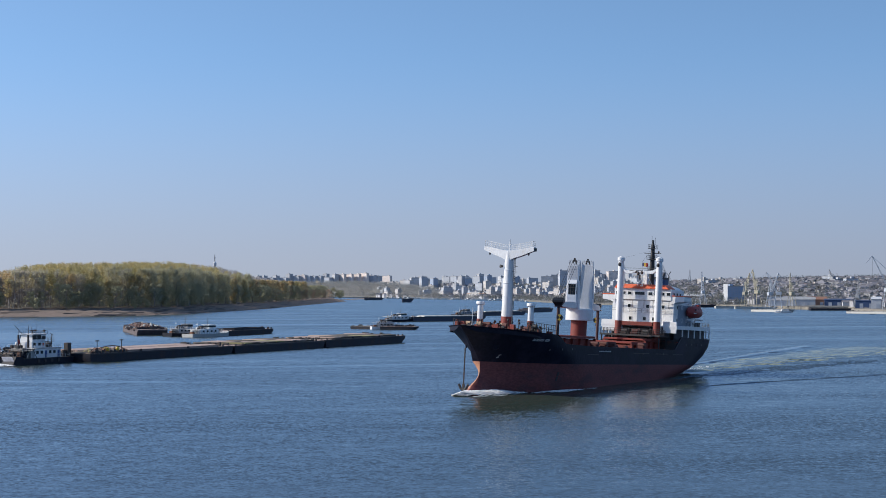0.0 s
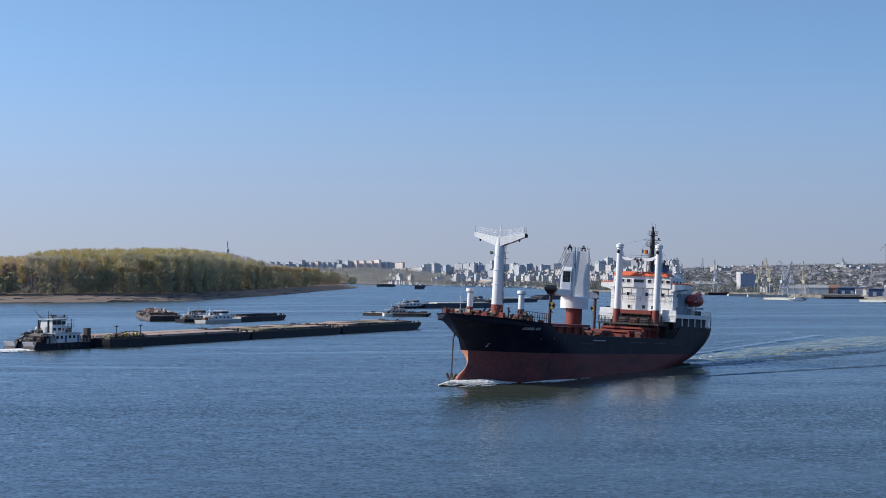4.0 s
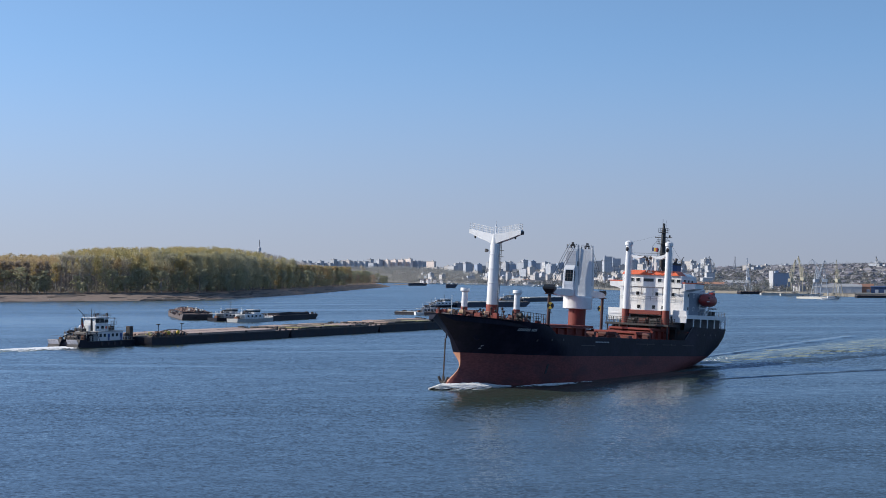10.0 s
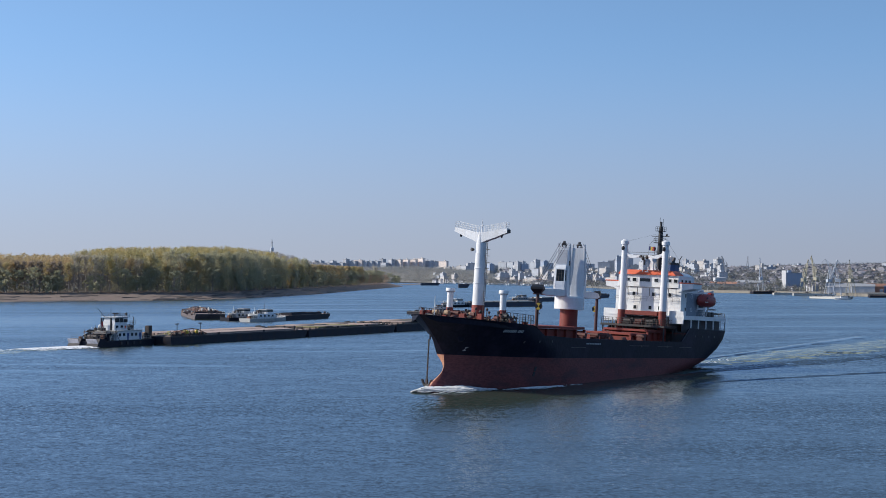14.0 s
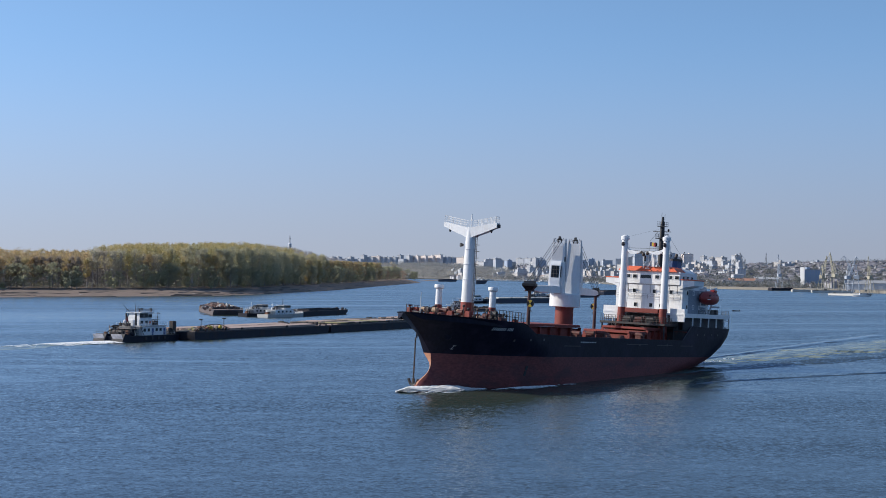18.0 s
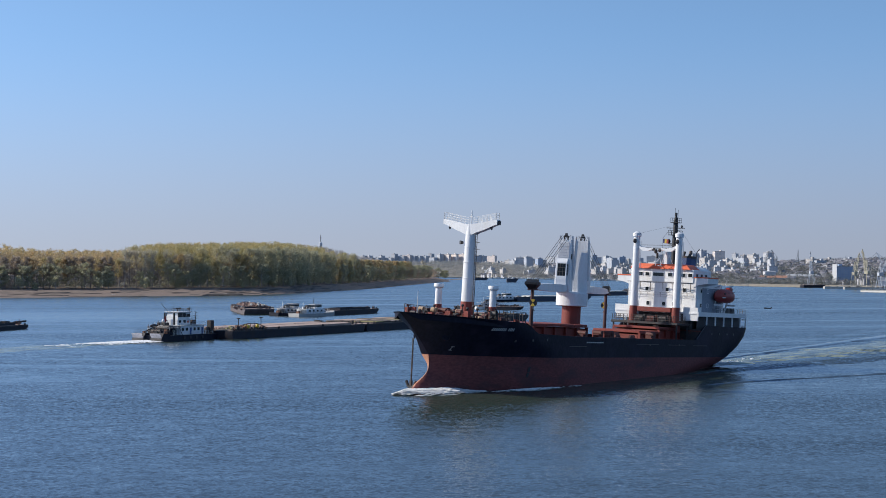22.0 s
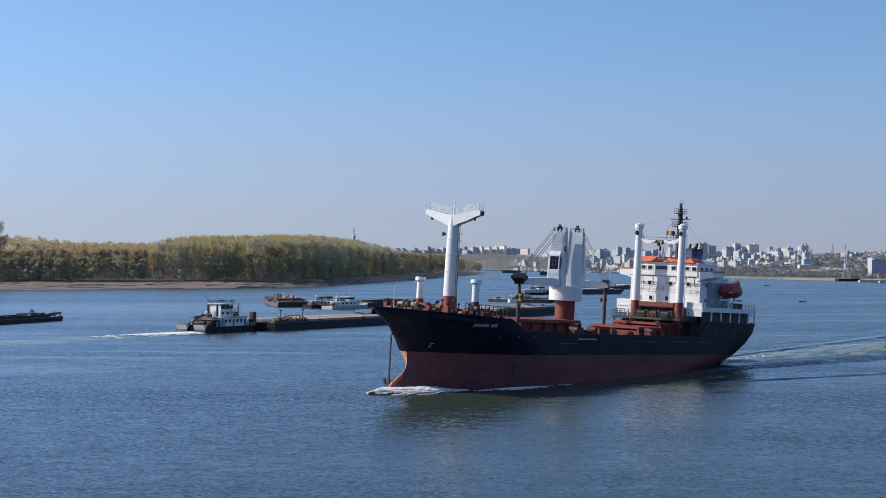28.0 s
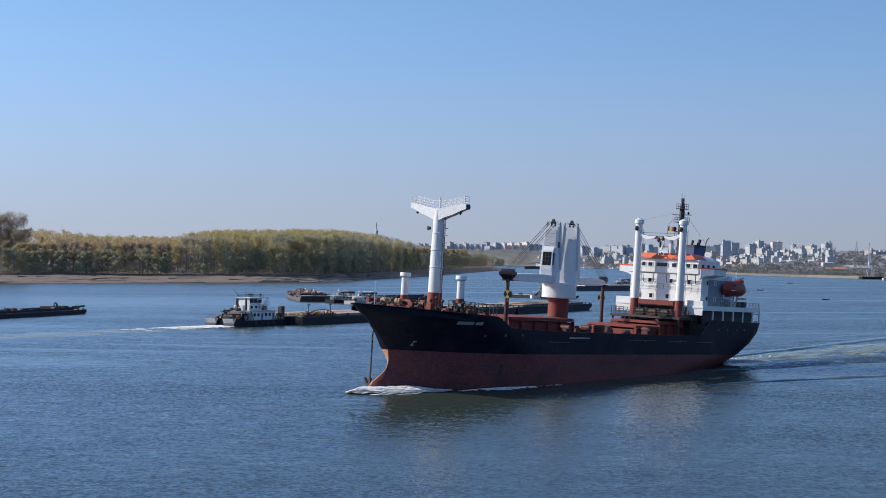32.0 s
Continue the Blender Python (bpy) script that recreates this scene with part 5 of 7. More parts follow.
    g.cyl((wx0 + 2.5, 0, hgt + 6.9), (wx0 + 2.5, 0, hgt + 7.7), 0.15)
    part("mast", g, dark_steel, t)
    g = Geo().ball((x0 - 0.8, 1.2, hgt + 4.1), 0.55, 0.55, 0.6, 10, 6)
    part("satellite_dome", g, ship_white, t)
    part("flagstaff", Geo().cyl((x0 - 2.2, -1.4, hgt + 3), (x0 - 2.8, -1.4, hgt + 5.8), 0.06, n=5), dark_steel, t)
    part("flag", Geo().loft([[(x0 - 2.75, -1.42, hgt + 5.7), (x0 - 2.75, -1.38, hgt + 5.7), (x0 - 2.6, -1.38, hgt + 4.2), (x0 - 2.6, -1.42, hgt + 4.2)], [(x0 - 3.3, -1.3, hgt + 4.9), (x0 - 3.3, -1.26, hgt + 4.9), (x0 - 3.2, -1.26, hgt + 3.7), (x0 - 3.2, -1.3, hgt + 3.7)]]), flag_red, t, "drooping red flag")
    # push knees
    for s in (1, -1):
        g = Geo().box(length - 1.6, length, s * 3.6 - 0.8, s * 3.6 + 0.8, 0.2, 5.7, c=0.1)
        g.box(length - 3.0, length - 1.6, s * 3.6 - 0.2, s * 3.6 + 0.2, 1.7, 3.6)
        part("push_knee", g, dark_steel, t)
    g = Geo().rail([(length - 1.5, -w + 0.4, hgt), (length - 1.5, w - 0.4, hgt)], h=1.1, bars=3, step=1.2)
    part("bow_railing", g, rail_grey, t)
    rnd = random.Random(7)
    for i in range(34):
        x, y = rnd.uniform(3.5, x0 - 0.6), rnd.uniform(-w + 0.8, w - 0.8)
        h = rnd.uniform(0.8, 2.4)
        g = Geo()
        if i % 3 == 0:
            g.cyl((x, y - 0.5, hgt + h * 0.7), (x, y + 0.5, hgt + h * 0.7), 0.45, n=10).box(x - 0.15, x + 0.15, y - 0.6, y + 0.6, hgt, hgt + h * 0.7)
        elif i % 3 == 1:
            g.box(x - 0.5, x + 0.5, y - 0.4, y + 0.4, hgt, hgt + h, c=0.05)
        else:
            g.cyl((x, y, hgt), (x, y, hgt + h + 0.9), 0.08, n=6).line([(x - 0.5, y, hgt + h), (x + 0.5, y, hgt + h + 0.3)], 0.06)
        part("deck_gear", g, (dark_steel, dark_steel, rust_mid, tug_hull, pale_deck)[i % 5], t)
    part("after_house", Geo().box(x0 - 4.2, x0 - 0.1, -w + 2.4, w - 2.4, hgt, hgt + 1.9, c=0.06), tug_hull, t, "dark engine room trunk")
    part("after_roof", Geo().box(x0 - 4.5, x0 + 0.1, -w + 1.7, w - 1.7, hgt + 2.1, hgt + 2.22), roof_tan, t, "dusty grey-brown roof")
    part("dinghy", Geo().ball((x0 - 3.4, w - 3.0, hgt + 2.75), 1.7, 0.7, 0.5, 12, 6), dark_steel, t, "dark rubber dinghy on the after roof")
    part("deck_crane", Geo().cyl((x0 - 4.8, 1.5, hgt), (x0 - 4.8, 1.5, hgt + 2.6), 0.22, n=8).cyl((x0 - 4.8, 1.5, hgt + 2.5), (x0 - 7.6, 2.0, hgt + 1.4), 0.16, n=6), dark_steel, t)
    part("stern_cover", Geo().loft([[(2.6, y, 1.0), (5.0, y, 2.5), (5.0, y, 1.2)] for y in (-1.3, 1.3)]), rust_mid, t, "rusty sloping stern cover")
    for y in (-2.9, 2.9):
        part("gallery_post", Geo().cyl((wx1 + 2.2, y, hgt + 2.85), (wx1 + 2.2, y, hgt + 6.8), 0.1, n=6), rail_grey, t)
    part("gallery_screen", Geo().box(wx1 + 0.35, wx1 + 1.0, 1.4, 2.5, hgt + 2.9, hgt + 6.6, c=0.05), dark_steel, t)
    aw = part("awning", Geo().line([(x0 - 4.6, -w + 1.4, hgt + 2.6), (x0 - 0.4, -w + 1.4, hgt + 2.6)], 0.08).line([(x0 - 4.6, w - 1.4, hgt + 2.6), (x0 - 0.4, w - 1.4, hgt + 2.6)], 0.08).line([(x0 - 4.6, -w + 1.4, hgt + 2.6), (x0 - 4.6, w - 1.4, hgt + 2.6)], 0.08).line([(x0 - 2.5, -w + 1.4, hgt + 2.6), (x0 - 2.5, w - 1.4, hgt + 2.6)], 0.08), rail_grey, t, "grey awning frame over the after deck")
    for x in (x0 - 4.4, x0 - 2.5, x0 - 0.7):
        for s in (1, -1):
            part("awning_post", Geo().cyl((x, s * (w - 1.6), hgt), (x, s * (w - 1.6), hgt + 2.6), 0.07, n=5), rail_white, aw)
    for x, y in ((x0 - 3.4, -1.5), (x0 - 2.0, 2.0), (x0 - 1.0, -0.4), (x0 + 0.9, 3.0), (x0 + 8.5, 2.6), (x0 + 9.4, -1.5)):
        part("roof_gear", Geo().box(x - 0.4, x + 0.4, y - 0.4, y + 0.4, hgt + 2.85, hgt + 3.7, c=0.05).cyl((x, y, hgt + 3.6), (x, y, hgt + 4.4), 0.08, n=5), dark_steel, t)
    for x, s in ((x0 + 0.4, 1), (x0 + 3.2, 1), (x0 + 6.1, 1), (x0 + 9.0, 1), (x0 + 0.4, -1), (x0 + 3.2, -1), (x0 + 6.1, -1), (x0 + 9.0, -1)):
        part("tyre_fender", Geo().cyl((x, s * (w + 0.02), 0.95), (x, s * (w + 0.26), 0.95), 0.5, n=10), dark_steel, t)
    for x, y, z1 in ((wx0 + 1.8, -2.3, 9.6), (wx0 + 4.6, 2.0, 8.8), (wx1 + 0.3, -2.0, 8.4)):
        part("aerial", Geo().cyl((x, y, hgt + 6.9), (x, y, hgt + z1), 0.045, n=4), dark_steel, t)
    for y in (-1.7, 1.7):
        part("searchlight", Geo().cyl((wx1 + 0.2, y, hgt + 6.9), (wx1 + 0.2, y, hgt + 7.5), 0.07, n=5).cyl((wx1, y, hgt + 7.7), (wx1 + 0.55, y, hgt + 7.7), 0.3, n=10), dark_steel, t)
    for s in (1, -1):
        for x in (wx0 + 0.8, wx0 + 3.0):
            a, b = sorted((s * 2.3, s * 2.36))
            part("window", Geo().box(x - 0.55, x + 0.55, a, b, hgt + 3.5, hgt + 4.3), pane_dark, t)
        part("life_ring", Geo().cyl((wx1 - 0.8, s * 2.3, hgt + 3.8), (wx1 - 0.8, s * 2.42, hgt + 3.8), 0.38, n=12), orange, t, "orange life ring")
        part("stair", Geo().line([(x0 + 0.4, s * (w - 0.6), hgt), (x0 - 1.4, s * (w - 0.6), hgt + 2.8)], 0.12).line([(x0 + 0.4, s * (w - 0.6), hgt + 0.9), (x0 - 1.4, s * (w - 0.6), hgt + 3.7)], 0.05), dark_steel, t)
    part("roof_railing", Geo().rail([(wx0 - 0.2, -2.7, hgt + 6.9), (wx1 + 0.6, -2.7, hgt + 6.9), (wx1 + 0.6, 2.7, hgt + 6.9), (wx0 - 0.2, 2.7, hgt + 6.9)], h=0.8, bars=2, step=1.1, r=0.04), dark_steel, t)
    return t


# the convoy that pushes slowly away up the river
CONVOY_HEAD = 58.0


def convoy_pose(t, x=0.0, y=0.0):
    h = radians(CONVOY_HEAD)
    return Matrix.Translation((-68.3 + 0.739 * t * math.cos(h), 469.8 + 0.739 * t * math.sin(h), 0)) @ Matrix.Rotation(h, 4, "Z") @ Matrix.Translation((x, y, 0))


convoy = []
tug = push_tug(label="white push tug with dark hull shoving empty barges ahead", group="river convoy")
convoy.append((tug, -4.5, 11.4))
for i, (x0, x1) in enumerate(((22.6, 98.0), (98.3, 158.0), (158.3, 221.5))):
    for j, y in enumerate((5.7, 17.1)):
        top = "flat" if i == 0 else "mixed"
        b = barge("river_barge", ("long black barge under flat dusty brown covers", "black barge with patchy brown and olive covers", "black barge with dark hatch covers at the convoy's head")[i], x1 - x0, 11.3, 2.45 if i < 2 else 2.7, top, seed=10 + 2 * i + j, group="river convoy", bow_rake=6 if i == 2 else 2.5)
        if i == 0 and j == 0:
            g = Geo().loft([[(x, -5.2 + y, 2.45) for y in (0, 7.5)] + [(x, 2.3 - 0.6 * k, 2.45 + 0.8 * k), (x, -1.5, 2.45 + k), (x, -5.2 + 0.5 * k, 2.45 + 0.75 * k)] for x, k in ((0.6, 0.2), (2.5, 0.5), (5.0, 0.9), (8.0, 1.1), (11.0, 1.0), (14.0, 0.9), (16.5, 0.6), (18.5, 0.2))])
            part("mooring_gear", g, barge_deck_dark, b, "arched heap of dark nets and gear")
            part("gear_rim", Geo().line([(x, -5.3, 2.6 + k) for x, k in ((0.6, 0.3), (2.5, 1.0), (5.0, 1.5), (8.0, 1.9), (11.0, 2.0), (14.0, 1.6), (18.5, 0.3))], 0.13, 5), rust_mid, b)
            for k in range(9):
                gx = 1.6 + 2.0 * k
                hk = 1.9 * math.sin(math.pi * (gx + 1) / 20.5)
                part("rim_post", Geo().cyl((gx, -5.3, 2.45), (gx, -5.3, 2.6 + hk), 0.09, n=5), rust_mid, b)
            pile = random.Random(31)
            for k in range(26):
                gx, gy, gs = pile.uniform(1.5, 17.5), pile.uniform(-4.9, -1.0), pile.uniform(0.25, 0.6)
                gz = 2.5 + 1.3 * math.sin(math.pi * (gx + 1) / 20.5) * pile.uniform(0.6, 1.1)
                g = Geo().cyl((gx, gy - gs, gz), (gx, gy + gs, gz), gs, n=8) if k % 3 else Geo().box(gx - gs, gx + gs, gy - gs, gy + gs, 2.45, gz + gs * 0.5, c=0.06)
                part("net_bundle", g, (dark_steel, rust_mid, barge_deck_dark, tarp_olive)[k % 4], b)
            for gx in (3.6, 6.0, 9.8, 11.6, 14.6, 16.2):
                part("tyre", Geo().cyl((gx, -5.5, 3.0), (gx, -5.25, 3.0), 0.5, n=10), dark_steel, b)
            for k, (gx, gy) in enumerate(((8.2, -4.6), (13.2, -4.4))):
                part("yellow_buoy", Geo().ball((gx, gy - 0.9, 3.6), 0.6, 0.6, 0.6, 10, 6), yellow, b)
            for gx in (4.0, 15.6):
                part("lamp_post", Geo().cyl((gx, -4.9, 2.5), (gx, -4.9, 6.2), 0.12, n=6).box(gx - 0.7, gx + 0.7, -5.1, -4.7, 6.0, 6.3), dark_steel, b)
        convoy.append((b, x0, y))


# black hulls far off, lifted to grey-blue: the haze is in the colour
hazed_hull = mat("hazed_hull", (0.055, 0.065, 0.095), 0.7, size=4, stain=(0.09, 0.07, 0.07), amount=0.5, streak=2)
worn_side = mat("worn_side", (0.12, 0.098, 0.10), 0.7, size=3, stain=(0.08, 0.05, 0.045), amount=0.7, streak=2)


def heap(seed, length, width, height, n=620, bed=True):
    rnd = random.Random(seed)
    g = Geo()
    for i in range(n):
        x, y = rnd.uniform(0, length), rnd.gauss(0, width * 0.24)
        h = height * max(0.1, 1 - (abs(y) / (width * 0.55)) ** 2) * (0.6 + 0.4 * math.sin(x * 0.35 + seed) + rnd.uniform(-0.15, 0.2))
        s = 0.25 + 0.75 * rnd.random() ** 2
        m = Matrix.Translation((x, y, max(h, 0.2) - s * 0.3 + (0 if bed else 0.25))) @ Euler((rnd.random() * 3, rnd.random() * 3, rnd.random() * 3)).to_matrix().to_4x4()
        g.box(-s, s, -s * 0.7, s * 0.7, -s * 0.5, s * 0.5, m=m)
    for i in range(24 if bed else 0):
        a, c = length * i / 24, length * (i + 1) / 24
        g.box(a, c, -width * 0.42, width * 0.42, 0, height * (0.35 + 0.2 * math.sin(i * 1.7)))
    return g


def moored_at(x, y, heading, z=0.0):
    return pose(x, y, z, 0, 0, heading)


rb = barge("rubble_barge", "anchored rusty barge heaped with brown rubble", 80, 14.5, 2.6, "open", moored_at(-74.5, 850, -80), seed=3, bow_rake=3, side=worn_side)
part("rubble_heap", heap(5, 62, 13, 1.5), rubble, rb, "heaped brown rubble", at=pose(9, 0, 2.6))
part("pale_rubble", heap(6, 62, 13, 1.5, 90, False), pale_deck, rb, "pale broken pieces lying on the heap", at=pose(9, 0, 2.6))
small_tug("small dark moored river tug with an awning", moored_at(-52.5, 751, 50), 24, 8.5, pod_grey)
small_tug("white moored river tug lashed behind a barge", moored_at(-42.5, 735, 52), 27, 9.5, tug_white, pale_deck)
barge("river_barge", "empty black barge moored ahead of a tug", 46, 11.3, 2.2, "open", moored_at(-30.5, 760, 63), seed=6)
barge("work_pontoon", "pale low work pontoon moored beside a blue tug", 22, 9, 1.5, "bare", moored_at(38.5, 884, -40), seed=8, deck=pale_deck)
small_tug("grey and white moored tug with a low hull", moored_at(46, 868, 8), 18, 8, pod_grey, tug_white)
barge("river_barge", "short dark moored barge with gear on deck", 19, 8, 1.6, "open", moored_at(52, 866, -22), seed=11)
small_tug("grey and white tug moored behind a long barge", moored_at(64, 1064, 30), 28, 10)
barge("river_barge", "black moored barge with pale covers", 58, 11, 3.0, "flat", moored_at(82, 1074, 28), seed=12, deck=pale_deck, side=hazed_hull)
small_tug("dark tug moored far out in the river", moored_at(132, 1270, 40), 26, 10, pod_grey)
barge("river_barge", "black moored barge far out in the river", 66, 11, 2.8, "flat", moored_at(150, 1288, 48), seed=14, deck=pale_deck, side=hazed_hull)
barge("river_barge", "long black barge lying far up the river", 60, 11, 3.0, "open", moored_at(215, 1460, 60), seed=15, side=hazed_hull)
barge("river_barge", "dark barge lying far up the river", 36, 11, 4.0, "open", moored_at(149, 3050, 2), seed=16, side=hazed_hull)
barge("landing_pontoon", "dark landing pontoon anchored off the town", 18, 9, 5.5, "bare", moored_at(184, 2557, 2), seed=17, side=hazed_hull)
lbg = barge("river_barge", "low black barge with gear heaped on its bow", 78, 11.3, 1.45, "open", moored_at(-158.5, 521, 72), seed=18, bow_rake=5)
g = Geo()
for a in np.linspace(0, math.pi, 9)[:-1]:
    b_ = a + math.pi / 8
    g.cyl((66 + 1.2 * math.cos(a), 0.4, 1.9 + 2.2 * math.sin(a)), (66 + 1.2 * math.cos(b_), 0.4, 1.9 + 2.2 * math.sin(b_)), 0.25, n=6)
g.box(60, 64, -3, 3, 1.9, 3.0, c=0.1).box(68, 71, -2, 2, 1.9, 2.9, c=0.1).cyl((72, -3, 2.4), (80, -3, 2.6), 0.35)
part("bow_gear", g, dark_steel, lbg)
rnd = random.Random(31)
for i in range(26):
    x, y, h = rnd.uniform(20, 74), rnd.uniform(-4.6, 4.6), rnd.uniform(0.5, 1.5)
    g = Geo().box(x - rnd.uniform(0.4, 1.6), x + 0.6, y - 0.5, y + 0.5, 1.5, 1.5 + h, c=0.05) if i % 3 else Geo().cyl((x, y, 1.5), (x, y, 2.4 + h), 0.1, n=6).cyl((x - 1.2, y, 1.9), (x + 1.2, y, 2.1), 0.25, n=8)
    part("deck_gear", g, (dark_steel, rust_mid, dark_steel, pod_grey)[i % 4], lbg)


# foam: the ship's bow wave and wake, and the tug's wash, in rigid sheets of broken flecks
def foam_patch(name, label, rows, seed, n, size, at=None, height=0.12, tear=0.45, lift=0.0):
    """Flecks spread along rows of (x, y, half width, density); heaped a little in the middle."""
    rnd = random.Random(seed)
    g = Geo()
    tot = sum(r[3] for r in rows[:-1])
    for i in range(n):
        r = rnd.random() * tot
        k = 0
        while r > rows[k][3] and k < len(rows) - 2:
            r -= rows[k][3]
            k += 1
        f = rnd.random()
        x = rows[k][0] + (rows[k + 1][0] - rows[k][0]) * f
        y = rows[k][1] + (rows[k + 1][1] - rows[k][1]) * f
        hw = rows[k][2] + (rows[k + 1][2] - rows[k][2]) * f
        o = max(-1, min(1, rnd.gauss(0, tear)))
        s = size * rnd.uniform(0.4, 1.5)
        z = 0.03 + height * (1 - abs(o)) ** 0.7 * rnd.uniform(0.72, 1.0) * min(1.0, hw / 2.4) + lift / 0.6
        a = rnd.random() * math.pi
        pts = []
        for j in range(6):
            q = a + j * math.pi / 3
            rr = s * rnd.uniform(0.5, 1.0)
            pts.append((x + rr * math.cos(q) * 1.6, y + hw * o + rr * math.sin(q) * 0.7))
        g.add([(px, py, z * 0.6) for px, py in pts] + [(x, y + hw * o, z * 0.66 + 0.04)], [(j, (j + 1) % 6, 6) for j in range(6)])
    ob = part(name, g, foam_mat)
    if at is not None:
        ob.matrix_basis = at
    return tagged(ob, label, "foam", kind="stuff")


bow_wave = foam_patch("bow_wave", "white broken bow wave curling from the stem", [(7.8, -1.0, 1.3, 3), (5.2, 0.2, 3.2, 6), (1.0, 2.6, 2.9, 3), (-4.5, 5.0, 1.0, 0.5), (-7, 6.0, 0.5, 0.2)], 1, 2600, 0.6, height=1.7)
side_foam = foam_patch("hull_foam", "thin white foam sliding along the hull", [(-8, 7.6, 0.4, 0.3), (-12, 8.9, 1.3, 2.6), (-17, 10.3, 1.7, 1.2), (-23, 11.2, 0.8, 0.12), (-30, 11.4, 0.4, 0.05)], 2, 640, 0.36, height=0.7)
tug_wash = foam_patch("tug_wash", "white wash boiling behind the tug", [(1.5, 0, 5.6, 3), (-4, 0, 6.5, 3), (-12, 0.3, 7.0, 1.4), (-24, 0.5, 6.5, 0.25), (-38, 1.0, 5, 0.05)], 4, 1250, 0.6, height=0.5, tear=0.5, lift=0.12)


def wake_mesh():
    """Water ridged by the ship: divergent waves and a churned middle lane behind the stern, x aft is negative."""
    g = Geo()
    nx, ny = 150, 60
    rnd = random.Random(9)
    for i in range(nx + 1):
        x = -70 - 330 * (i / nx) ** 1.15
        for j in range(ny + 1):
            f = 2 * j / ny - 1
            half = 16 + (-70 - x) * 0.17
            y = f * half
            edge = (1 - abs(f) ** 6) * min(1, (-70 - x) / 12) * min(1, (400 + x) / 60)
            d = abs(y) - (7 + (-100 - x) * 0.11 if x < -100 else 9)
            z = 0.16 * math.exp(-(d / 4.5) ** 2) * math.cos(x * 0.16 + abs(y) * 0.25)
            z += 0.10 * math.cos(x * 0.22) * math.exp(-(y / 14) ** 2)
            z += 0.35 * math.exp(-((d - 9) / 4) ** 2) * math.cos(x * 0.12 - abs(y) * 0.3 + 1)
            z += noise.noise((x * 0.25, y * 0.4, 3)) * 0.2
            g.v.append((x, y, (z + 0.12) * edge * math.exp((x + 100) / 260) - 0.12 * (1 - edge)))
    for i in range(nx):
        for j in range(ny):
            a = i * (ny + 1) + j
            g.f.append((a, a + ny + 1, a + ny + 2, a + 1))
    return g


ship_wake = tagged(part("ship_wake", wake_mesh(), water_mat, smooth=180), "ridged dark wake water trailing behind the ship", "wake", kind="stuff")
churned = water_material("churned_water", (0.066, 0.08, 0.045), (0.31, 0.32, 0.18), 0.8, 0.2, streaky=True)


def ribbon(rows, n=80, rise=0.25, seed=3, base=0.03):
    """A low ridge of water along rows of (x, y, half width), with ragged edges."""
    g = Geo()
    rings = []
    for i in range(n + 1):
        k = i / n * (len(rows) - 1)
        a, b = rows[min(int(k), len(rows) - 2)], rows[min(int(k) + 1, len(rows) - 1)]
        f = k - min(int(k), len(rows) - 2)
        x, y, w = (a[j] + (b[j] - a[j]) * f for j in range(3))
        dx, dy = b[0] - a[0], b[1] - a[1]
        L = math.hypot(dx, dy)
        nx, ny = -dy / L, dx / L
        ring = []
        for c in (-1, -0.6, -0.25, 0, 0.25, 0.6, 1):
            o = w * c * (1 + 0.9 * noise.noise((x * 0.12, 2 if c > 0 else -2, seed)))
            z = rise * (1 - c * c) * (0.7 + 0.6 * noise.noise((x * 0.2, y * 0.2, seed + c))) * min(1, i / 6, (n - i) / 12) + (base if abs(c) < 0.9 else -0.1)
            ring.append((x + nx * o, y + ny * o, z))
        rings.append(ring)
    return g.loft(rings, closed=False, caps=False)


tug_lane = tagged(part("tug_lane", ribbon([(2, 0, 5), (-12, 0.2, 8), (-40, 0.6, 11), (-90, 1.0, 13), (-150, 1.5, 14)], rise=0.2, seed=5), churned, smooth=180), "pale churned water trailing behind the tug", "wake", kind="stuff")
wake_lane = tagged(part("wake_lane", ribbon([(-99, 1.0, 2.4), (-106, 0.8, 4.6), (-125, 0.4, 7), (-160, 0.4, 10), (-200, 1.0, 13), (-300, 2, 20)], rise=0.35, base=0.3), churned, smooth=180), "olive churned water in the ship's wake", "wake", kind="stuff")
stern_wave = tagged(part("stern_wave", ribbon([(-46, 29, 0.7), (-62, 33, 1.2), (-76, 37, 1.6), (-93, 42.5, 1.9), (-120, 52, 2.0), (-160, 66, 2.0)], rise=0.26, seed=7), water_mat, smooth=180), "steep wave spreading from the ship's quarter", "wake", kind="stuff")
wake_foam = foam_patch("wake_foam", "pale broken foam in the wake", [(-99, 1.2, 1.8, 5), (-106, 0.8, 2.6, 2), (-114, 0.4, 3.4, 0.6), (-126, 0.3, 4.0, 0.2)], 12, 120, 0.3, height=0.2, tear=0.6, lift=0.5)
# steeper ripples darken the quarter swell, partly in place of the ship's shadow
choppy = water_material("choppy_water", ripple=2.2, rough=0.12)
calm = water_material("calm_water", ripple=0.6, rough=0.12)
quarter_wave = tagged(part("quarter_wave", ribbon([(-70, 11.5, 0.8), (-84, 12.5, 2.6), (-100, 14, 5.2), (-116, 16, 6.4), (-140, 19, 6.2), (-170, 23, 4.6), (-205, 28, 2.2)], rise=0.5, seed=11), choppy, smooth=180), "dark blue swell off the ship's quarter, partly standing for its shadow", "wake", kind="stuff")


wake_slick = tagged(part("wake_slick", ribbon([(-106, -4.8, 0.5), (-122, -7.5, 1.2), (-150, -11, 1.8), (-200, -17, 2.6), (-300, -28, 4)], rise=0.1, seed=14, base=0.32), calm, smooth=180), "smooth pale slick along the edge of the ship's wake", "wake", kind="stuff")


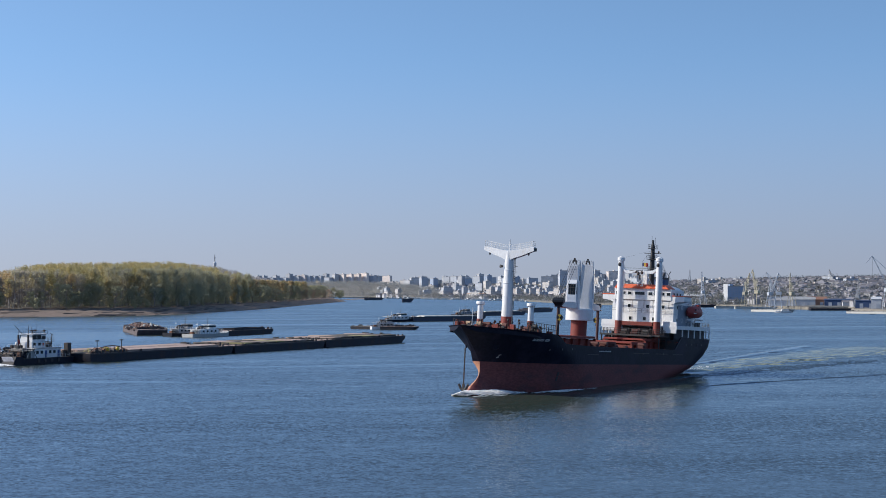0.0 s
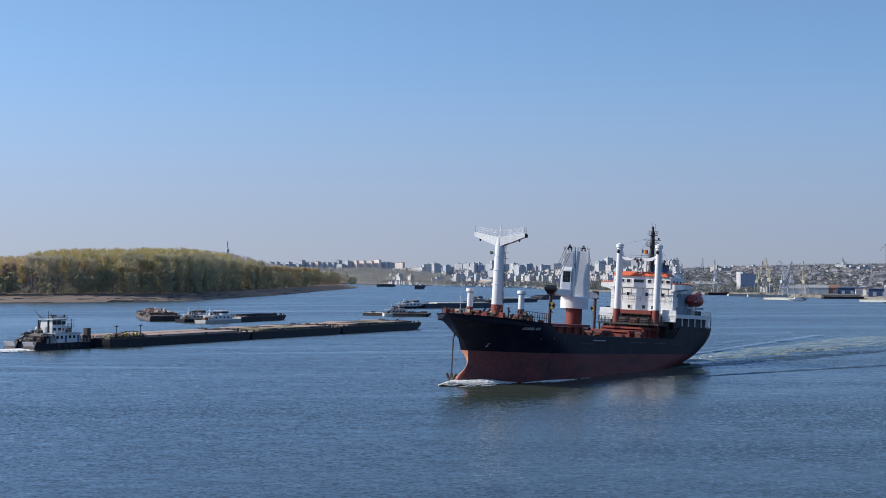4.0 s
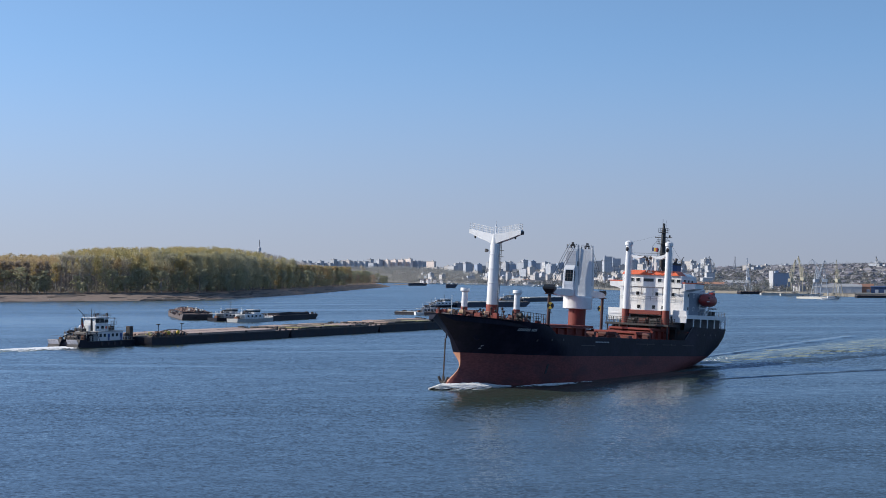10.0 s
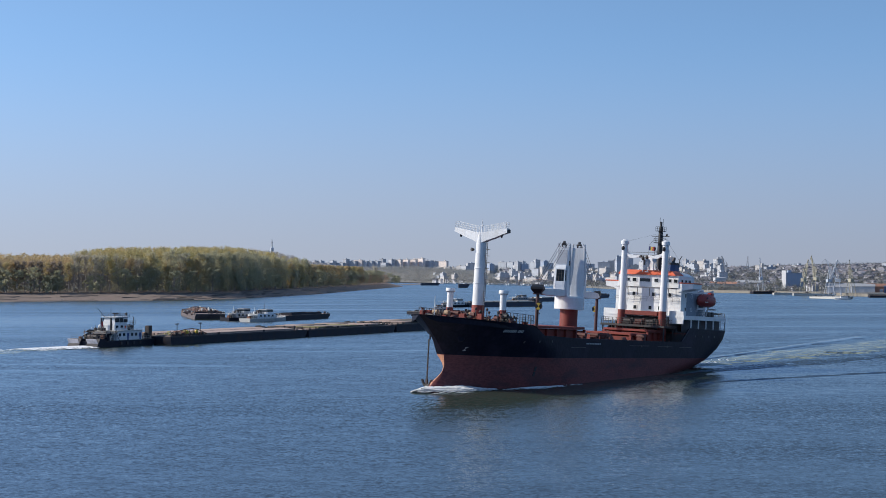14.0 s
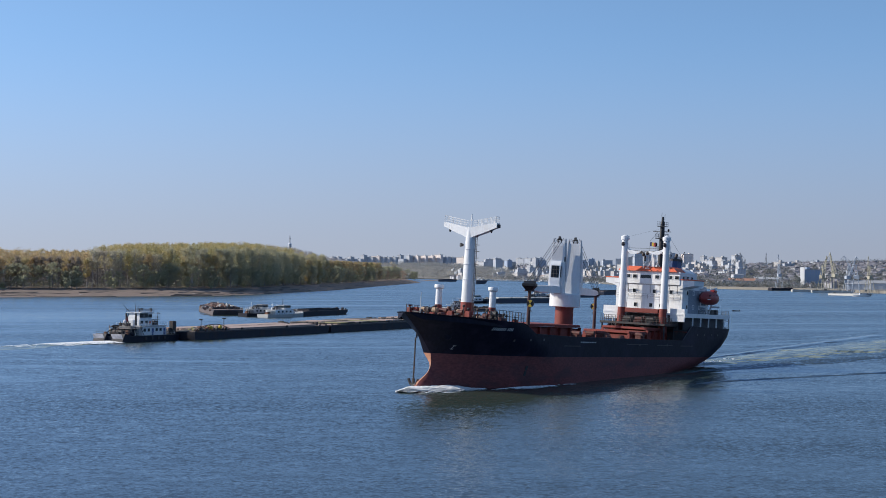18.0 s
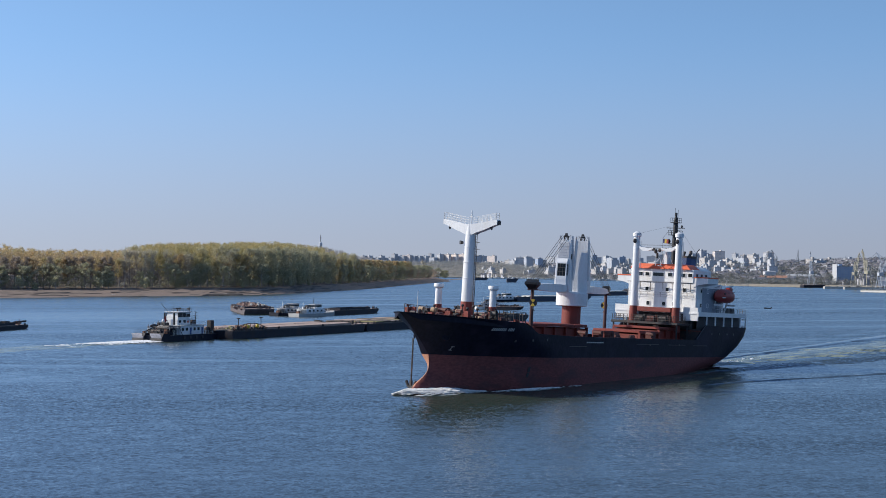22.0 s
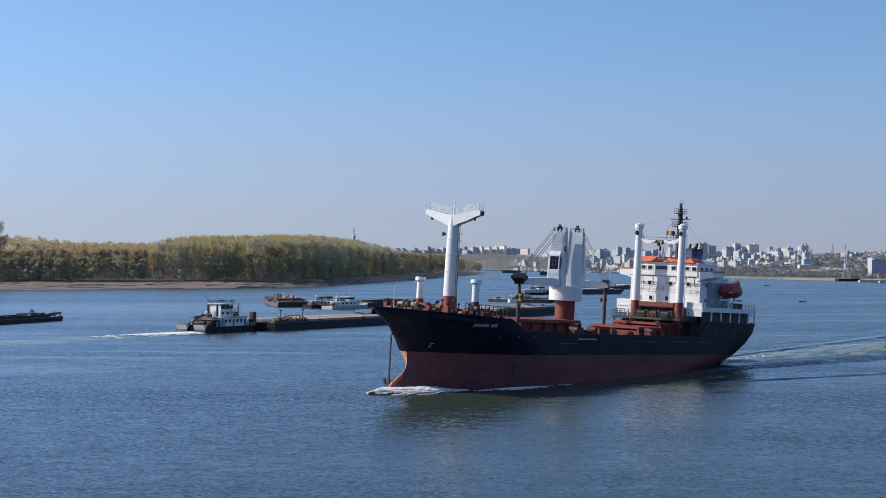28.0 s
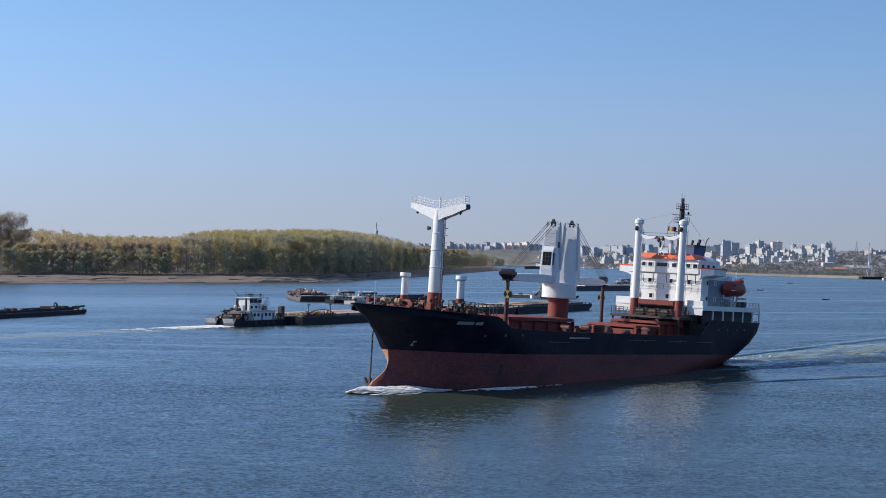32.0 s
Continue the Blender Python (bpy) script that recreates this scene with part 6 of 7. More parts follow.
# ---- the wooded island ----
# the sand's dark stain paints tree shadows as well as wet patches
sand = mat("sand", (0.21, 0.155, 0.125), 0.95, size=9, vary=0.3, stain=(0.11, 0.085, 0.065), amount=0.9, bump=0.3)
far_ground = mat("far_ground", (0.16, 0.155, 0.145), 0.95, size=60, vary=0.25, stain=(0.12, 0.12, 0.11), amount=0.7)
bark = mat("bark", (0.36, 0.33, 0.32), 0.9, size=1.5, each=0.3)


def leaf_mat(name, colours, island=0.24):
    """Foliage: each tree takes its own tint between the colours, each clump a shade of it; a little light passes through."""
    m = bpy.data.materials.new(name)
    m.use_nodes = True
    n, l = m.node_tree.nodes, m.node_tree.links
    b = n["Principled BSDF"]
    b.inputs["Roughness"].default_value = 0.8
    info, geo = n.new("ShaderNodeObjectInfo"), n.new("ShaderNodeNewGeometry")
    tc, big = n.new("ShaderNodeTexCoord"), n.new("ShaderNodeTexNoise")
    big.inputs["Scale"].default_value = 0.045
    l.new(tc.outputs["Object"], big.inputs["Vector"])
    add = n.new("ShaderNodeMath")
    add.operation = "ADD"
    l.new(info.outputs["Random"], add.inputs[0])
    l.new(big.outputs["Fac"], add.inputs[1])
    fr = n.new("ShaderNodeMath")
    fr.operation = "FRACT"
    l.new(add.outputs["Value"], fr.inputs[0])
    ramp = n.new("ShaderNodeValToRGB")
    el = ramp.color_ramp.elements
    while len(el) < len(colours):
        el.new(0.5)
    for i, c in enumerate(colours):
        el[i].position = i / (len(colours) - 1)
        el[i].color = (*c, 1)
    l.new(fr.outputs["Value"], ramp.inputs["Fac"])
    hsv, r = n.new("ShaderNodeHueSaturation"), n.new("ShaderNodeMapRange")
    r.inputs["To Min"].default_value, r.inputs["To Max"].default_value = 1 - island, 1 + island
    l.new(geo.outputs["Random Per Island"], r.inputs["Value"])
    l.new(r.outputs["Result"], hsv.inputs["Value"])
    l.new(ramp.outputs["Color"], hsv.inputs["Color"])
    l.new(hsv.outputs["Color"], b.inputs["Base Color"])
    tr, mix = n.new("ShaderNodeBsdfTranslucent"), n.new("ShaderNodeMixShader")
    l.new(hsv.outputs["Color"], tr.inputs["Color"])
    mix.inputs["Fac"].default_value = 0.5
    l.new(b.outputs["BSDF"], mix.inputs[1])
    l.new(tr.outputs["BSDF"], mix.inputs[2])
    l.new(mix.outputs["Shader"], n["Material Output"].inputs["Surface"])
    return m


# paler than real foliage: the brightness of the haze is put into these colours
poplar_leaf = leaf_mat("poplar_leaf", [(0.54, 0.44, 0.205), (0.44, 0.395, 0.20), (0.57, 0.46, 0.22), (0.50, 0.37, 0.22), (0.38, 0.365, 0.19), (0.54, 0.44, 0.205)], 0.1)
ochre_leaf = leaf_mat("ochre_leaf", [(0.54, 0.42, 0.24), (0.48, 0.42, 0.22), (0.58, 0.43, 0.24), (0.45, 0.37, 0.24)], 0.1)
green_leaf = leaf_mat("green_leaf", [(0.50, 0.48, 0.33), (0.60, 0.54, 0.32), (0.46, 0.45, 0.33), (0.57, 0.51, 0.32)], 0.14)
willow_leaf = leaf_mat("willow_leaf", [(0.43, 0.42, 0.28), (0.55, 0.52, 0.34), (0.39, 0.385, 0.28), (0.55, 0.52, 0.34), (0.43, 0.42, 0.28)], 0.12)
thicket_leaf = leaf_mat("thicket_leaf", [(0.44, 0.43, 0.37), (0.54, 0.51, 0.43), (0.40, 0.40, 0.36)], 0.1)
# bare-twig brown greyed and lifted further, to paint the haze
hazed_leaf = leaf_mat("hazed_leaf", [(0.44, 0.42, 0.425), (0.48, 0.45, 0.45), (0.40, 0.395, 0.405), (0.44, 0.42, 0.425)], 0.12)
rust_leaf = leaf_mat("rust_leaf", [(0.54, 0.41, 0.31), (0.58, 0.45, 0.33), (0.48, 0.38, 0.30)], 0.1)
brown_twig = leaf_mat("brown_twig", [(0.42, 0.34, 0.28), (0.36, 0.31, 0.25), (0.42, 0.34, 0.28)], 0.1)
bare_twig = leaf_mat("bare_twig", [(0.60, 0.54, 0.44), (0.54, 0.51, 0.37), (0.62, 0.54, 0.44)], 0.1)


leaf_rng = np.random.default_rng(5)


def clump(g, c, r, rnd, n, big=1.0, out=None):
    """Leaf sprays round c that face outwards, so that the clump shades as a body."""
    d = leaf_rng.normal(size=(n, 3)) * (1, 1, 0.8)
    d /= np.linalg.norm(d, axis=1)[:, None]
    p = np.array(c) + d * (r * leaf_rng.random(n) ** 0.4)[:, None]
    u = 0.5 * d + leaf_rng.normal(size=(n, 3)) * 0.6 + (0.0 if out is None else np.array(out) * 0.5)
    u /= np.linalg.norm(u, axis=1)[:, None]
    v = np.cross(u, leaf_rng.normal(size=(n, 3)))
    v /= np.linalg.norm(v, axis=1)[:, None]
    k = (leaf_rng.uniform(0.4, 0.9, n) * big)[:, None]
    w = np.cross(u, v) * 0.62 * k
    v = v * k
    o = len(g.v)
    g.v.extend(map(tuple, np.stack([p + v, p + w, p - v, p - w + 0.25 * k * u], 1).reshape(-1, 3).tolist()))
    g.f.extend((o + 4 * i, o + 4 * i + 1, o + 4 * i + 2, o + 4 * i + 3) for i in range(n))


def tree_geo(seed, h, shape, leaves=1.0):
    """Trunk with limbs, and a crown of leaf sprays with an uneven outline and gaps."""
    rnd = random.Random(seed)
    trunk, crown = Geo(), Geo()
    lean = Vector((rnd.uniform(-0.04, 0.04), rnd.uniform(-0.04, 0.04), 1))
    pts = [Vector((0, 0, -0.5))]
    for k in range(1, 6):
        pts.append(Vector((lean.x * h * k / 5 + rnd.uniform(-0.2, 0.2), lean.y * h * k / 5 + rnd.uniform(-0.2, 0.2), h * 0.93 * k / 5)))
    for k in range(5):
        trunk.cyl(pts[k], pts[k + 1], 0.45 * (1 - k / 5.5) * h / 26, 0.45 * (1 - (k + 1) / 5.5) * h / 26, n=6)
    low, wide, n_l = {"poplar": (0.36, 0.18, 34), "tall": (0.42, 0.15, 36), "round": (0.08, 0.40, 42), "grand": (0.4, 0.27, 46), "bush": (0.05, 0.55, 14), "full": (0.10, 0.21, 62)}[shape]
    for i in range(n_l):
        f = low + (1 - low) * (i + rnd.random()) / n_l
        base = pts[min(int(f * 5), 4)].lerp(pts[min(int(f * 5) + 1, 5)], f * 5 - int(f * 5)) if f < 1 else pts[5]
        env = {"poplar": math.sin(math.pi * min(1, (f - low) / (1 - low) * 0.85 + 0.12)) ** 0.7, "tall": math.sin(math.pi * min(1, (f - low) / (1 - low) * 0.8 + 0.15)) ** 0.6, "round": math.sin(math.pi * min(1, (f - low) / (1 - low) * 0.78 + 0.2)) ** 0.6, "grand": math.sin(math.pi * min(1, (f - low) / (1 - low) * 0.72 + 0.2)) ** 0.6, "bush": math.cos(f * 1.3), "full": math.sin(math.pi * min(1, (f - low) / (1 - low) * 0.8 + 0.17)) ** 0.5}[shape]
        a = rnd.random() * 2 * math.pi
        L = wide * h * env * rnd.uniform(0.45, 1.1)
        tip = base + Vector((math.cos(a) * L, math.sin(a) * L, L * rnd.uniform(0.15, 0.9)))
        if shape == "tall":
            tip.z += L * rnd.uniform(0.4, 1.4)
        trunk.cyl(base, tip, (0.17 if shape == "tall" else 0.10) * h / 26, 0.06, n=4)
        r = rnd.uniform(0.8, 1.4) * h * (0.055 if shape != "bush" else 0.13)
        away = (tip - Vector((pts[0].x, pts[0].y, h * (low + 1) * 0.42))).normalized()
        clump(crown, tip, r * 1.15, rnd, int(34 * leaves), 0.62, away)
        clump(crown, base.lerp(tip, 0.55), r * 1.1, rnd, int(18 * leaves), 0.62, away)
    return trunk, crown


def tree_proto(seed, h, shape, leaf, label, leaves=1.0):
    t = thing("poplar_tree" if shape in ("poplar", "tall", "grand", "full") else "willow_tree" if shape == "round" else "shrub", label, "tree", group="trees along the bank")
    a, b = tree_geo(seed, h, shape, leaves)
    part("trunk", a, bark, t)
    part("crown", b, leaf, t, smooth=0)
    return t


protos = [tree_proto(i, h, "tall" if m is bare_twig else "poplar", m, lb, 0.55 if m is bare_twig else 1.0) for i, (h, m, lb) in enumerate(((30, poplar_leaf, "tall poplar turning yellow-green in autumn"), (27, poplar_leaf, "olive-yellow poplar with a bare lower trunk"), (33, poplar_leaf, "tall olive poplar at the wood's edge"), (28, bare_twig, "grey half-bare poplar with pale trunks"), (31, bare_twig, "pale thinly leaved poplar")))]
willows = [tree_proto(20 + i, h, "round", m, lb) for i, (h, m, lb) in enumerate(((19, willow_leaf, "grey-green rounded willow by the beach"), (21.5, willow_leaf, "broad grey-green willow at the treeline"), (14, willow_leaf, "small olive-grey willow near the sand"), (16, rust_leaf, "rust-brown autumn tree at the island's point")))]
short = [tree_proto(12 + i, h, "poplar", m, lb) for i, (h, m, lb) in enumerate(((25.5, ochre_leaf, "young ochre poplar in the lower wood"), (26.5, brown_twig, "young half-bare poplar in the lower wood")))]
bushes = [tree_proto(40 + i, h, "bush", willow_leaf, "low dark green shrub on the bank") for i, h in enumerate((7, 5, 9))]
full_trees = [tree_proto(70 + i, h, "full", m, lb) for i, (h, m, lb) in enumerate(((35, green_leaf, "tall olive-green poplar leafy down to the ground"), (37, green_leaf, "tall yellow-green poplar with a full broad crown"), (33, green_leaf, "dark green leafy poplar at the wood's corner"), (27, ochre_leaf, "ochre leafy tree towards the island's point")))]
big_tree = tree_proto(60, 47, "grand", brown_twig, "very tall thinly leaved poplar standing above the wood", 2.8)

SHORE = [(-1500, 700), (-700, 930), (-318, 1173), (-245, 1228), (-180, 1275), (-140, 1305), (-104, 1349), (-80, 1420), (-62, 1502), (-21, 1723), (29, 2146), (106, 2758)]
TREES = [(-1500, 850), (-700, 1090), (-360, 1300), (-262, 1345), (-200, 1372), (-160, 1400), (-118, 1450), (-95, 1530), (-80, 1680), (-38, 1900), (8, 2300), (80, 2760)]


def along(line, s):
    """The point at share s of a polyline with even shares between its points."""
    k = min(int(s * (len(line) - 1)), len(line) - 2)
    f = s * (len(line) - 1) - k
    return Vector(line[k]).lerp(Vector(line[k + 1]), f)


g = Geo()
rings = []
rnd = random.Random(8)
N = 120
for i in range(N + 1):
    s = i / N
    a, b = along(SHORE, s), along(TREES, s)
    back = Vector((-0.35, 0.94))
    ring = []
    for f, z in ((-0.06, -1.0), (0.0, 0.0), (0.08, 0.55), (0.16, 0.8), (0.34, 2.2), (0.42, 2.5), (0.62, 3.8), (0.8, 4.7), (1.0, 5.6)):
        p = a.lerp(b, f) + (Vector((0, rnd.uniform(-2.5, 2.5))) if 0 < f < 1 else Vector((0, 0)))
        ring.append((p.x, p.y, z + (rnd.uniform(-0.5, 0.4) if 0.1 < f else 0)))
    for d, z in ((40, 6.5), (200, 7), (700, 7)):
        p = b + back * d
        ring.append((p.x, p.y, z))
    rings.append(ring)
g.loft(rings, closed=False, caps=False)
tagged(part("island_ground", g, sand), "sandy brown river beach, darker patches for wet sand and tree shadow", "beach", kind="structure")


rnd = random.Random(21)


def wood_top(x):
    """How tall the wood stands at x along the front: lower towards the far bank and out to the west."""
    return lerp_table([(-1000, 1.05), (-345, 1.02), (-318, 0.9), (-262, 0.85), (-227, 0.88), (-219, 1.05), (-140, 1.15), (-95, 1.2), (-74, 1.14), (-58, 1.0), (-40, 0.9), (-10, 0.76), (20, 0.62)], x)


# front row, picked along the treeline
s = 0.115
while s < 0.98:
    p = along(TREES, s)
    q = along(TREES, min(s + 0.002, 1))
    step = 5.6 if p.x < -125 else 7.6 if p.y < 1600 else 9.0 if p.y < 2300 else 8.0
    s += step / max((q - p).length / 0.002, 1)
    jit = Vector((rnd.uniform(-2, 2), rnd.uniform(-4, 9) if p.x < -125 else rnd.uniform(-12, 10)))
    if p.x < -221:
        pick = short
    elif p.x < -165:
        pick = protos[3:] * 3 + protos[:1]
    elif p.x < -125:
        pick = protos[:3] + full_trees[:2] + [protos[4]]
    elif p.y < 1700:
        pick = full_trees[:3]
    elif p.y < 1900:
        pick = [full_trees[2], full_trees[2], full_trees[3], protos[1]]
    elif p.y < 2450:
        pick = [short[0], full_trees[3], full_trees[3], willows[3]]
    else:
        pick = [willows[1], willows[3], willows[3], protos[3]]
    copy_thing(rnd.choice(pick), pose(p.x + jit.x, p.y + jit.y, 5.4, 0, 0, rnd.random() * 360))
    if p.y < 2450:
        if rnd.random() < (0.85 if p.x < -225 else 0.6):
            copy_thing(rnd.choice(willows[:3]), pose(p.x + rnd.uniform(-4, 4), p.y - rnd.uniform(3, 14), 5.0, 0, 0, rnd.random() * 360))
        if rnd.random() < 0.3:
            copy_thing(rnd.choice(bushes), pose(p.x + rnd.uniform(-4, 4), p.y - rnd.uniform(8, 22), 4.6, 0, 0, rnd.random() * 360))
for x, y in ((-362, 1335), (-376, 1340), (-390, 1345), (-353, 1352), (-368, 1352), (-383, 1330)):
    copy_thing(big_tree, pose(x, y, 5.5, 0, 0, rnd.random() * 360))
for x, y, k in ((76, 2735, 3), (66, 2700, 3), (84, 2765, 0), (92, 2772, 2), (97, 2778, 2), (60, 2640, 3), (70, 2770, 1)):
    copy_thing(willows[k], pose(x, y, 4, 0, 0, rnd.random() * 360))
for pr in protos + short + willows + bushes + full_trees + [big_tree]:
    pr.matrix_basis = pose(-430 - 8 * (protos + short + willows + bushes + full_trees + [big_tree]).index(pr), 1330 + 6 * (protos + short + willows + bushes + full_trees + [big_tree]).index(pr) % 7, 5.5)

# the wood behind: a closed canopy of leaf sprays, joined
for nm, leafm, lab in (("woods", poplar_leaf, "dense yellow-green poplar wood behind the front trees"),):
    for band in range(3):
        g, far, west = Geo(), Geo(), Geo()
        trunks = Geo()
        for i in range(600):
            s = 0.1 + 0.88 * rnd.random()
            p = along(TREES, s)
            d = 10 + band * 55 + rnd.random() * 60
            p = p + Vector((-0.25, 0.96)) * d
            if p.y > 2700 or p.y > 2100 and rnd.random() < 0.2:
                continue
            h = 31 * wood_top(p.x) * rnd.uniform(0.88, 1.06) + band * 1.6
            into = west if p.x < -222 + rnd.uniform(-6, 6) else g if p.y < 1800 + 200 * rnd.random() else far
            for k in range(13):
                f = 1 - (k / 13) ** 1.4 * 0.55
                spread = 3.4 * math.sin(math.pi * min(0.5, (1.06 - f) * 2.2)) ** 0.7
                a = rnd.random() * 6.283
                off = Vector((math.cos(a) * spread, math.sin(a) * spread, 0)) * rnd.uniform(0.6, 1.0)
                clump(into, Vector((p.x, p.y, 6.6 + h * f)) + off, 1.9, rnd, 19, 0.72, (off.x * 0.25, off.y * 0.25, 0.5))
            if band == 0:
                trunks.cyl((p.x, p.y, 5.5), (p.x, p.y, 6 + h * 0.8), 0.3, 0.12, n=4)
        tagged(part("woods", g, leafm, smooth=0), lab, "wood", kind="stuff")
        tagged(part("ochre_woods", west, ochre_leaf, smooth=0), "dense ochre-brown wood on the lower part of the island", "wood", kind="stuff")
        tagged(part("bare_woods", far, hazed_leaf, smooth=0), "brown half-bare wood towards the island's point", "wood", kind="stuff")
        if band == 0:
            tagged(part("tree_trunks", trunks, bark), "pale straight trunks standing deep in the wood", "wood", kind="stuff")
# dark undergrowth that closes the wood's foot
g = Geo()
for i in range(3400):
    s = 0.1 + 0.86 * rnd.random()
    p = along(TREES, s) + Vector((-0.25, 0.96)) * rnd.uniform(-4, 45)
    clump(g, Vector((p.x + rnd.gauss(0, 2), p.y, 5.6 + rnd.uniform(0, 9) * rnd.random())), 2.4, rnd, 14, 0.6)
deep = Geo()
for i in range(6500):
    p = along(TREES, 0.12 + 0.8 * rnd.random()) + Vector((-0.25, 0.96)) * rnd.uniform(40, 190)
    clump(deep, Vector((p.x, p.y, 6 + rnd.uniform(0, 17))), 4, rnd, 11, 2.0)
tagged(part("inner_thicket", deep, hazed_leaf, smooth=0), "grey-brown twigs and trunks deep inside the wood", "wood", kind="stuff")
tagged(part("undergrowth", g, thicket_leaf, smooth=0), "dense dark undergrowth at the foot of the wood", "undergrowth", kind="stuff")
# low silt ridges, coloured dark to paint the beach's shadow lines
shadow_mud = mat("shadow_mud", (0.092, 0.072, 0.060), 0.9, size=5, vary=0.3, stain=(0.10, 0.08, 0.065), amount=0.6)
g = Geo()
for i in range(95):
    s = rnd.uniform(0.12, 0.9)
    f = rnd.choice((0.05, 0.1, 0.2, 0.38, 0.5, 0.62, 0.75, 0.9)) + rnd.uniform(-0.03, 0.03)
    p, q = along(SHORE, s).lerp(along(TREES, s), f), along(SHORE, s + 0.01).lerp(along(TREES, s + 0.01), f + rnd.uniform(-0.04, 0.06))
    d = (q - p).normalized()
    L = rnd.uniform(16, 70)
    z = lerp_table([(0, 0), (0.08, 0.55), (0.16, 0.8), (0.34, 2.2), (0.42, 2.5), (0.62, 3.8), (0.8, 4.7), (1.0, 5.6)], f)
    rings = []
    for k in range(9):
        t_ = k / 8
        c = p + d * L * (t_ - 0.5) + Vector((-d.y, d.x)) * 2 * math.sin(t_ * 5 + i)
        w = max(0.1, 3.2 * math.sin(math.pi * t_)) * rnd.uniform(0.7, 1.3)
        rings.append([(c.x + d.y * w, c.y - d.x * w, z - 0.5), (c.x + d.y * w * 0.4, c.y - d.x * w * 0.4, z + 0.16), (c.x - d.y * w * 0.3, c.y + d.x * w * 0.3, z + 0.2), (c.x - d.y * w, c.y + d.x * w, z - 0.3)])
    g.loft(rings, closed=False, caps=False)
tagged(part("silt_banks", g, shadow_mud, smooth=60), "low silt ridges coloured dark for the shadow lines on the beach", "beach", kind="stuff")
# a low sand bar beyond the island's point
rings = []
for i in range(25):
    f = i / 24
    c = Vector((108, 3120)).lerp(Vector((218, 3720)), f) + Vector((6 * math.sin(f * 7), 0))
    w_ = 3 + 16 * math.sin(math.pi * f) ** 0.6 * (1 + 0.3 * math.sin(f * 19))
    rings.append([(c.x - w_, c.y, -0.4), (c.x - w_ * 0.5, c.y, 0.7), (c.x + w_ * 0.4, c.y, 0.8), (c.x + w_, c.y, -0.4)])
tagged(part("sand_bar", Geo().loft(rings, closed=False, caps=False), sand), "low sand bar lying off the island's point", "beach", kind="structure")
# driftwood and shrubs on the beach
for i in range(14):
    s = rnd.uniform(0.2, 0.8)
    p = along(SHORE, s).lerp(along(TREES, s), rnd.uniform(0.05, 0.5))
    a = rnd.random() * 6.3
    g = Geo().cyl((0, 0, 0.2), (4 * math.cos(a), 4 * math.sin(a), 0.5), 0.3, 0.12, n=5).cyl((1, 0.4, 0.3), (2, 1.2, 1.6), 0.14, 0.05, n=4)
    ob = part("driftwood", g, bark)
    ob.matrix_basis = pose(p.x, p.y, 1.2)
    tagged(ob, "grey driftwood log stranded on the sand", "log", "driftwood on the beach")


# ---- the town on the far bank ----
def facade(name, colour, each=0.12):
    return mat(name, colour, 0.85, size=6, vary=0.08, stain=tuple(c * 0.75 for c in colour), amount=0.5, each=each)


# haze is painted into white, grey and blue: whites dimmed, darks paled
hazed_white = facade("hazed_white", (0.50, 0.515, 0.55))
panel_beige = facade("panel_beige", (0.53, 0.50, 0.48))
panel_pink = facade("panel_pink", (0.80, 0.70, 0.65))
hazed_grey = facade("hazed_grey", (0.42, 0.455, 0.52))
hazed_blue = facade("hazed_blue", (0.32, 0.395, 0.52))
roof_tile = facade("roof_tile", (0.32, 0.17, 0.12), 0.25)
roof_grey = facade("roof_grey", (0.33, 0.34, 0.36))
shed_blue = facade("shed_blue", (0.045, 0.08, 0.17))
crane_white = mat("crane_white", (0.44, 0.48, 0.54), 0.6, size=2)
crane_yellow = mat("crane_yellow", (0.38, 0.36, 0.28), 0.6, size=2, stain=RUST, amount=0.4)
crane_grey = mat("crane_grey", (0.30, 0.32, 0.35), 0.6, size=2, stain=RUST, amount=0.3)
quay_stone = mat("quay_stone", (0.24, 0.22, 0.19), 0.9, size=6, stain=(0.2, 0.18, 0.15), amount=0.6)
slope_leaf = leaf_mat("slope_leaf", [(0.20, 0.20, 0.19), (0.17, 0.185, 0.18), (0.25, 0.225, 0.20), (0.16, 0.18, 0.18), (0.20, 0.20, 0.19)])

# panes paled almost to the walls' tone to paint the haze
hazed_pane = glass_mat("hazed_pane", (0.38, 0.41, 0.475))

BANK = [(-1500, 4250), (-300, 4250), (60, 4200), (278, 3958), (330, 3650), (372, 3420), (398, 2900), (398, 2300), (405, 2160), (440, 1990), (498, 1840), (505, 1745), (530, 1620), (568, 1610), (552, 1500), (524, 1478), (521, 1384), (600, 1200), (1100, 900)]
INLAND = [(0, -1.5), (0.5, 2.6), (120, 5), (250, 20), (400, 30), (560, 33), (900, 36), (1600, 38), (3200, 38)]


def inland_of(i):
    p = Vector(BANK[i])
    return Vector((0.25, 0.97)) if p.y > 3500 else Vector((0.86, 0.51)) if p.y > 1700 else Vector((0.93, 0.37))


def bank_point(s, d):
    """A place d metres inland from share s of the town's bank, and its height."""
    k = min(int(s * (len(BANK) - 1)), len(BANK) - 2)
    f = s * (len(BANK) - 1) - k
    p = Vector(BANK[k]).lerp(Vector(BANK[k + 1]), f) + inland_of(k).lerp(inland_of(k + 1), f) * d
    return p.x, p.y, lerp_table(INLAND, d)


g = Geo()
rings = []
M_ = 90
for i in range(M_ + 1):
    rings.append([bank_point(i / M_, d) for d, _ in INLAND])
g.loft(rings, closed=False, caps=False)
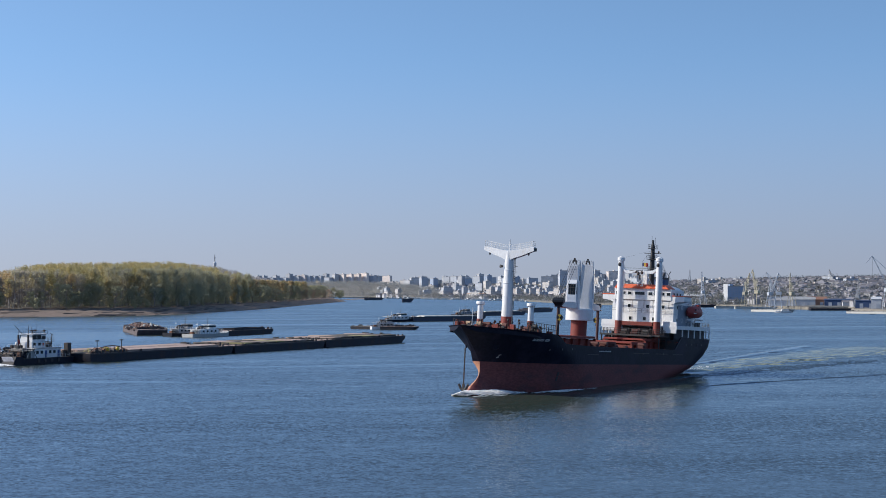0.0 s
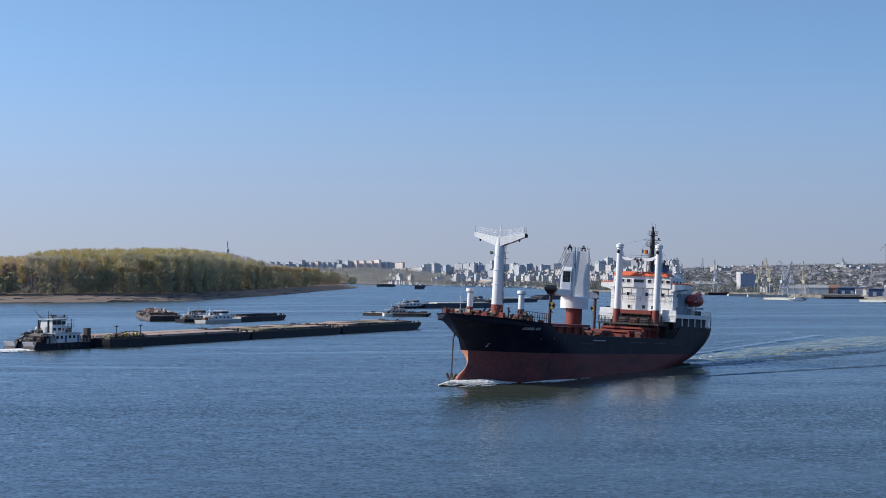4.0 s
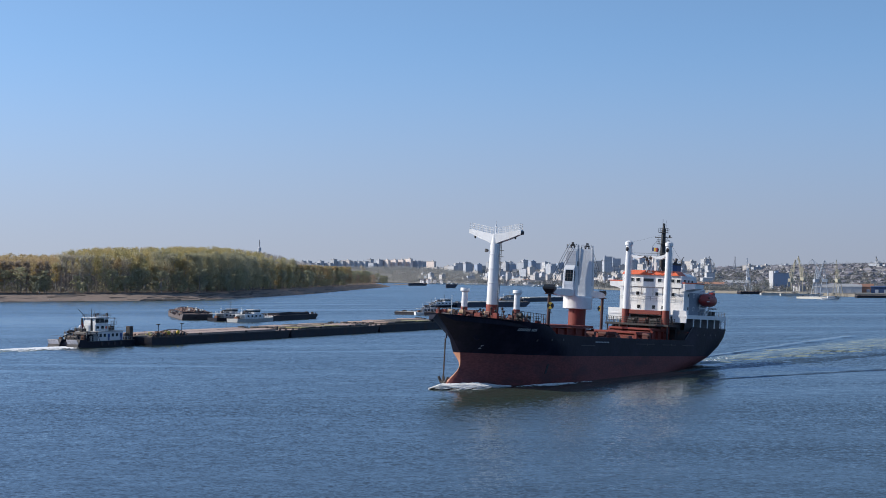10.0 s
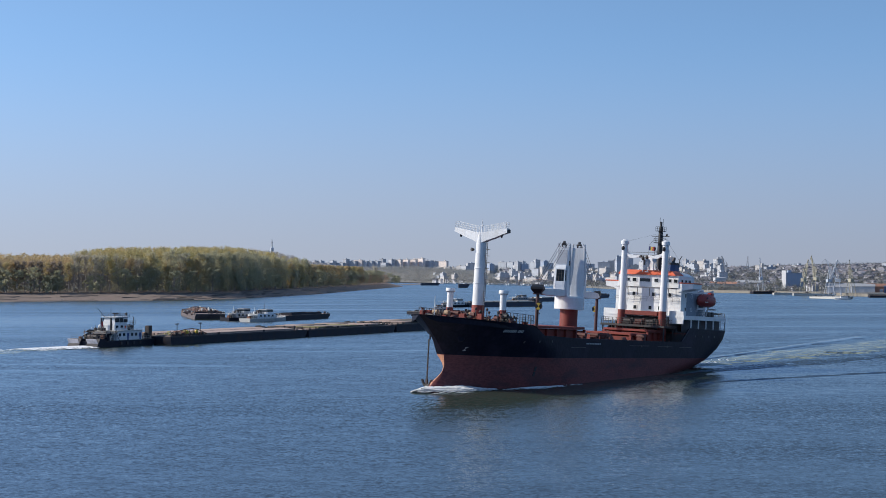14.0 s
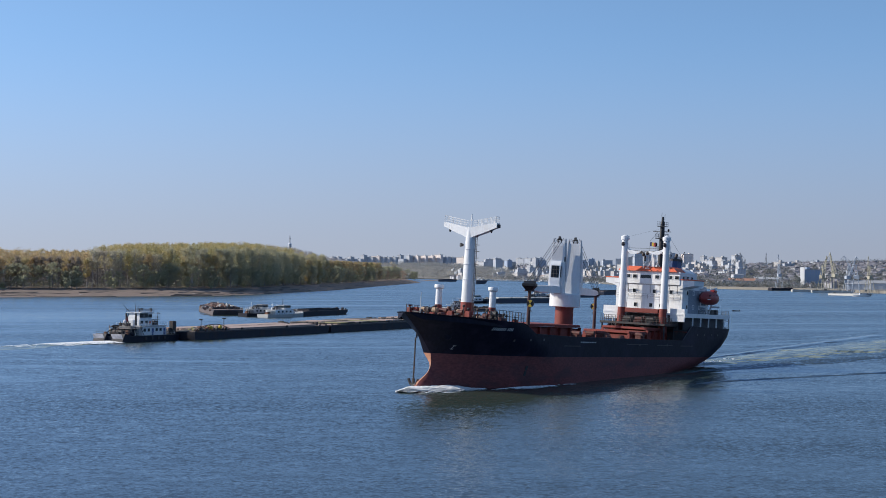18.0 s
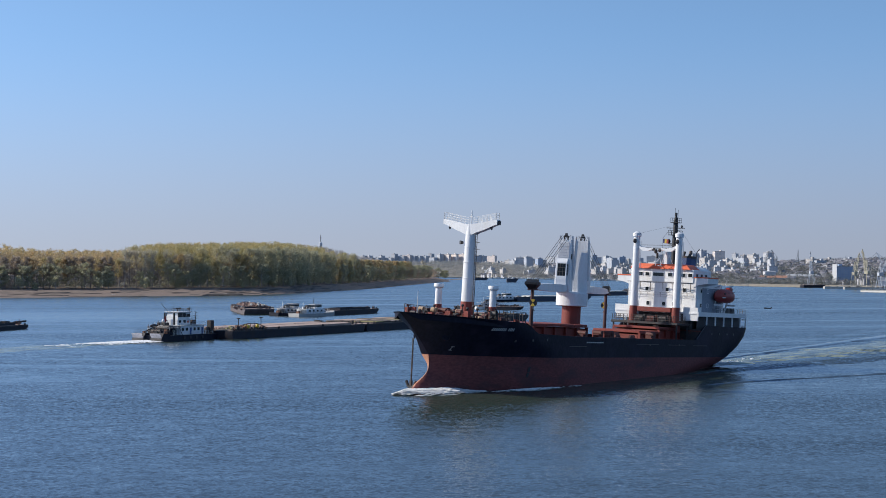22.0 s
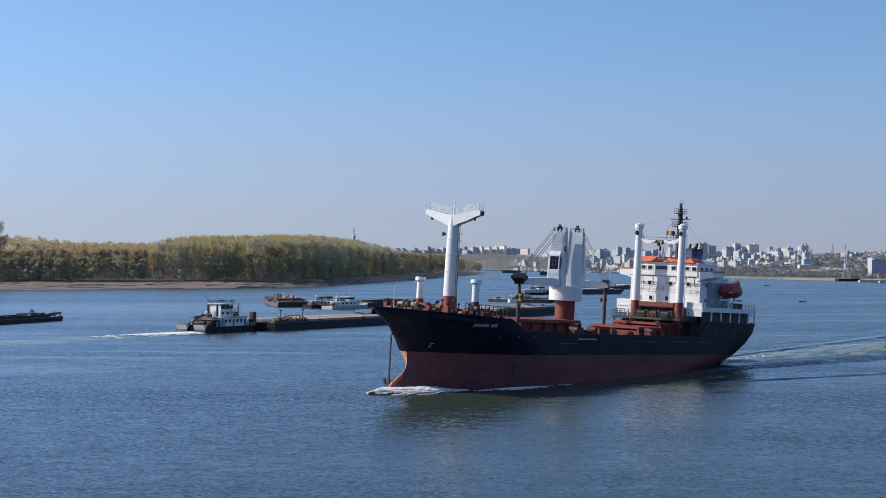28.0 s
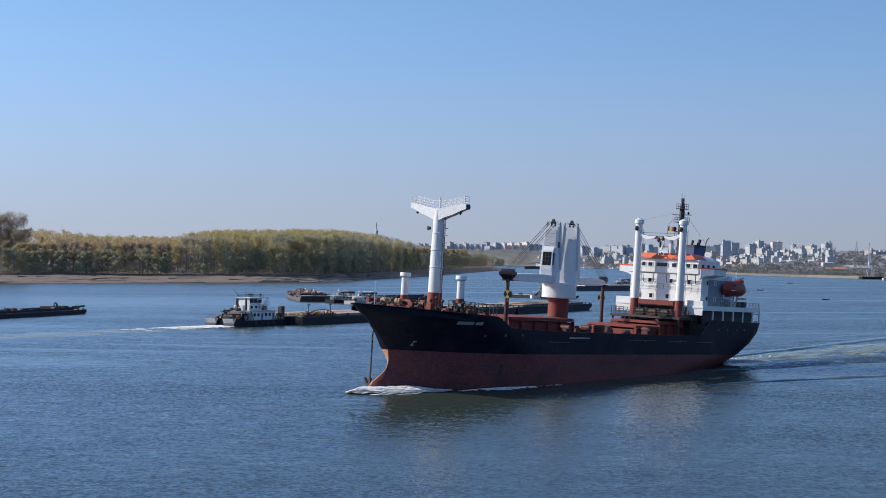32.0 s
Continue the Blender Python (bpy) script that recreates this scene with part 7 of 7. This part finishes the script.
tagged(part("town_ground", g, far_ground), "brown-green rising ground under the far town", "ground", kind="structure")


def ray_place(az, dist):
    return dist * math.sin(radians(az)), dist * math.cos(radians(az))


FAR_BANK = [(-3.0, 4300), (-1.5, 4270), (0, 4220), (3, 3850), (4, 3560), (5, 3300), (6, 3180)]
HILL = [(12, 1), (60, 9), (130, 21), (220, 31), (420, 34)]


def hill_point(az, d):
    """A place on the wooded hillside over the river's bend."""
    x, y = ray_place(az, lerp_table(FAR_BANK, az) + d)
    return x, y, lerp_table(HILL, d) * lerp_table([(-3, 1), (2.6, 1), (4.2, 0.75), (6, 0.2)], az)


hill_side = Geo().loft([[hill_point(-3 + 9 * i / 60, d) for d, _ in HILL] for i in range(61)], closed=False, caps=False)
tagged(part("hillside_ground", hill_side, far_ground), "steep grey-brown hillside over the river bend", "ground", kind="structure")


def land_height(x, y):
    """The town ground's height at a place, found by searching the bank."""
    best, h = 1e9, 3.0
    for i in range(0, 91):
        s = i / 90
        k = min(int(s * (len(BANK) - 1)), len(BANK) - 2)
        f = s * (len(BANK) - 1) - k
        p = Vector(BANK[k]).lerp(Vector(BANK[k + 1]), f)
        v = inland_of(k).lerp(inland_of(k + 1), f)
        r = Vector((x, y)) - p
        d = r.dot(v)
        off = abs(r.x * v.y - r.y * v.x)
        if off < best and d > -5:
            best, h = off, lerp_table(INLAND, max(d, 0))
    return h


def block(name, label, w, d, floors, wall, roof=roof_grey, strip=True, category="building"):
    """A flat-roofed block: walls, a window band for each storey and bay, parapet and roof huts."""
    t = thing(name, label, category, group="town buildings")
    h = floors * 2.9
    part("wall", Geo().box(-w / 2, w / 2, -d / 2, d / 2, -8, h), wall, t)
    g = Geo()
    if strip:
        nb = max(2, round(w / 3.6))
        for f in range(floors):
            z = f * 2.9 + 1.0
            for b in range(nb):
                x = -w / 2 + (b + 0.5) * w / nb
                g.box(x - 0.75, x + 0.75, -d / 2 - 0.06, -d / 2 + 0.02, z, z + 1.35)
            ns = max(1, round(d / 4.5))
            for b in range(ns):
                y = -d / 2 + (b + 0.5) * d / ns
                for sx in (-1, 1):
                    g.box(min(sx * w / 2, sx * (w / 2 + 0.06)), max(sx * w / 2, sx * (w / 2 + 0.06)), y - 0.9, y + 0.9, z, z + 1.35)
        part("glazing", g, hazed_pane, t)["kind"] = "stuff"
    part("roof", Geo().box(-w / 2 - 0.2, w / 2 + 0.2, -d / 2 - 0.2, d / 2 + 0.2, h, h + 0.8), roof, t)
    rnd = random.Random(int(w * 7 + floors))
    for i in range(max(1, int(w / 18))):
        x = rnd.uniform(-w / 2 + 3, w / 2 - 3)
        part("roof_hut", Geo().box(x - 2, x + 2, -2, 2, h + 0.8, h + 3.2), wall, t)
    return t


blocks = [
    block("apartment_block", "long white prefabricated apartment block", 28, 13, 9, hazed_white),
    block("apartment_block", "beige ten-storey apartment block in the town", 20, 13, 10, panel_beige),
    block("apartment_block", "grey-blue apartment tower in the town", 18, 16, 13, hazed_grey),
    block("apartment_block", "low white apartment block in the town", 22, 12, 5, hazed_white),
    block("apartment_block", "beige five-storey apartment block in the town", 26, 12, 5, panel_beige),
    block("office_block", "blue-glazed office block in the town", 17, 13, 9, hazed_blue),
    block("apartment_block", "narrow white apartment tower in the town", 14, 14, 11, hazed_white),
    block("apartment_block", "grey eight-storey slab block in the town", 24, 12, 8, hazed_grey),
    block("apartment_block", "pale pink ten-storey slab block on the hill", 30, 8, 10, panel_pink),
    block("house_block", "small white house block in the town", 18, 11, 3, hazed_white, roof_tile),
    block("apartment_block", "slim pale apartment tower in the town", 12, 10, 8, hazed_white),
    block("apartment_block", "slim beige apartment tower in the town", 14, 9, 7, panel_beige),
    block("apartment_block", "short grey apartment block in the town", 16, 10, 6, hazed_grey),
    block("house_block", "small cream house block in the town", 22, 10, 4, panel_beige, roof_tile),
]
rnd = random.Random(77)


def set_block(k, az, dist, sink=0.0, turn=None):
    x, y = ray_place(az, dist)
    z = land_height(x, y) - sink
    return copy_thing(blocks[k], pose(x, y, z, 0, 0, (rnd.uniform(-85, -50) if rnd.random() < 0.55 else rnd.uniform(0, 22)) if turn is None else turn))


# the slab row above the far bend
for i in range(16):
    set_block(rnd.choice((0, 8, 8, 6)), -1.7 + i * 0.21 + rnd.uniform(-0.04, 0.04), 4700, 6 if i < 9 else 1, turn=rnd.uniform(-52, -38))
for az, k in ((1.55, 7), (1.8, 6), (2.02, 8), (2.28, 8), (2.54, 8), (2.8, 8), (3.1, 7)):
    set_block(k, az, 4450, -7, turn=-55)
for az, k, ds in ((4.0, 12, 4000), (4.35, 0, 4300), (4.6, 0, 4350), (5.05, 7, 4400), (5.35, 4, 4100), (5.7, 0, 4350), (6.2, 6, 4000), (6.42, 5, 4000), (6.85, 6, 4200), (7.25, 7, 4380), (7.6, 0, 4400), (8.1, 5, 4000)):
    set_block(k, az, ds, 7)
az = 4.5
while az < 21.5:
    base = lerp_table([(3, 3750), (5, 3350), (8, 2900), (11, 2350), (13, 2050), (15, 1900), (17, 1800), (21, 1600)], az)
    for row, (dmin, dmax) in enumerate(((260, 480), (520, 800), (850, 1250))):
        if rnd.random() < (0.72 if az < 8 else 0.85 if az < 13.5 else 0.16):
            k = rnd.choice((0, 1, 3, 4, 5, 6, 3, 4, 7, 2, 9, 10) if az < 8 else (3, 9, 9, 13, 10, 11, 12, 13, 9, 3, 10, 12) if az < 13.5 and row < 2 else (1, 2, 6, 7, 12, 11, 10, 5, 12, 10, 11, 4) if az < 13.5 else (3, 9, 13, 11, 12))
            set_block(k, az + rnd.uniform(-0.15, 0.15), base + rnd.uniform(dmin, dmax) + (250 if az > 13.5 else 0), 8 if row == 0 else 3 if az < 8 else 8 if az < 13.5 else 11)
    az += 0.2 if az < 8 else 0.15 if az < 13.5 else 0.3
for az, k, ds in ((3.3, 6, 4450), (3.42, 4, 4420), (3.6, 8, 4500), (3.78, 11, 4300), (3.95, 4, 4420), (4.15, 11, 4350)):
    set_block(k, az, ds, 4, turn=-48)
for i in range(90):
    az = rnd.uniform(3.3, 10.5)
    base = lerp_table([(3, 3750), (5, 3350), (8, 2900), (11, 2350)], az)
    set_block(rnd.choice((3, 4, 9, 9, 10, 11, 12, 13)), az, base + rnd.uniform(70, 300), 3)
for i, b in enumerate(blocks):
    x, y = ray_place(9.2 + 0.28 * i, 3700)
    b.matrix_basis = pose(x, y, land_height(x, y), 0, 0, -15 + 6 * i)

# small houses and trees over the slope
walls, roofs = Geo(), Geo()
for i in range(2900):
    a = rnd.uniform(3.2, 21.8) if i < 900 else rnd.uniform(3.2, 13) if i > 2000 else rnd.uniform(12.5, 22.5)
    base = lerp_table([(3, 3750), (5, 3350), (8, 2900), (11, 2350), (13, 2050), (15, 1900), (17, 1800), (21, 1550)], a)
    x, y = ray_place(a, base + (rnd.uniform(60, 900) if i < 900 else rnd.uniform(250, 1150) if i < 2000 else rnd.uniform(30, 450)))
    z = land_height(x, y)
    m = pose(x, y, z, 0, 0, rnd.random() * 180)
    w, d, h = rnd.uniform(6, 11), rnd.uniform(5, 7), rnd.uniform(3.5, 6.5)
    walls.box(-w / 2, w / 2, -d / 2, d / 2, -4, h, m=m)
    roofs.loft([[(-w / 2 - 0.4, -d / 2 - 0.4, h), (-w / 2 - 0.4, 0, h + 1.9), (-w / 2 - 0.4, d / 2 + 0.4, h)], [(w / 2 + 0.4, -d / 2 - 0.4, h), (w / 2 + 0.4, 0, h + 1.9), (w / 2 + 0.4, d / 2 + 0.4, h)]], m=m)
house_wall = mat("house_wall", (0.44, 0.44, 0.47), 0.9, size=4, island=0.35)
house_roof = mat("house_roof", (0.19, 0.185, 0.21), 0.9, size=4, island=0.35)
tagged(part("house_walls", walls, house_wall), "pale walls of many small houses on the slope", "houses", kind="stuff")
tagged(part("house_roofs", roofs, house_roof), "grey roofs of many small houses", "houses", kind="stuff")
g, hill = Geo(), Geo()
for i in range(5700):                       # wooded slope under the slab row, and scrub along the waterline
    if i < 1100 or i > 4200:
        x, y, z = hill_point(rnd.uniform(-1.8, 5.4), rnd.uniform(14, 400))
    elif i > 1700:
        a = rnd.uniform(7.5, 22.5)
        x, y = ray_place(a, lerp_table([(3, 3750), (5, 3350), (8, 2900), (11, 2350), (13, 2050), (15, 1900), (17, 1800), (21, 1600)], a) + rnd.uniform(130, 1150))
        z = land_height(x, y)
    else:
        x, y, z = bank_point(rnd.uniform(3.2, 10.0) / 18, rnd.uniform(2, 45))
    r = rnd.uniform(3, 7) if i < 1100 or i > 4200 else rnd.uniform(2, 4) if i < 1701 else rnd.uniform(2.5, 5)
    for k in range(6):
        clump(hill if i < 1100 or i % 2 or i > 4200 else g, Vector((x + rnd.gauss(0, r * 0.6), y + rnd.gauss(0, r * 0.6), z + r * rnd.uniform(0.2, 1.5))), r * 0.6, rnd, 5)
for i in range(6200):
    a = rnd.uniform(-1.0, 21.9) if i < 3000 else rnd.uniform(3.0, 13) if i > 4600 else rnd.uniform(12.3, 22.5)
    base = lerp_table([(-1, 4270), (0, 4220), (3, 3850), (4, 3560), (5, 3300), (8, 2850), (11, 2310), (13, 2010), (15, 1880), (17, 1790), (21, 1560)], a)
    dd = 20 + 1100 * rnd.random() ** (1.4 if i < 3000 else 0.6 if i < 4600 else 2.0)
    if 14.8 < a < 21.9 and dd < 130:
        continue
    x, y = ray_place(a, base + dd)
    z = land_height(x, y)
    r = rnd.uniform(3, 6.5)
    if math.hypot(x, y) > 4850:
        continue
    for k in range(5):
        clump(g, Vector((x + rnd.gauss(0, r * 0.5), y + rnd.gauss(0, r * 0.5), z + r * rnd.uniform(0.3, 1.4))), r * 0.6, rnd, 5)
for i in range(1600):
    x, y, z = bank_point(rnd.uniform(3.0, 10.2) / 18, rnd.uniform(1, 75))
    clump(g, Vector((x, y, z + rnd.uniform(0.3, 4))), 2.2, rnd, 7, 1.3)
for i in range(420):                        # tall park trees along the town's waterfront
    x, y, z = bank_point(rnd.uniform(4.5, 10.2) / 18, rnd.uniform(25, 230))
    tall = rnd.uniform(6, 13)
    for k in range(7):
        clump(g, Vector((x + rnd.gauss(0, 2.4), y + rnd.gauss(0, 2.4), z + tall * rnd.uniform(0.35, 1.0))), 2.4, rnd, 7, 1.3)
# the hillside's haze is put into this grey leaf colour
hazed_hillside_leaf = leaf_mat("hazed_hillside_leaf", [(0.33, 0.345, 0.34), (0.38, 0.375, 0.36), (0.30, 0.315, 0.32), (0.36, 0.345, 0.33)], 0.1)
tagged(part("hillside_trees", hill, hazed_hillside_leaf, smooth=0), "far hillside trees in a grey that carries the haze", "wood", kind="stuff")
tagged(part("slope_trees", g, slope_leaf, smooth=0), "brown and olive autumn trees between the houses", "wood", kind="stuff")

# television tower behind the wood
tx, ty = ray_place(-2.38, 4300)
tv = thing("television_tower", "slender grey concrete television tower", "tower", pose(tx, ty, 30))
part("shaft", Geo().tower(0, 0, [(0, 3.6), (48, 2.3), (50, 4.4), (58, 4.6), (60, 2.0), (62, 1.5)], 12), hazed_white, tv)
part("aerial", Geo().tower(0, 0, [(61, 1.4), (70, 1.2), (70.2, 1.8), (74, 1.7), (74.2, 1.0), (80, 0.8)], 8), crane_grey, tv)


def quay_crane(name, label, x, y, z, height, reach, turn, colour, kind="luffing"):
    c = thing(name, label, "crane", pose(x, y, z, 0, 0, turn), group="quay cranes")
    g = Geo()
    for sx in (-1, 1):
        for sy in (-1, 1):
            g.cyl((sx * 4, sy * 4, -2), (sx * 2.2, sy * 2.2, height * 0.33), 0.38, 0.3, n=6)
    part("portal", g, colour, c)
    part("machine_house", Geo().box(-3.5, 2, -1.9, 1.9, height * 0.33, height * 0.33 + 3.6, c=0.2), colour, c)
    g = Geo()
    for sx, sy in ((-1.6, -1.4), (-1.6, 1.4), (1.4, -1.4), (1.4, 1.4)):
        g.line([(sx, sy, height * 0.33 + 4), (sx * 0.35, sy * 0.35, height * 0.72)], 0.28, 4)
    for k in range(4):
        z0 = height * (0.45 + 0.07 * k)
        g.line([(-1.2, -1.1, z0), (1.1, 1.0, z0 + 2)], 0.16, 4)
    part("tower_frame", g, colour, c)
    g = Geo()
    tip, foot = Vector((reach, 0, height)), Vector((1.5, 0, height * 0.36))
    n = 9
    for s in (-1, 1):
        a, b = foot + Vector((0, s * 1.5, 0)), tip + Vector((0, s * 0.3, 0))
        g.cyl(a, b, 0.30, 0.2, n=4)
        a2, b2 = foot + Vector((-0.9, s * 1.2, 1.9)), tip + Vector((-0.3, s * 0.3, 0.5))
        g.cyl(a2, b2, 0.24, 0.16, n=4)
        for i in range(n):
            g.cyl(a.lerp(b, i / n), a2.lerp(b2, (i + 1) / n), 0.12, n=4)
    if kind == "luffing":
        g.line([tip, tip + Vector((reach * 0.35, 0, -height * 0.12))], 0.3, 4)
        g.line([(0, 0, height * 0.72), tip], 0.18, 4)
    part("jib", g, colour, c)
    part("wire", Geo().line([tip + Vector((0.2, 0, 0)), tip + Vector((0.2, 0, -height * 0.4))], 0.1, 4), wire, c)
    return c


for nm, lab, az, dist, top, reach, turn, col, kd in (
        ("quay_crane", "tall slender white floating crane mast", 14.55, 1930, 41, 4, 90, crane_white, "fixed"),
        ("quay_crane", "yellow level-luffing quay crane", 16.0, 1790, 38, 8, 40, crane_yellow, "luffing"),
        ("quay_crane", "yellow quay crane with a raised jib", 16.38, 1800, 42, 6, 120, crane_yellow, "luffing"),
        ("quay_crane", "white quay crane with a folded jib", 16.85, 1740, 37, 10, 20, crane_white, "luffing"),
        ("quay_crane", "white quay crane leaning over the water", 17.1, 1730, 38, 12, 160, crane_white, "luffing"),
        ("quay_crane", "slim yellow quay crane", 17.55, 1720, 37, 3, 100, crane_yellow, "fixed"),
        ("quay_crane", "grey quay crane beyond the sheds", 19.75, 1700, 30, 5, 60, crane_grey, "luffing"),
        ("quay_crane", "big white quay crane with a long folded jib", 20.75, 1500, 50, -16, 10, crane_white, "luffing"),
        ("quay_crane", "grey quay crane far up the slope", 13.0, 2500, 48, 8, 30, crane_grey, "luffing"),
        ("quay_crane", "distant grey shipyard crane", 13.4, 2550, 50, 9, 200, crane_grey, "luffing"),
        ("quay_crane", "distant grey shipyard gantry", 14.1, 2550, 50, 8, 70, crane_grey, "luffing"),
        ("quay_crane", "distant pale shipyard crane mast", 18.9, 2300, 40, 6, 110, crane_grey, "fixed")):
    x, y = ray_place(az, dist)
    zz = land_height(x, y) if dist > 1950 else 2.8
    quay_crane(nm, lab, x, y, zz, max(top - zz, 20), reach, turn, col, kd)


def shed(label, az, dist, w, d, h, wall, roof, turn=0.0, rise=3.0):
    x, y = ray_place(az, dist)
    t = thing("warehouse", label, "warehouse", pose(x, y, 2.7, 0, 0, turn), group="quay sheds")
    part("wall", Geo().box(-w / 2, w / 2, -d / 2, d / 2, -3, h), wall, t)
    part("roof", Geo().loft([[(-w / 2 - 0.5, -d / 2 - 0.5, h), (-w / 2 - 0.5, 0, h + rise), (-w / 2 - 0.5, d / 2 + 0.5, h)], [(w / 2 + 0.5, -d / 2 - 0.5, h), (w / 2 + 0.5, 0, h + rise), (w / 2 + 0.5, d / 2 + 0.5, h)]]), roof, t)
    for k in range(max(1, int(w / 9))):
        xx = -w / 2 + 4 + k * 9
        part("door", Geo().box(xx, xx + 3.4, -d / 2 - 0.15, -d / 2, -0.2, min(h - 1, 4.2)), hazed_grey, t)
    return t


shed("grey-roofed warehouse along the quay", 17.3, 1800, 34, 22, 6, hazed_white, roof_grey, -16, 4)
shed("white quay warehouse with a pale roof", 17.95, 1790, 24, 18, 7, hazed_white, roof_grey, -16)
shed("dark blue shed behind the quay", 19.1, 1760, 28, 16, 7, shed_blue, shed_blue, -18, 1)
shed("brick-red quay store with tiled roof", 18.4, 1790, 20, 14, 7, roof_tile, roof_tile, -18)
shed("blue container stack by the quay", 20.05, 1640, 22, 12, 7, shed_blue, shed_blue, -20, 0.3)
shed("pale round-ended silo store", 20.35, 1560, 9, 9, 9, hazed_white, hazed_white, -20, 2)
shed("low white shed along the yard", 14.2, 2150, 40, 16, 9, hazed_white, roof_grey, -20)
shed("low grey workshop by the water", 13.3, 2130, 34, 14, 7, hazed_grey, roof_tile, -20)
shed("white storage tank house in the yard", 13.15, 2200, 14, 14, 15, hazed_white, hazed_white, 0, 0.5)
# a white tower: blue walls paint its shaded side, the gable its lit end
wb = block("office_tower", "tall white office tower near the quay, walls painted in blue shade", 21, 12, 7, hazed_blue)
x, y = ray_place(15.62, 1960)
wb.matrix_basis = pose(x, y, 3.2, 0, 0, 8)
part("gable", Geo().box(-10.9, -10.55, -6.2, 6.2, -8, 23.5), hazed_white, wb, "white end gable left as the sunlit face")
# quay wall and pontoons, small craft
g = Geo()
for i in range(9, 18):
    a, b = Vector(BANK[i]), Vector(BANK[i + 1])
    d = (b - a)
    nrm = Vector((d.y, -d.x)).normalized() * 1.2
    g.loft([[(a.x, a.y, -1), (a.x - nrm.x, a.y - nrm.y, -1), (a.x - nrm.x, a.y - nrm.y, 2.9), (a.x, a.y, 2.9)], [(b.x, b.y, -1), (b.x - nrm.x, b.y - nrm.y, -1), (b.x - nrm.x, b.y - nrm.y, 2.9), (b.x, b.y, 2.9)]])
tagged(part("quay_wall", g, quay_stone), "pale concrete quay wall", "quay", kind="structure")
for az, d, L, hd, h, dk in ((16.9, 1540, 52, -70, 2.0, pale_deck), (14.6, 1900, 26, 10, 3.0, None), (15.6, 1800, 40, -5, 2.4, pale_deck), (16.35, 1745, 44, -8, 2.4, pale_deck), (20.4, 1440, 60, -60, 2.0, pale_deck), (19.0, 1640, 50, -6, 2.2, None)):
    x, y = ray_place(az, d)
    barge("quay_pontoon", "pale flat pontoon lying along the quay" if dk else "dark hulk lying along the quay", L, 10, h, "bare", moored_at(x - L / 2 * math.cos(radians(hd)), y - L / 2 * math.sin(radians(hd)), hd), seed=int(az * 10), deck=dk, group="quay pontoons", side=pale_deck if dk else None)


def small_boat(label, x, y, L, heading, m=tug_white):
    t = thing("motor_boat", label, "boat", moored_at(x, y, heading), group="small craft off the town")
    rings = []
    hh = 1.2 if L > 7 else 0.32
    for f, k in ((0, 0.8), (0.3, 1), (0.7, 0.85), (1, 0.08)):
        w = L * 0.16 * k
        rings.append([(L * f, -w * 0.7, -0.3), (L * f, w * 0.7, -0.3), (L * f, w, hh + 0.4 * f), (L * f, -w, hh + 0.4 * f)])
    part("hull", Geo().loft(rings), m, t)
    if L < 7:
        part("outboard_motor", Geo().box(-0.5, 0.1, -0.2, 0.2, 0.2, 0.9, c=0.05), dark_steel, t)
        return t
    part("cabin", Geo().box(L * 0.2, L * 0.62, -L * 0.11, L * 0.11, 1.2, 3.2, c=0.15), tug_white, t)
    part("window", Geo().box(L * 0.24, L * 0.6, -L * 0.115, L * 0.115, 2.2, 2.8), pane_dark, t)
    return t


for az in np.arange(3.6, 10.4, 0.13):
    base = lerp_table([(3, 3700), (5, 3350), (8, 2860), (11, 2310)], az)
    x, y = ray_place(az + rnd.uniform(-0.06, 0.06), base - rnd.uniform(25, 90))
    small_boat("small white passenger boat moored off the town", x, y, rnd.uniform(9, 22), rnd.uniform(-20, 20))
x, y = ray_place(17.55, 1480)
small_boat("white launch beside the crane pontoon", x, y, 14, 170)
for az, d, L in ((18.6, 1640, 5), (20.3, 1400, 4), (21.0, 950, 4), (13.2, 900, 3.5), (11.0, 1150, 4), (12.0, 1500, 5)):
    x, y = ray_place(az, d)
    small_boat("tiny open fishing boat on the river", x, y, L, 170, tug_hull)


# ---- what moves ----
def ship_pose(t, level=False):
    h = radians(-127.519)
    d, side = 2.558 * t + 0.004 * t * t, 0.149 * t
    x = 40.232 + d * math.cos(h) - side * math.sin(h)
    y = 333.106 + d * math.sin(h) + side * math.cos(h)
    m = Matrix.Translation((x, y, 0 if level else 0.6)) @ Matrix.Rotation(h + radians(-0.115 * (t - 13)), 4, "Z")
    return m if level else m @ Matrix.Rotation(radians(-2.392), 4, "Y") @ Matrix.Rotation(radians(-1.867), 4, "X")


def motions():
    times = [i * 2.0 for i in range(17)]
    walk(ship, [(t, ship_pose(t)) for t in times])
    for ob in (bow_wave, side_foam, ship_wake, wake_lane, stern_wave, wake_foam, quarter_wave, wake_slick):
        walk(ob, [(t, ship_pose(t, True)) for t in times])
    for ob, x, y in convoy + [(tug_wash, -4.5, 11.4), (tug_lane, -4.5, 11.4)]:
        walk(ob, [(t, convoy_pose(t, x, y)) for t in (0.0, 8.0, 16.0, 24.0, 32.0)])


motions()
